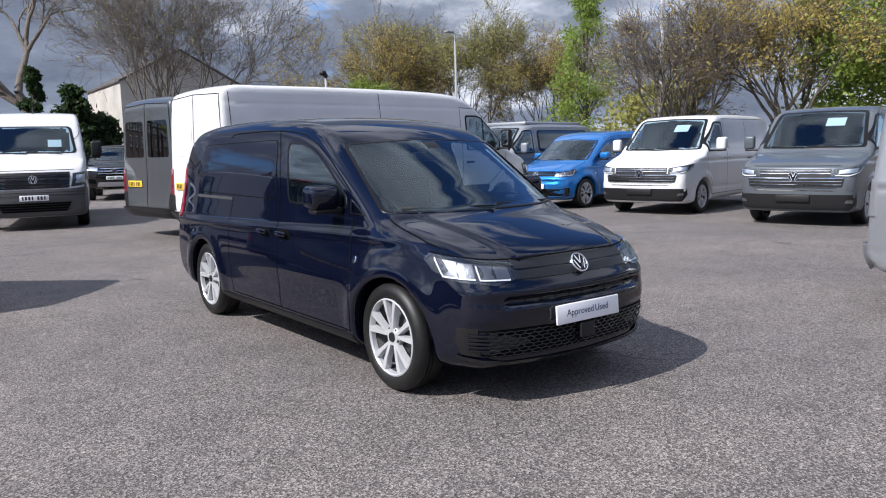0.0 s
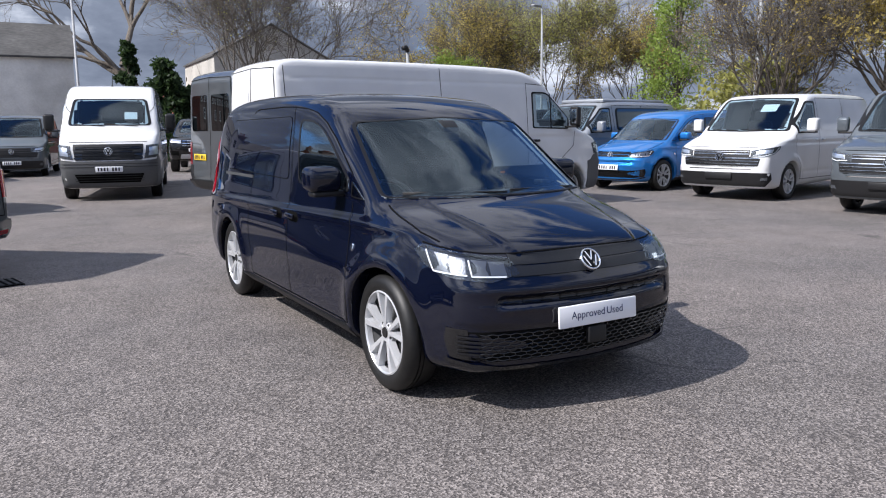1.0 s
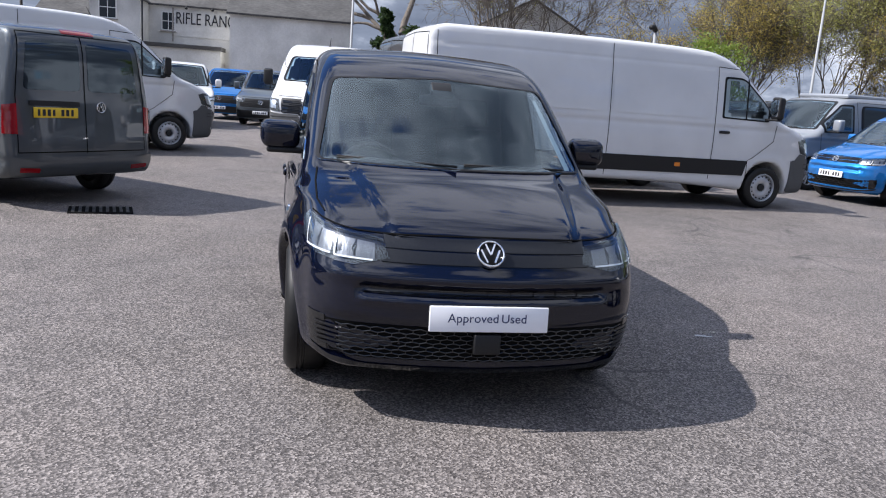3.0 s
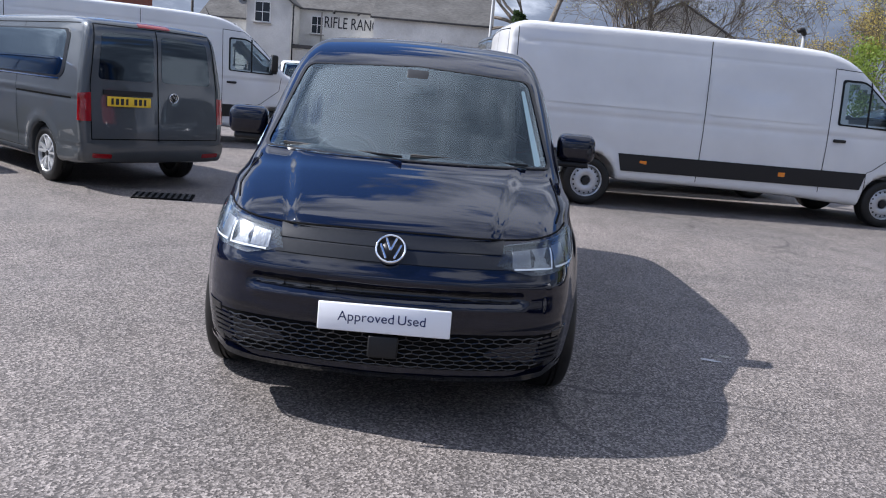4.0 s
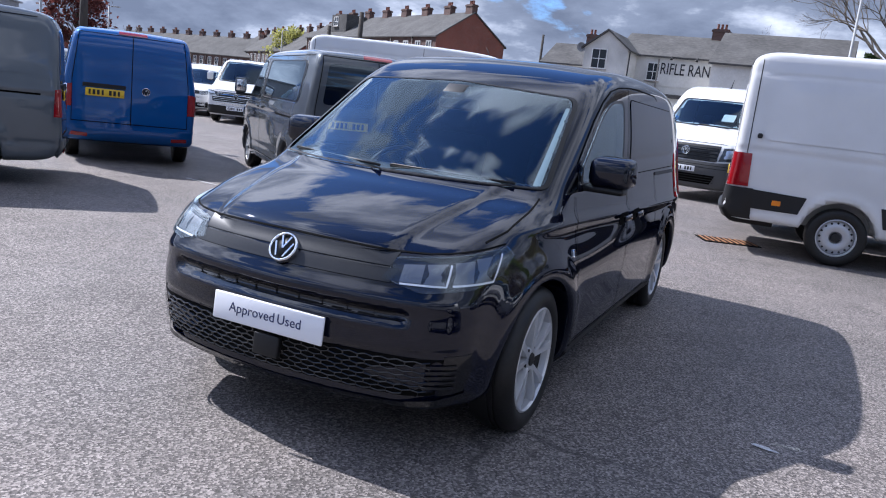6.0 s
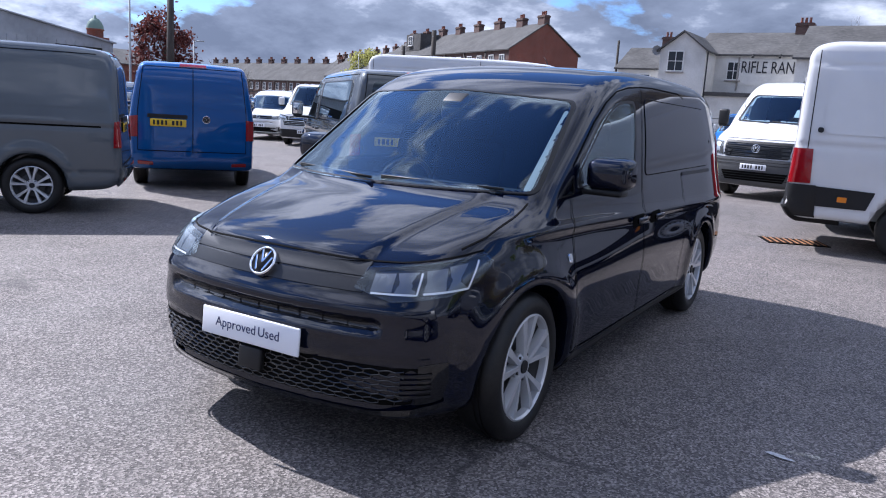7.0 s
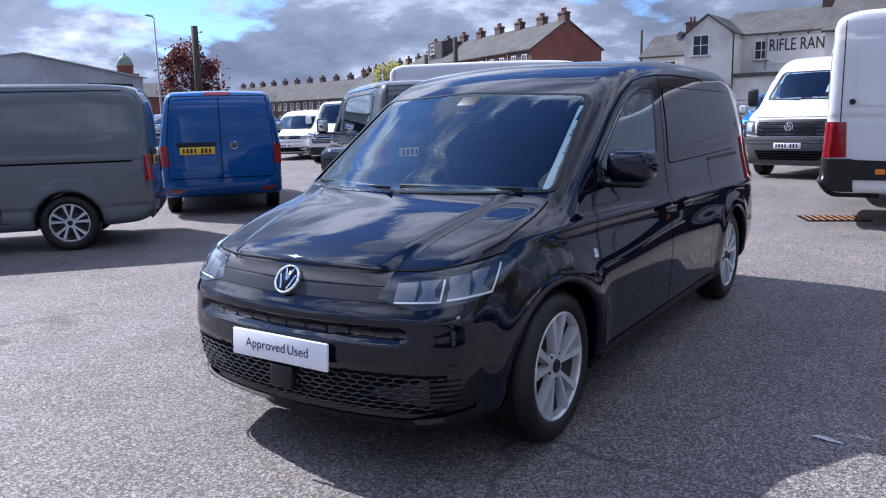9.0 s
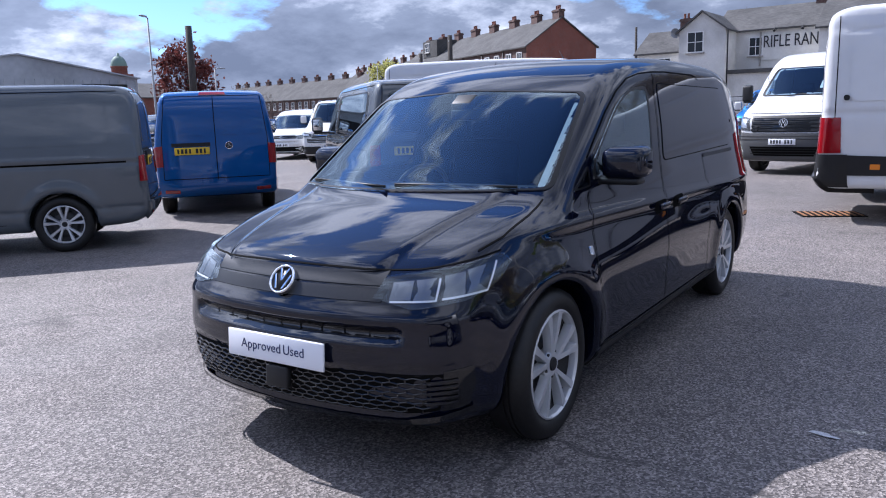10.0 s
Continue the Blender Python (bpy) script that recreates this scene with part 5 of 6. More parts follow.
    D("rear_step", "rb", lambda: s.patch("b", rounded([(-0.94, 0.40), (0.94, 0.40), (0.95, 0.54), (-0.95, 0.54)], 0.03, 0.1), 0.05, 3, 0.08), M_PLASTIC)
    for i, (v, ln, w) in enumerate(gaps):
        D("shut_line", "gap%d" % i, lambda: s.line(v, ln, w, 0.004), M_GAP_SHADE)
    rx = s.drop("b", [(0.45, 0.95)])[0][0][0]
    plate(root, (rx - 0.014, 0.45, 0.95), 180, False)
    fx = s.drop("f", [(0, 1.0), (0, 0.66)])[0][:, 0]
    badge(root, (fx[0] + 0.032, 0, 1.02), 0.085, 0, -8)
    plate(root, (fx[1] + 0.03, 0, 0.655), 0, True)
    for y0, y1 in ((-0.10, -0.72), (0.55, -0.06)):
        a, _ = s.drop("f", [(y0, 1.515), (y1, 1.57)], 0.014)
        wiper(root, a[0], a[1])
    a, _ = s.drop("t", [(0.62, 0.0)], 0.0)
    part("roof_aerial", tube([a[0] + np.array((0.03, 0, -0.01)), a[0] + np.array((0, 0, 0.02)), a[0] + np.array((-0.10, 0, 0.20))], [0.03, 0.012, 0.004], 8), M_PLASTIC, root)
    if paint_m is M_WHITE and wb < 4:
        pp, g = s.drop("f", [(0.42, 1.78)], -0.03)
        part("paper_sheet", box_bm(0.21, 0.26, 0.003), M_PAPER, root, "white paper sheet behind the windscreen", smooth=False).matrix_basis = pose(*pp[0], 0, 46, 0)
    cabin(root, 1.78, 1.30, 0.95, 0.95, 0.95, 0.48, 2.30, 0.62)
    for x in (1.82, -1.82 - q):
        for sy in (1, -1):
            make_wheel(root, (x, sy * 0.86, 0.345), sy, "steel", 0.345, 0.235, 0.222)
    return root



def pickup(m, paint_m, label):
    """A double-cab pickup."""
    kind = "pickup"

    def make():
        prof = [(2.35, 0.42), (2.52, 0.50), (2.58, 0.75), (2.55, 1.00), (2.45, 1.12), (2.10, 1.20), (1.45, 1.27), (1.10, 1.42), (0.75, 1.66), (0.50, 1.78), (0.1, 1.85), (-0.7, 1.86), (-0.95, 1.80), (-1.10, 1.45), (-1.18, 1.26), (-2.4, 1.27),
                (-2.72, 1.24), (-2.75, 0.80), (-2.70, 0.55), (-2.3, 0.48), (0, 0.38), (1.9, 0.40)]
        side = [(0.3, 0.86), (0.5, 0.93), (0.8, 0.96), (1.05, 0.955), (1.2, 0.93), (1.5, 0.83), (1.75, 0.74), (2.0, 0.66)]
        s = Shell(prof, side, lambda x, z: 0.12 * np.clip((x - 1.7) / 0.9, 0, 1.2) ** 2, lambda x, z: 0 * x, nose=(0.10, 1.2), tail=0.02, crown=0.04, k=0.08, arches=(1.63, -1.63), arch_r=0.43, hub=0.40, flare=0.03)
        s.post, s.rpost = 1.5, -1.8
        return s

    screen = rounded([(-0.70, 1.33), (0.70, 1.33), (0.60, 1.74), (-0.60, 1.74)], 0.07, 0.08)
    s, body, _ = shell_of(kind, make, 0.06, [("f", shrunk(screen, 0.9))])
    root = thing("pickup", m, label, "pickup")
    D = lambda name, key, build, material, lab="": dressed(root, kind, name, key, build, material, lab)
    D("body", "body", lambda: body, paint_m)
    glazing(root, kind, s, "windscreen", "screen", "f", screen, M_GLASS, 0.92)
    for v, sy in (("sl", 1), ("sr", -1)):
        for i, o in enumerate(([(0.95, 1.32), (0.10, 1.33), (0.10, 1.72), (0.50, 1.71)], [(0.02, 1.33), (-0.80, 1.35), (-0.72, 1.68), (0.02, 1.72)])):
            glazing(root, kind, s, "side_window", "w%d%s" % (i, v), v, rounded(o, 0.04, 0.07), M_DARKGLASS, 0.92)
        p, g = s.drop(v, [(0.95, 1.32)], 0.04)
        door_mirror(root, tuple(p[0]), sy, paint_m, 0.20, 0.20)
        out = rounded([(sy * a, z) for a, z in ((27, 0.98), (28, 1.09), (46, 1.12), (45, 1.03))][::sy], 0.02, 2, 3)
        lamp = D("headlight", "hl" + v, lambda: s.patch("w", out, 0.010, 3, 0.014), M_REFLECTOR)
        # near-black patch painted as the shade of a recess
        D("fog_recess", "fr" + v, lambda: s.patch("w", rounded([(sy * a, z) for a, z in ((30, 0.58), (30, 0.72), (44, 0.74), (42, 0.60))][::sy], 0.02, 2, 3), 0.010, 3, 0.014), M_GAP_SHADE)
    # near-black sheet painted as the shade between the slats
    D("grille", "gr", lambda: s.patch("w", rounded([(-25, 0.86), (25, 0.86), (27, 1.09), (-27, 1.09)], 0.02, 2, 3), 0.010, 3, 0.014, centre=(0, 0.97)), M_GAP_SHADE)
    for i, z in enumerate((0.90, 0.98, 1.06)):
        D("slat", "sl%d" % i, lambda: s.patch("w", rounded([(-25, z - 0.01), (25, z - 0.01), (25, z + 0.01), (-25, z + 0.01)], 0.004, 3, 2), 0.02, 1, 0.012, centre=(0, z)), M_CHROME)
    D("skid_plate", "sk", lambda: s.patch("w", rounded([(-30, 0.48), (30, 0.48), (26, 0.62), (-26, 0.62)], 0.02, 2, 3), 0.02, 3, 0.02, centre=(0, 0.55)), M_STEEL)
    fx = s.drop("f", [(0, 0.98), (0, 0.76)])[0][:, 0]
    badge(root, (fx[0] + 0.03, 0, 0.98), 0.08)
    plate(root, (fx[1] + 0.03, 0, 0.76), 0, True)
    cabin(root, 0.92, 1.12, 0.05, 0.86, 0.84, -0.75, 1.70, 0.60)
    for x in (1.63, -1.63):
        for sy in (1, -1):
            make_wheel(root, (x, sy * 0.82, 0.385), sy, "alloy", 0.39, 0.255, 0.235)
    return root
# ---------------------------------------------------------------- the ground
bm = bmesh.new()
bmesh.ops.create_grid(bm, x_segments=8, y_segments=8, size=1500)
tagged(part("ground", bm, M_ASPHALT, smooth=False), "worn grey asphalt car park with chippings and stains", "ground", kind="structure")


# ---------------------------------------------------------------- the vehicles
def stand(x, y, heading):
    return pose(x, y, 0, 0, 0, heading)


def by_wheel(contact, heading, wx, wy, size=1.0):
    """The pose that puts the wheel at (wx, wy) of a vehicle over a spot."""
    a = radians(heading)
    c, s_ = math.cos(a) * size, math.sin(a) * size
    return stand(contact[0] - c * wx + s_ * wy, contact[1] - s_ * wx - c * wy, heading) @ Matrix.Scale(size, 4)


caddy(stand(3.275, 5.25, -87.7), M_BLACK, "shiny deep black compact panel van with silver alloy wheels", hero=True)
crafter(by_wheel((5.30, 10.97), 7.0, -1.82 - 0.85, -0.97), M_WHITE, "long white high-roof panel van with black lower trim", wb=4.49)
crafter(by_wheel((1.5, 18.3), 260, 1.82, -0.97), M_WHITE, "white high-roof panel van with black bumper and white number plate")
crafter(by_wheel((-0.4, 15.8), 27, 1.82, -0.97), M_WHITE, "white high-roof panel van parked behind a dark grey van")
crafter(stand(3.70 + 3.15 * math.cos(radians(12)), 14.0 + 3.15 * math.sin(radians(12)), 12), M_DKGREY, "dark grey high-roof panel van with a yellow rear plate")
t6(by_wheel((-1.17, 8.63), 141.5, -1.5, 0.91, 0.945), M_DKGREY, "dark grey panel van with privacy glass and a yellow rear plate", two_tone=True, glazed=True)
t6(by_wheel((-5.0, 8.25), 142, -1.5, 0.91, 0.945), M_BLUE, "bright blue panel van with a yellow rear plate")
t6(by_wheel((-2.75, 5.42), 232, -1.5, 0.91, 0.945), M_GREY, "slate grey panel van with silver alloy wheels")
t6(by_wheel((13.84, 9.9), 194, 1.5, 0.91, 1.06), M_WHITE, "white panel van with a chrome-barred grille", paper=True, bars="chrome", plate_f=False)
t6(by_wheel((13.3, 8.35), 194, 1.5, -0.91, 1.06), M_GREY, "dark grey metallic panel van with chrome grille bars", paper=True, bars="chrome", plate_f=False)
caddy(by_wheel((13.35, 12.77), 192, 1.485, 0.85, 1.06), M_SKYBLUE, "bright metallic blue compact passenger van")
t6(by_wheel((13.2, 15.4), 192, 1.5, 0.91, 1.06), M_SILVER, "silver camper van with a pop-top roof and dark glass", glazed=True, bars="chrome", roof=M_SILVER, plate_f=False)
t6(by_wheel((13.3, 18.6), 192, 1.5, 0.91), M_JET, "black van with dark glass", glazed=True, plate_f=False)
t6(stand(7.86, 0.70, -88), M_SILVER, "silver van with privacy glass", glazed=True, two_tone=True, lamp_m=M_SILVER)
t6(by_wheel((0.5, 28.4), 262, 1.5, 0.0), M_GREY, "grey van parked behind a white van", glazed=True)
t6(by_wheel((-1.3, 31.5), 262, 1.5, 0.0), M_SKYBLUE, "blue van parked in the far row", glazed=True)
t6(stand(-2.2, 26.5, 285), M_WHITE, "white van with dark glass in the far row", glazed=True)
caddy(stand(-15.4, 21.5, 298), M_WHITE, "white compact van in the far row")
t6(stand(-12.4, 20.7, 299), M_WHITE, "white van with a chrome-barred grille in the far row", bars="chrome")
caddy(stand(-20.6, 19.2, 312), M_DKGREY, "dark grey compact van in the far row")
pickup(by_wheel((7.0, 27.6), 255, 1.63, 0.9), M_JET, "black double-cab pickup with a silver skid plate")

# a scrap of old white paint on the asphalt
bm = bmesh.new()
_o = rounded([(-0.065, -0.012), (0.01, -0.02), (0.07, -0.008), (0.05, 0.008), (0.015, 0.006), (0.02, 0.02), (-0.05, 0.018)], 0.008, 0.02)
bm.faces.new([bm.verts.new((x, y, 0)) for x, y in _o])
bmesh.ops.recalc_face_normals(bm, faces=bm.faces)
_p = tagged(part("paint_mark", bm, grained("worn_white_road_paint", (0.30, 0.30, 0.30), (0.62, 0.62, 0.62), 60, 0.8, 0.2, 0.003), smooth=False), "scrap of worn white paint on asphalt", "paint mark")
_p.matrix_world = pose(5.15, 4.39, 0.005, 0, 0, -10)


def bay_line(p0, p1, width=0.08):
    """A worn painted line of a parking bay."""
    d = Vector(p1) - Vector(p0)
    rnd = random.Random(5)
    n = max(6, int(d.length / 0.12))
    side = [(d.length * k / n, (0.5 + rnd.uniform(-0.12, 0.04)) * width) for k in range(n + 1)]
    b = bmesh.new()
    lo = [b.verts.new((x, -w, 0)) for x, w in side]
    hi = [b.verts.new((x, w, 0)) for x, w in side]
    for k in range(n):
        b.faces.new((lo[k], lo[k + 1], hi[k + 1], hi[k]))
    ob = tagged(part("bay_line", b, _p.data.materials[0], smooth=False), "worn white painted bay line on asphalt", "road marking", "bay lines")
    ob.matrix_world = pose(p0[0], p0[1], 0.005, 0, 0, math.degrees(math.atan2(d.y, d.x)))


bay_line((4.96, 26.21), (6.18, 26.06))
bay_line((-2.48, 8.22), (-1.84, 8.15), 0.03)


# ---------------------------------------------------------------- materials of the surroundings
M_RENDER = grained("white_render", (0.66, 0.65, 0.61), (0.74, 0.73, 0.70), 9, 0.9, 0.25, 0.02, big=0.35)
M_CREAM = grained("cream_render", (0.42, 0.40, 0.355), (0.50, 0.475, 0.43), 8, 0.9, 0.25, 0.02, big=0.4)
M_SLATE = grained("slate", (0.075, 0.074, 0.073), (0.125, 0.122, 0.118), 3.0, 0.9, 0.5, 0.03, stretch=(1, 1, 5), big=0.5, spec=0.15)
M_BARK = grained("bark", (0.085, 0.071, 0.059), (0.18, 0.157, 0.13), 6, 0.95, 0.8, 0.03, stretch=(1, 1, 0.25))
M_CLAD = grained("grey_cladding", (0.40, 0.43, 0.46), (0.46, 0.49, 0.52), 2.0, 0.55, 0.1, 0.01, big=0.2)
M_POLE = mat("galvanised_steel", (0.30, 0.31, 0.32), 0.6, 0.1)
M_TIMBER = grained("dark_timber", (0.035, 0.030, 0.027), (0.07, 0.062, 0.055), 6, 0.9, 0.5, 0.02, stretch=(1, 1, 0.2))
M_COPPER = mat("verdigris_copper", (0.16, 0.24, 0.20), 0.7)
M_PANE = mat("dark_window_pane", (0.03, 0.035, 0.04), 0.06)
M_WHITEWOOD = mat("white_painted_timber", (0.72, 0.72, 0.70), 0.5)
M_STONE = grained("grey_stone", (0.30, 0.28, 0.25), (0.40, 0.38, 0.35), 5, 0.9, 0.4, 0.02)


def brick_mat(name, c1, c2, mortar):
    m = mat(name, c1, 0.85)
    nt, N, L, b = tools(m)
    tc, mp, br = N("ShaderNodeTexCoord"), N("ShaderNodeMapping"), N("ShaderNodeTexBrick")
    sep, comb = N("ShaderNodeSeparateXYZ"), N("ShaderNodeCombineXYZ")
    L(tc.outputs["Object"], sep.inputs[0])
    add = N("ShaderNodeMath")
    L(sep.outputs["X"], add.inputs[0])
    L(sep.outputs["Y"], add.inputs[1])
    L(add.outputs[0], comb.inputs["X"])
    L(sep.outputs["Z"], comb.inputs["Y"])
    br.inputs["Scale"].default_value = 1.0
    br.inputs["Brick Width"].default_value, br.inputs["Row Height"].default_value, br.inputs["Mortar Size"].default_value = 0.225, 0.075, 0.006
    for k, c in (("Color1", c1), ("Color2", c2), ("Mortar", mortar)):
        br.inputs[k].default_value = (*c, 1)
    L(comb.outputs[0], br.inputs["Vector"])
    L(mixed(m, 1.0, br.outputs["Color"], ramp_of(m, tex(m, 0.5, 5), (0.3, 0.75), (0.7, 1.1)), "MULTIPLY"), b.inputs["Base Color"])
    bump(m, br.outputs["Fac"], -0.3, 0.01)
    return m


M_BRICK = brick_mat("red_brick", (0.25, 0.070, 0.042), (0.20, 0.058, 0.038), (0.22, 0.17, 0.145))
M_DARKBRICK = brick_mat("dark_brick", (0.13, 0.07, 0.055), (0.10, 0.055, 0.045), (0.14, 0.12, 0.11))


def leaf_mat(name, c1, c2):
    m = mat(name, c1, 0.6, spec=0.3)
    nt, N, L, b = tools(m)
    geo = N("ShaderNodeNewGeometry")
    L(ramp_of(m, geo.outputs["Random Per Island"], (0.0, c1), (1.0, c2)), b.inputs["Base Color"])
    b.inputs["Subsurface Weight"].default_value = 0.0
    tr, ad, out = N("ShaderNodeBsdfTranslucent"), N("ShaderNodeMixShader"), nt.nodes["Material Output"]
    tr.inputs[0].default_value = (*[min(1, c * 1.6) for c in c2], 1)
    ad.inputs[0].default_value = 0.35
    L(b.outputs[0], ad.inputs[1])
    L(tr.outputs[0], ad.inputs[2])
    L(ad.outputs[0], out.inputs[0])
    return m


M_LEAF_FRESH = leaf_mat("fresh_green_leaves", (0.12, 0.18, 0.03), (0.23, 0.30, 0.065))
M_LEAF_BUD = leaf_mat("bronze_spring_buds", (0.26, 0.20, 0.055), (0.42, 0.34, 0.10))
M_LEAF_OLIVE = leaf_mat("olive_spring_leaves", (0.20, 0.205, 0.055), (0.34, 0.335, 0.11))
M_LEAF_DARK = leaf_mat("dark_conifer_needles", (0.015, 0.032, 0.012), (0.035, 0.06, 0.02))
M_LEAF_RED = leaf_mat("dark_red_leaves", (0.06, 0.018, 0.018), (0.11, 0.035, 0.03))


def quads_at(points, size, rnd, squash=1.0):
    """Small leaf clumps: bent quads turned at random."""
    P = np.asarray(points, float)
    n = len(P)
    a = rnd.normal(size=(n, 3))
    a /= np.linalg.norm(a, axis=1)[:, None]
    b = np.cross(a, rnd.normal(size=(n, 3)))
    b /= np.linalg.norm(b, axis=1)[:, None]
    s = size * rnd.uniform(0.6, 1.4, (n, 1))
    V = np.empty((n * 4, 3))
    V[0::4], V[1::4], V[2::4], V[3::4] = P - a * s, P - b * s * 0.55, P + a * s, P + b * s * 0.55
    F = [(i, i + 1, i + 2, i + 3) for i in range(0, n * 4, 4)]
    return V, F


def needles(start, run, r):
    """Thin three-sided twigs from their starts along their runs."""
    side = np.cross(run, (0.31, 0.52, 0.79))
    side /= np.linalg.norm(side, axis=1)[:, None] + 1e-9
    up = np.cross(side, run)
    up /= np.linalg.norm(up, axis=1)[:, None] + 1e-9
    V = np.stack([start + side * r, start - side * r * 0.5 + up * r * 0.87, start - side * r * 0.5 - up * r * 0.87, start + run], 1).reshape(-1, 3)
    F = [(i + a, i + b, i + 3) for i in range(0, len(V), 4) for a, b in ((0, 1), (1, 2), (2, 0))]
    return V, F


def tree(x, y, height, spread, seed, leaves=None, leaf_n=0, leaf_size=0.12, stems=1, label="bare tree in early spring", trunk_r=None, lean=0.0, levels=5, split=(2, 4), clear=0.25, z=0.0):
    """A trunk that forks again and again, thinner each time; leaf clumps sit near the tips."""
    rnd = np.random.RandomState(seed)
    root = thing("tree", pose(x, y, z), label, "tree")
    tubes, tips = [], []
    r0 = trunk_r or height * 0.018

    def grow(p, d, ln, r, lv):
        pts, rad = [p], [r]
        n = 4 if lv < 3 else 3
        for i in range(n):
            d = (d + Vector(rnd.normal(0, 0.10 + 0.02 * lv, 3)) + Vector((0, 0, 0.05 if lv > 0 else 0.02))).normalized()
            p = p + d * (ln / n)
            pts.append(p)
            rad.append(max(0.009, r * (1 - 0.42 * (i + 1) / n)))
        tubes.append(tube(pts, rad, 7 if lv == 0 else 5 if lv < 3 else 3, cap=False))
        if lv >= levels - 2:
            tips.extend(pts[1:])
        if lv >= levels:
            return
        k = rnd.randint(split[0], split[1] + 1)
        for i in range(k):
            t = 1.0 if i == 0 else rnd.uniform(0.45, 1.0)
            q = pts[min(n, max(1, int(round(t * n))))]
            out = Vector(rnd.normal(0, 1, 3))
            out = (out - d * out.dot(d)).normalized()
            ang = rnd.uniform(0.25, 0.75) * spread
            nd = (d * math.cos(ang) + out * math.sin(ang)).normalized()
            grow(q, nd, ln * rnd.uniform(0.62, 0.85), r * 0.58 * rnd.uniform(0.8, 1.1), lv + 1)

    first = height * (clear + 0.08)
    for s_ in range(stems):
        a = 2 * math.pi * s_ / stems + rnd.uniform(0, 1)
        tilt = 0.0 if stems == 1 else rnd.uniform(0.12, 0.42)
        d = Vector((math.cos(a) * tilt + lean, math.sin(a) * tilt, 1)).normalized()
        grow(Vector((math.cos(a) * 0.15 * (stems > 1), math.sin(a) * 0.15 * (stems > 1), -0.1)), d, first, r0 / (stems**0.4), 0)
    part("trunk", joined(*tubes), M_BARK, root)
    T = np.array([tuple(t) for t in tips])
    n = min(1500, len(T))
    start = T[rnd.randint(0, len(T), n)]
    way = start - np.array((0, 0, height * 0.35))
    way = way / (np.linalg.norm(way, axis=1)[:, None] + 1e-9) + rnd.normal(0, 0.75, (n, 3))
    way /= np.linalg.norm(way, axis=1)[:, None]
    part("fine_twig", needles(start, way * (height * rnd.uniform(0.025, 0.07, (n, 1))), 0.011), M_BARK, root)["kind"] = "stuff"
    if leaves and leaf_n:
        pick = T[rnd.randint(0, len(T), leaf_n)] + rnd.normal(0, height * 0.008, (leaf_n, 3))
        part("crown", quads_at(pick, leaf_size, rnd), leaves, root, smooth=False)
    return root


def bush_tree(x, y, height, radius, seed, leaves, n, size=0.16, label="tree with spring leaves", base=0.15, col=False):
    """A dense crown: limbs and many leaf clumps in an uneven shape."""
    rnd = np.random.RandomState(seed)
    root = thing("tree", pose(x, y, 0), label, "tree")
    tubes = [tube([(0, 0, -0.1), (0.05, 0, height * 0.3), (0, 0.1, height * 0.7)], [height * 0.018, height * 0.013, height * 0.005], 7, cap=False)]
    pts = []
    count = 60 if col else 70
    for _ in range(count):
        t = rnd.uniform(base, 1.0)
        if col:
            rr = radius * (1.05 - t) ** 0.75 * rnd.uniform(0.5, 1.15)
            lr = radius * rnd.uniform(0.26, 0.46) * (1.15 - 0.7 * t)
        else:
            rr = radius * math.sqrt(max(0.0, 1 - (2 * (t - base) / (1 - base) - 0.85) ** 2 / 1.4)) * rnd.uniform(0.35, 1.0)
            lr = radius * rnd.uniform(0.14, 0.30)
        a = rnd.uniform(0, 2 * math.pi)
        lx, ly, lz = rr * math.cos(a), rr * math.sin(a), height * t
        tubes.append(tube([(0, 0, lz * 0.6), (lx * 0.5, ly * 0.5, lz * 0.85), (lx, ly, lz)], [height * 0.005, height * 0.003, height * 0.0012], 4, cap=False))
        m = n // count
        pts.append(np.array((lx, ly, lz)) + rnd.normal(0, lr * 0.6, (m, 3)) * np.array((1, 1, 0.8)))
    part("trunk", joined(*tubes), M_BARK, root)
    part("crown", quads_at(np.concatenate(pts), size, rnd), leaves, root, smooth=False)
    return root


# ---------------------------------------------------------------- trees
tree(13.0, 45, 25, 0.80, 4, M_LEAF_OLIVE, 1500, 0.05, stems=7, label="bare many-stemmed tree with the first buds", trunk_r=0.20, levels=6, split=(3, 3), clear=0.08)
tree(15.6, 95, 35.0, 0.85, 9, label="old bare tree with heavy spreading limbs", trunk_r=0.75, levels=6, split=(2, 4), clear=0.20)
for i, (tx, ty, th, tr) in enumerate(((26.0, 44.0, 13.5, 3.0), (31.0, 41.0, 14.5, 3.3), (35.0, 37.0, 12.0, 2.8), (29.0, 47.0, 15.0, 3.0))):
    tree(tx, ty, th * 1.42, 0.75, 21 + i, M_LEAF_OLIVE if i % 2 else M_LEAF_BUD, 20000, 0.055, stems=5, label="budding tree with bronze and olive spring leaves", trunk_r=0.13, levels=6, split=(2, 4), clear=0.08)
bush_tree(24.0, 42.0, 5.6, 2.4, 31, M_LEAF_FRESH, 7000, 0.08, "young fresh green shrub behind the fence")
bush_tree(31.0, 30.2, 9.8, 2.2, 33, M_LEAF_FRESH, 9000, 0.08, "slim fresh green tree", col=True)
tree(27.2, 21.2, 15.5, 0.95, 41, M_LEAF_BUD, 3000, 0.05, stems=5, label="tall spreading tree with a few bronze buds", trunk_r=0.22, levels=6, split=(2, 4), clear=0.08)
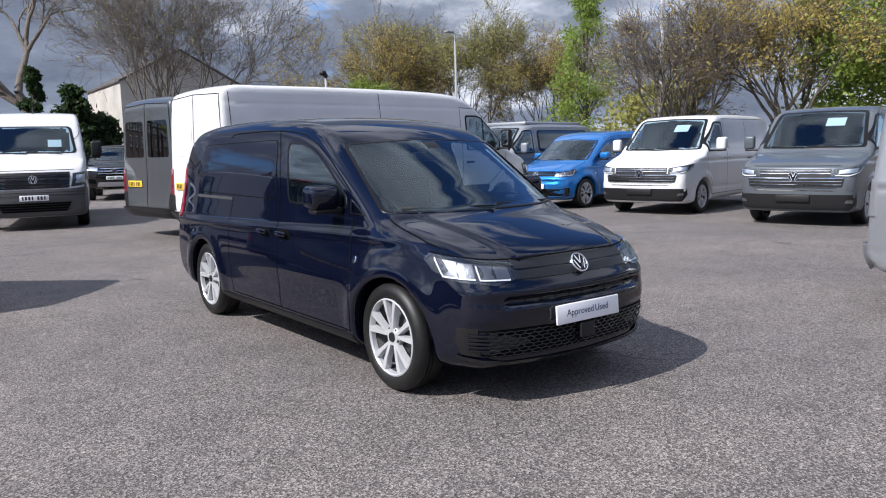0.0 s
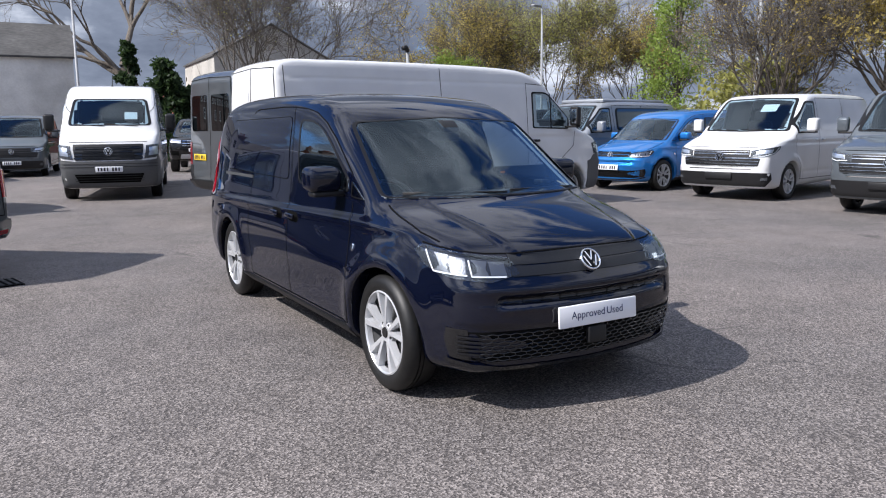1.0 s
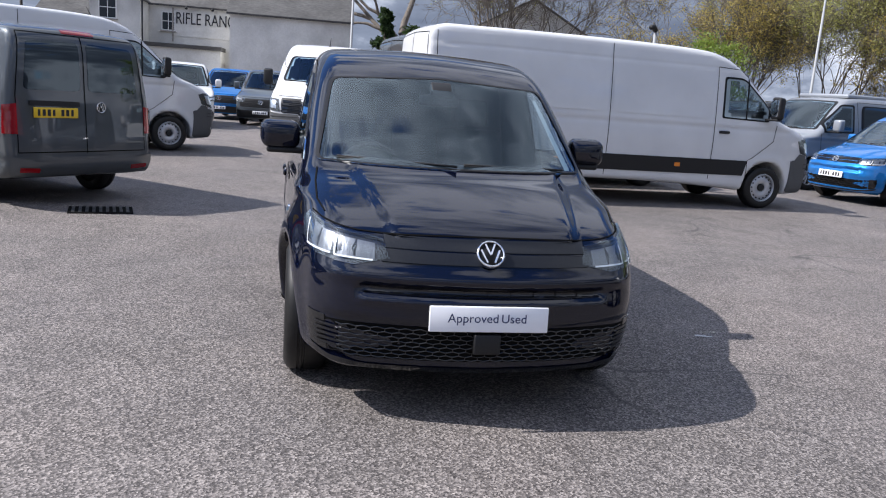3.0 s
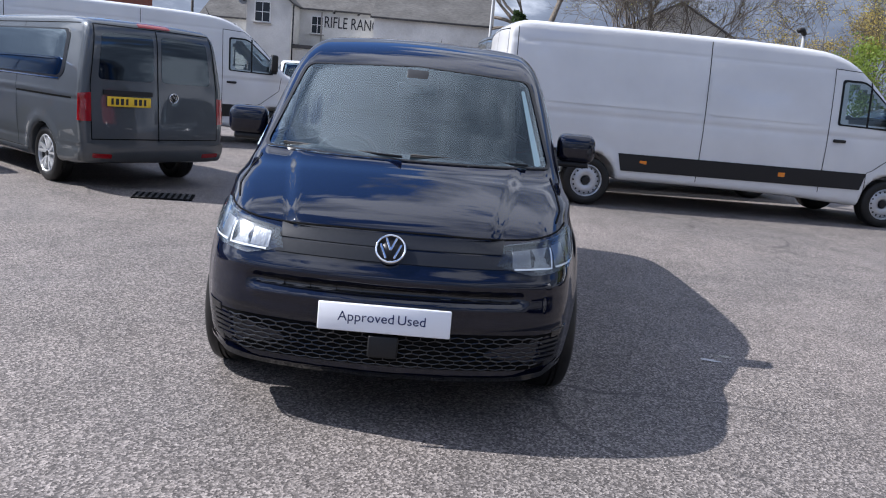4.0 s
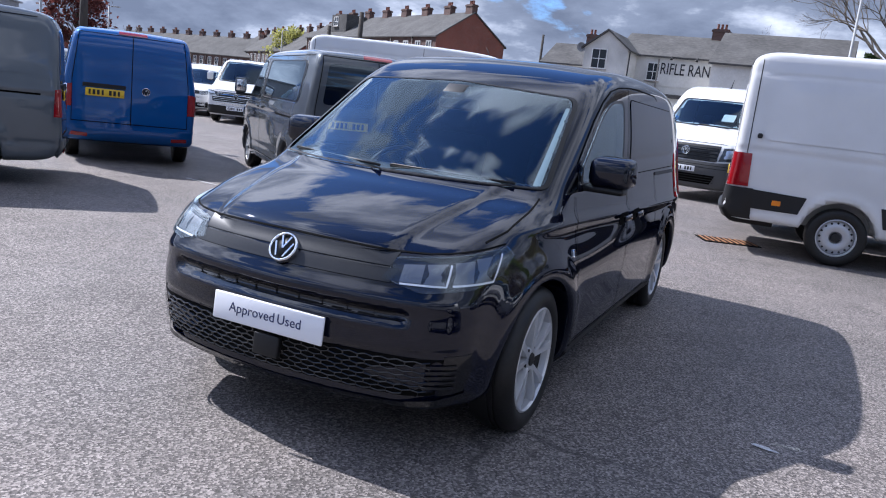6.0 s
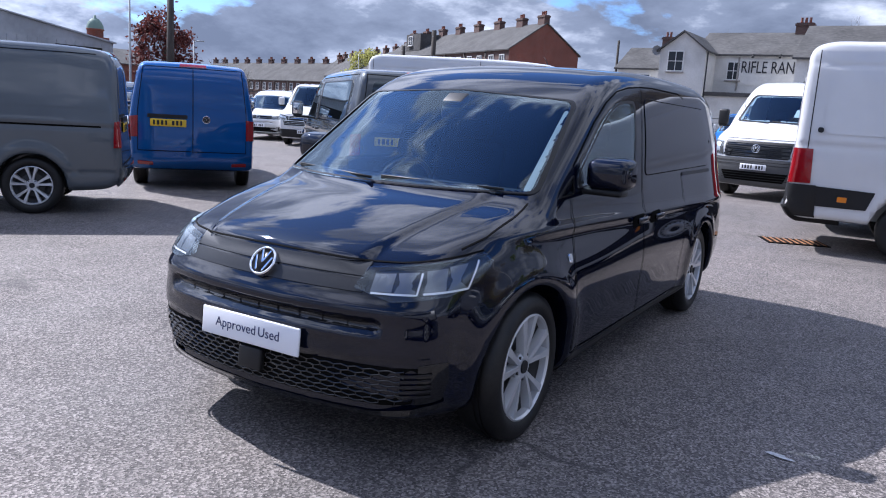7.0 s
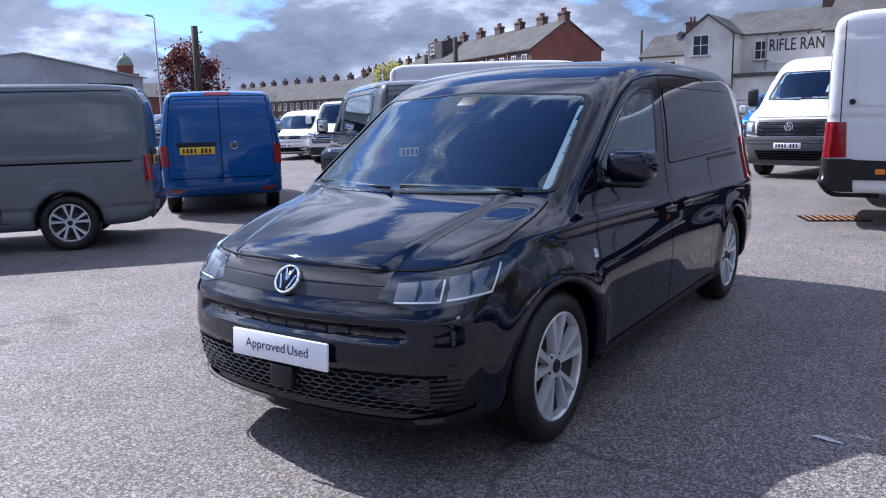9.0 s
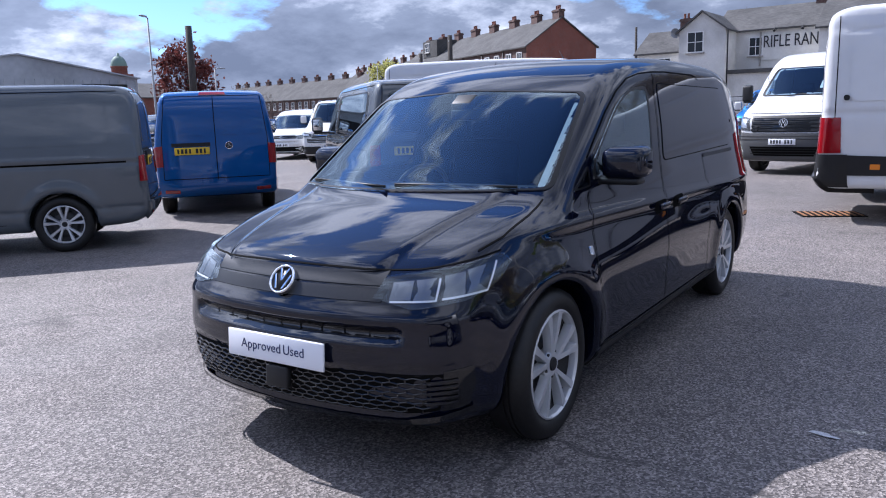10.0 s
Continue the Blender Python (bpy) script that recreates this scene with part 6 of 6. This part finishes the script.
tree(31.0, 18.5, 17.0, 0.85, 43, M_LEAF_BUD, 15000, 0.065, stems=4, label="tall tree with bronze spring leaves", trunk_r=0.25, levels=6, split=(2, 4), clear=0.09)
bush_tree(34.5, 15.4, 10.2, 4.2, 45, M_LEAF_FRESH, 22000, 0.11, "broad fresh green tree in full leaf")
bush_tree(30.0, 24.5, 4.2, 2.6, 46, M_LEAF_OLIVE, 2600, 0.15, "low olive green shrub")
for i, (tx, ty, th, tr) in enumerate(((5.4, 40.0, 5.7, 0.7), (6.7, 38.0, 4.7, 1.2), (8.0, 38.5, 3.6, 1.1))):
    bush_tree(tx, ty, th, tr, 51 + i, M_LEAF_DARK, 12000, 0.12, "dark green conifer behind the fence", col=True, base=0.0)
tree(-17.0, 84.0, 13.5, 0.75, 61, M_LEAF_OLIVE, 5200, 0.22, stems=4, label="tree with olive spring leaves behind the white inn", trunk_r=0.25, levels=5, clear=0.15)
tree(-3.5, 86.0, 13.0, 0.8, 63, stems=4, label="bare tree behind the slate roofs", trunk_r=0.22, levels=5, clear=0.2)
bush_tree(-62.0, 51.5, 9.0, 3.2, 71, M_LEAF_RED, 4200, 0.20, "dark red leafed tree behind the fence")
tree(-70.0, 66.0, 8.5, 0.8, 73, stems=4, label="bare grey tree by the terraced houses", trunk_r=0.14, levels=4, clear=0.15)
bush_tree(-80.0, 105.0, 10.0, 4.0, 75, M_LEAF_OLIVE, 2600, 0.3, "tree with olive leaves behind the terraces")


# ---------------------------------------------------------------- buildings
def prism(x0, x1, y0, y1, eave, ridge, along="x", over=0.25, z0=0.0):
    """Walls with gables, and roof slabs, of a plain house: (walls, roof)."""
    w = bmesh.new()
    if along == "x":
        ym = (y0 + y1) / 2
        prof = [(y0, z0), (y1, z0), (y1, eave), (ym, ridge), (y0, eave)]
        a = [w.verts.new((x0, p, q)) for p, q in prof]
        b = [w.verts.new((x1, p, q)) for p, q in prof]
    else:
        xm = (x0 + x1) / 2
        prof = [(x0, z0), (x1, z0), (x1, eave), (xm, ridge), (x0, eave)]
        a = [w.verts.new((p, y0, q)) for p, q in prof]
        b = [w.verts.new((p, y1, q)) for p, q in prof]
    w.faces.new(a)
    w.faces.new(b[::-1])
    for i in range(5):
        w.faces.new((a[i], b[i], b[(i + 1) % 5], a[(i + 1) % 5]))
    bmesh.ops.recalc_face_normals(w, faces=w.faces)
    r = bmesh.new()
    t = 0.16
    for s_ in (0, 1):
        if along == "x":
            ym, e = (y0 + y1) / 2, (y0 - over) if s_ == 0 else (y1 + over)
            ez = eave - (ridge - eave) * over / abs(ym - y0)
            P = [(x0 - over, e, ez), (x1 + over, e, ez), (x1 + over, ym, ridge), (x0 - over, ym, ridge)]
        else:
            xm, e = (x0 + x1) / 2, (x0 - over) if s_ == 0 else (x1 + over)
            ez = eave - (ridge - eave) * over / abs(xm - x0)
            P = [(e, y0 - over, ez), (e, y1 + over, ez), (xm, y1 + over, ridge), (xm, y0 - over, ridge)]
        lo = [r.verts.new((p[0], p[1], p[2] + 0.02)) for p in P]
        hi = [r.verts.new((p[0], p[1], p[2] + t)) for p in P]
        r.faces.new(lo)
        r.faces.new(hi[::-1])
        for i in range(4):
            r.faces.new((lo[i], lo[(i + 1) % 4], hi[(i + 1) % 4], hi[i]))
    bmesh.ops.recalc_face_normals(r, faces=r.faces)
    return w, r


def window(parent, at, w, h, rz=0.0, bars=True):
    """A window in a wall that faces -y before the turn: pane, frame, glazing bars, sill."""
    pane = part("window", box_bm(w, 0.06, h, 0.0), M_PANE, parent, smooth=False)
    pane.matrix_basis = pose(*at, 0, 0, rz)
    f = 0.08
    bm = bmesh.new()
    for sx in (-1, 1):
        box_bm(f, 0.14, h + 2 * f, 0, (sx * (w / 2 + f / 2), 0, 0), bm=bm)
    for sz in (-1, 1):
        box_bm(w, 0.14, f, 0, (0, 0, sz * (h / 2 + f / 2)), bm=bm)
    if bars:
        box_bm(0.05, 0.11, h, 0, (0, 0, 0), bm=bm)
        box_bm(w, 0.105, 0.05, 0, (0, 0, 0), bm=bm)
    part("frame", bm, M_WHITEWOOD, pane, smooth=False)
    part("sill", box_bm(w + 0.3, 0.26, 0.09, 0.01, (0, -0.06, -h / 2 - f - 0.05)), M_STONE, pane, smooth=False)
    return pane


def chimney(parent, at, w=0.9, d=0.6, h=1.4, pots=2, material=None):
    bm = box_bm(w, d, h, 0.0)
    box_bm(w + 0.14, d + 0.14, 0.16, 0.0, (0, 0, h / 2 - 0.16), bm=bm)
    c = part("chimney", bm, material or M_DARKBRICK, parent, smooth=False)
    c.matrix_basis = pose(at[0], at[1], at[2] + h / 2)
    for i in range(pots):
        part("pot", revolve([(0.10, 0.0), (0.12, 0.04), (0.10, 0.10), (0.095, 0.38), (0.12, 0.42), (0.08, 0.42)], 12, "z"), M_BRICK, c).matrix_basis = pose((i - (pots - 1) / 2) * 0.32, 0, h / 2)
    return c


def inn():
    """A white rendered inn: main range with a painted sign, a gabled bay, a low wing and a front range under slate."""
    root = thing("inn", Matrix(), "white rendered inn with slate roofs and black painted lettering", "building")
    for nm, args in (("main_range", (-13.2, -2.0, 66, 74, 7.1, 9.1)), ("wing", (-20.0, -13.0, 66.5, 73.5, 5.9, 7.8)), ("front_range", (-4.8, 4.2, 61.5, 71.5, 6.55, 9.2))):
        w, r = prism(*args)
        part(nm, w, M_RENDER, root, smooth=False)
        part("roof", r, M_SLATE, root, smooth=False)
    w, r = prism(-15.2, -11.6, 63, 70.5, 7.15, 8.5, "y")
    part("bay", w, M_RENDER, root, smooth=False)
    part("roof", r, M_SLATE, root, smooth=False)
    window(root, (-13.9, 62.98, 6.3), 1.15, 1.45)
    window(root, (-10.1, 65.98, 5.85), 0.9, 1.3)
    window(root, (-17.6, 66.48, 4.9), 1.0, 1.0)
    window(root, (-19.6, 66.48, 4.9), 1.0, 1.0)
    window(root, (-10.4, 65.98, 2.6), 1.4, 1.6)
    chimney(root, (-5.9, 70.0, 8.7), 1.3, 0.8, 1.3, 3)
    chimney(root, (-16.9, 70.0, 7.4), 0.9, 0.7, 1.5, 2)
    part("downpipe", tube([(-11.4, 62.85, 7.0), (-11.4, 62.85, 0.5)], 0.06, 8), M_PLASTIC, root)
    part("sign_board", box_bm(6.2, 0.06, 2.0, 0.0, (-6.55, 65.96, 5.75)), M_RENDER, root, smooth=False)
    part("sign_rail", box_bm(0.12, 0.10, 2.6, 0.0, (-9.75, 65.93, 5.6)), M_STONE, root, smooth=False)
    cu = bpy.data.curves.new("lettering", "FONT")
    cu.body, cu.size, cu.extrude = "RIFLE RANGE", 1.30, 0.02
    t = new("lettering", cu)
    me = bpy.data.meshes.new_from_object(t.evaluated_get(bpy.context.evaluated_depsgraph_get()))
    bpy.data.objects.remove(t)
    me.materials.clear()
    me.materials.append(M_INK)
    wd = max(v.co.x for v in me.vertices)
    tx = new("lettering", me)
    tx.parent = root
    tx.matrix_basis = pose(-9.55, 65.90, 5.72, 90) @ Matrix.Diagonal((5.05 / wd, 1, 1, 1))
    for lx in (-8.6, -6.6):
        part("wall_lamp", joined(tube([(lx, 65.9, 7.0), (lx, 65.4, 7.15), (lx, 65.25, 7.0)], 0.03, 6), tube([(lx, 65.25, 7.02), (lx, 65.15, 6.85)], [0.05, 0.11], 10)), M_PLASTIC, root)
    part("flat_roof_porch", box_bm(7.5, 2.6, 0.3, 0.02, (-9.4, 64.8, 3.9)), M_SLATE, root, smooth=False)
    part("porch_wall", box_bm(7.3, 2.3, 3.75, 0.0, (-9.4, 64.85, 1.875)), M_RENDER, root, smooth=False)
    bm = revolve([(0.0, 0.08), (0.25, 0.03), (0.38, -0.05)], 18)
    d = part("satellite_dish", bm, M_POLE, root)
    d.matrix_basis = pose(-15.5, 62.9, 7.1, 0, 0, 40)
    return root


inn()


def terrace(p0, ang, n, depth, eave, ridge, wall, label, unit=5.0, dormer=False, end=None):
    """A row of brick houses that runs along x from p0 before the turn; its front faces -y."""
    root = thing("terraced_houses", pose(p0[0], p0[1], 0, 0, 0, ang), label, "houses")
    w, r = prism(0, n * unit, 0, depth, eave, ridge)
    part("wall", w, wall, root, smooth=False)
    part("roof", r, M_SLATE, root, smooth=False)
    if end:
        ew = bmesh.new()
        ym = depth / 2
        vs = [ew.verts.new((n * unit + 0.03, y, z)) for y, z in ((0, 0), (depth, 0), (depth, eave), (ym, ridge), (0, eave))]
        f = ew.faces.new(vs)
        g = bmesh.ops.extrude_face_region(ew, geom=[f])
        bmesh.ops.translate(ew, vec=(0.06, 0, 0), verts=[v for v in g["geom"] if isinstance(v, bmesh.types.BMVert)])
        bmesh.ops.recalc_face_normals(ew, faces=ew.faces)
        part("gable", ew, end, root, "red brick gable wall", smooth=False)
    for i in range(n + 1):
        chimney(root, (min(max(i * unit, 0.6), n * unit - 0.6), depth / 2, ridge - 0.35), 1.3, 0.7, 1.3, 3)
    for i in range(n):
        for k, x in enumerate((0.27, 0.73)):
            window(root, ((i + x) * unit, -0.02, eave - 1.25), 0.9, 1.3)
            if k == 0:
                window(root, ((i + x) * unit, -0.02, eave - 4.0), 1.0, 1.4)
        part("downpipe", tube([(i * unit + 0.1, -0.08, eave - 0.1), (i * unit + 0.1, -0.08, 0.2)], 0.06, 6), M_PLASTIC, root)
    if dormer:
        d = part("dormer", box_bm(4.6, 3.0, 2.2, 0.0, (unit * 1.6, depth * 0.28, ridge - 1.0)), M_SLATE, root, smooth=False)
        window(root, (unit * 1.6 - 0.8, depth * 0.28 - 1.52, ridge - 0.8), 1.2, 1.1)
    return root


A = math.degrees(math.atan2(-17, 30))
terrace((-66.0, 92.0), A, 7, 9.0, 8.2, 11.2, M_DARKBRICK, "terrace of dark brick houses with a red brick gable", dormer=True, end=M_BRICK)
terrace((-104.0, 118.0), A - 4, 8, 10.0, 6.4, 10.0, M_DARKBRICK, "row of dark brick terraced houses with many chimneys", end=M_BRICK)
terrace((-146.0, 122.0), -12, 13, 11.0, 5.2, 8.9, M_DARKBRICK, "long far row of terraced houses with chimneys")


def shed():
    root = thing("warehouse", Matrix(), "grey clad warehouse with a low pitched roof", "building")
    w, r = prism(-100, -70, 26.0, 51.0, 6.1, 8.1)
    part("wall", w, M_CLAD, root, smooth=False)
    part("roof", r, M_CLAD, root, smooth=False)
    part("shutter", box_bm(0.1, 5.0, 3.2, 0.0, (-69.96, 47.2, 3.9)), M_PANE, root, smooth=False)
    for i in range(26):
        part("rib", box_bm(0.06, 0.06, 5.9, 0.0, (-69.97, 26.4 + i * 0.97, 2.95)), M_CLAD, root, smooth=False)
    return root


shed()


def dome_tower():
    root = thing("clock_tower", pose(-118, 79.5, 0), "red brick tower with a green copper dome", "tower")
    part("shaft", box_bm(3.2, 3.2, 9.8, 0.05, (0, 0, 4.9)), M_BRICK, root, smooth=False)
    part("drum", revolve([(1.3, 9.75), (1.3, 10.9), (1.45, 11.0), (1.45, 11.15), (0, 11.15)], 12, "z"), M_BRICK, root)
    part("dome", revolve([(1.38, 11.15), (1.32, 11.6), (1.1, 12.2), (0.7, 12.7), (0.24, 12.95), (0.18, 13.35), (0.0, 13.4)], 20, "z"), M_COPPER, root)
    return root


dome_tower()
hs = thing("red_brick_block", Matrix(), "red brick block with a low gable", "building")
w, r = prism(-96, -84, 60, 67, 4.6, 6.6, "y")
part("wall", w, M_BRICK, hs, smooth=False)
part("roof", r, M_SLATE, hs, smooth=False)
hs = thing("house", Matrix(), "cream rendered house with a slate gable roof", "house")
w, r = prism(13.7, 22.6, 60, 72, 6.9, 9.3, "y", over=0.12)
part("wall", w, M_CREAM, hs, smooth=False)
part("roof", r, M_SLATE, hs, smooth=False)
hs = thing("house", Matrix(), "low red brick house with a brown roof", "house")
w, r = prism(7.5, 14.0, 66, 72, 2.6, 4.4)
part("wall", w, M_BRICK, hs, smooth=False)
part("roof", r, M_BRICK, hs, smooth=False)


# ---------------------------------------------------------------- poles, fences
def lamp_post(x, y, h, ang, label="galvanised street lamp with a flat head", arm=0.6, r=0.075):
    root = thing("street_lamp", pose(x, y, 0, 0, 0, ang), label, "street lamp")
    part("post", tube([(0, 0, -0.1), (0, 0, 1.2), (0, 0, 1.25), (0, 0, h)], [r * 1.3, r * 1.3, r, r * 0.7], 12), M_POLE, root)
    part("head", box_bm(0.62, 0.26, 0.09, 0.03, (arm, 0, h + 0.04)), M_POLE, root)
    part("arm", tube([(0, 0, h - 0.02), (arm * 0.6, 0, h + 0.03)], 0.03, 8), M_POLE, root)
    return root


def wood_pole(x, y, h, r=0.16, label="dark timber telegraph pole"):
    root = thing("telegraph_pole", pose(x, y, 0), label, "pole")
    part("pole", tube([(0, 0, -0.1), (0, 0, h)], [r * 1.25, r], 10), M_TIMBER, root)
    part("bracket", box_bm(0.10, 0.5, 0.10, 0.01, (0, 0, h - 0.6)), M_POLE, root)
    return root


lamp_post(-38.8, 31.5, 8.0, -60)
wood_pole(-48.0, 41.5, 9.0, 0.26)
wood_pole(-40.0, 67.0, 9.2, 0.24)
wood_pole(-50.5, 76.0, 8.5, 0.24)
lamp_post(-64.0, 84.0, 8.2, 20)
lamp_post(-52.0, 47.0, 6.0, 30)
lamp_post(27.0, 21.8, 13.5, 200, "tall galvanised lighting column", r=0.11)
lamp_post(26.8, 36.4, 8.0, 200)
lamp_post(4.2, 58.0, 12.0, 180, "tall galvanised lighting column", r=0.10)
wood_pole(18.0, 66.0, 6.2, 0.12)
wood_pole(-32.5, 98.0, 11.5, 0.15)
cp = thing("camera_post", pose(16.3, 32.0, 0), "grey post with a domed security camera", "camera post")
part("post", tube([(0, 0, -0.1), (0, 0, 4.9)], 0.07, 10), M_POLE, cp)
part("camera", joined(tube([(0, 0, 4.85), (-0.15, -0.1, 5.0), (-0.32, -0.2, 4.95)], [0.10, 0.12, 0.10], 10)), M_PLASTIC, cp)


def mesh_fence(p0, p1, h=1.8, step=2.6, label="dark mesh fence on posts"):
    a, b = Vector((*p0, 0)), Vector((*p1, 0))
    d = b - a
    n = max(1, int(d.length / step))
    root = thing("fence", pose(p0[0], p0[1], 0, 0, 0, math.degrees(math.atan2(d.y, d.x))), label, "fence")
    L_ = d.length
    for i in range(n + 1):
        part("post", box_bm(0.08, 0.08, h + 0.1, 0.005, (L_ * i / n, 0, (h + 0.1) / 2)), M_PLASTIC, root, smooth=False)
    bm = bmesh.new()
    for k in range(7):
        box_bm(L_, 0.02, 0.02 if k not in (0, 6) else 0.05, 0, (L_ / 2, 0, 0.12 + k * (h - 0.15) / 6), bm=bm)
    part("rails", bm, M_GREYPLASTIC, root, smooth=False)
    return root


mesh_fence((-66, 40), (-34, 62), 2.0)
mesh_fence((-34, 62), (-6, 60), 2.0)
mesh_fence((12, 47), (40, 44), 1.2, label="low grey rail fence")
wl = thing("boundary_wall", Matrix(), "low red brick boundary wall", "wall", kind="structure")
part("brickwork", box_bm(26.0, 0.25, 1.2, 0.0, (18.0, 50.0, 0.6)), M_BRICK, wl, smooth=False)
part("coping", box_bm(26.0, 0.34, 0.10, 0.02, (18.0, 50.0, 1.25)), M_STONE, wl, smooth=False)


# gullies in the asphalt
def gully(x, y, ang, w=0.62, d=0.42, material=None, label="dark iron drain grating set in asphalt"):
    root = thing("drain_grating", pose(x, y, 0.006, 0, 0, ang), label, "drain")
    part("frame", box_bm(w, d, 0.012, 0.003), M_GAP_SHADE, root, smooth=False)
    for i in range(9):
        for k in (-1, 1):
            part("bar", box_bm(0.03, d * 0.40, 0.016, 0.002, (-w / 2 + 0.05 + i * (w - 0.1) / 8, k * d * 0.22, 0.004)), material or M_GREYPLASTIC, root, smooth=False)
    return root


M_BROWNDIRT = grained("rusty_iron", (0.22, 0.10, 0.045), (0.34, 0.17, 0.08), 30, 0.9, 0.4, 0.003)
gully(0.35, 8.27, 15)
# no drain here: an orange-brown dirt patch, made up in the grating's shape
gully(4.03, 11.59, 25, 0.75, 0.5, M_BROWNDIRT, "orange-brown dirt patch on asphalt, shaped as a drain grating")
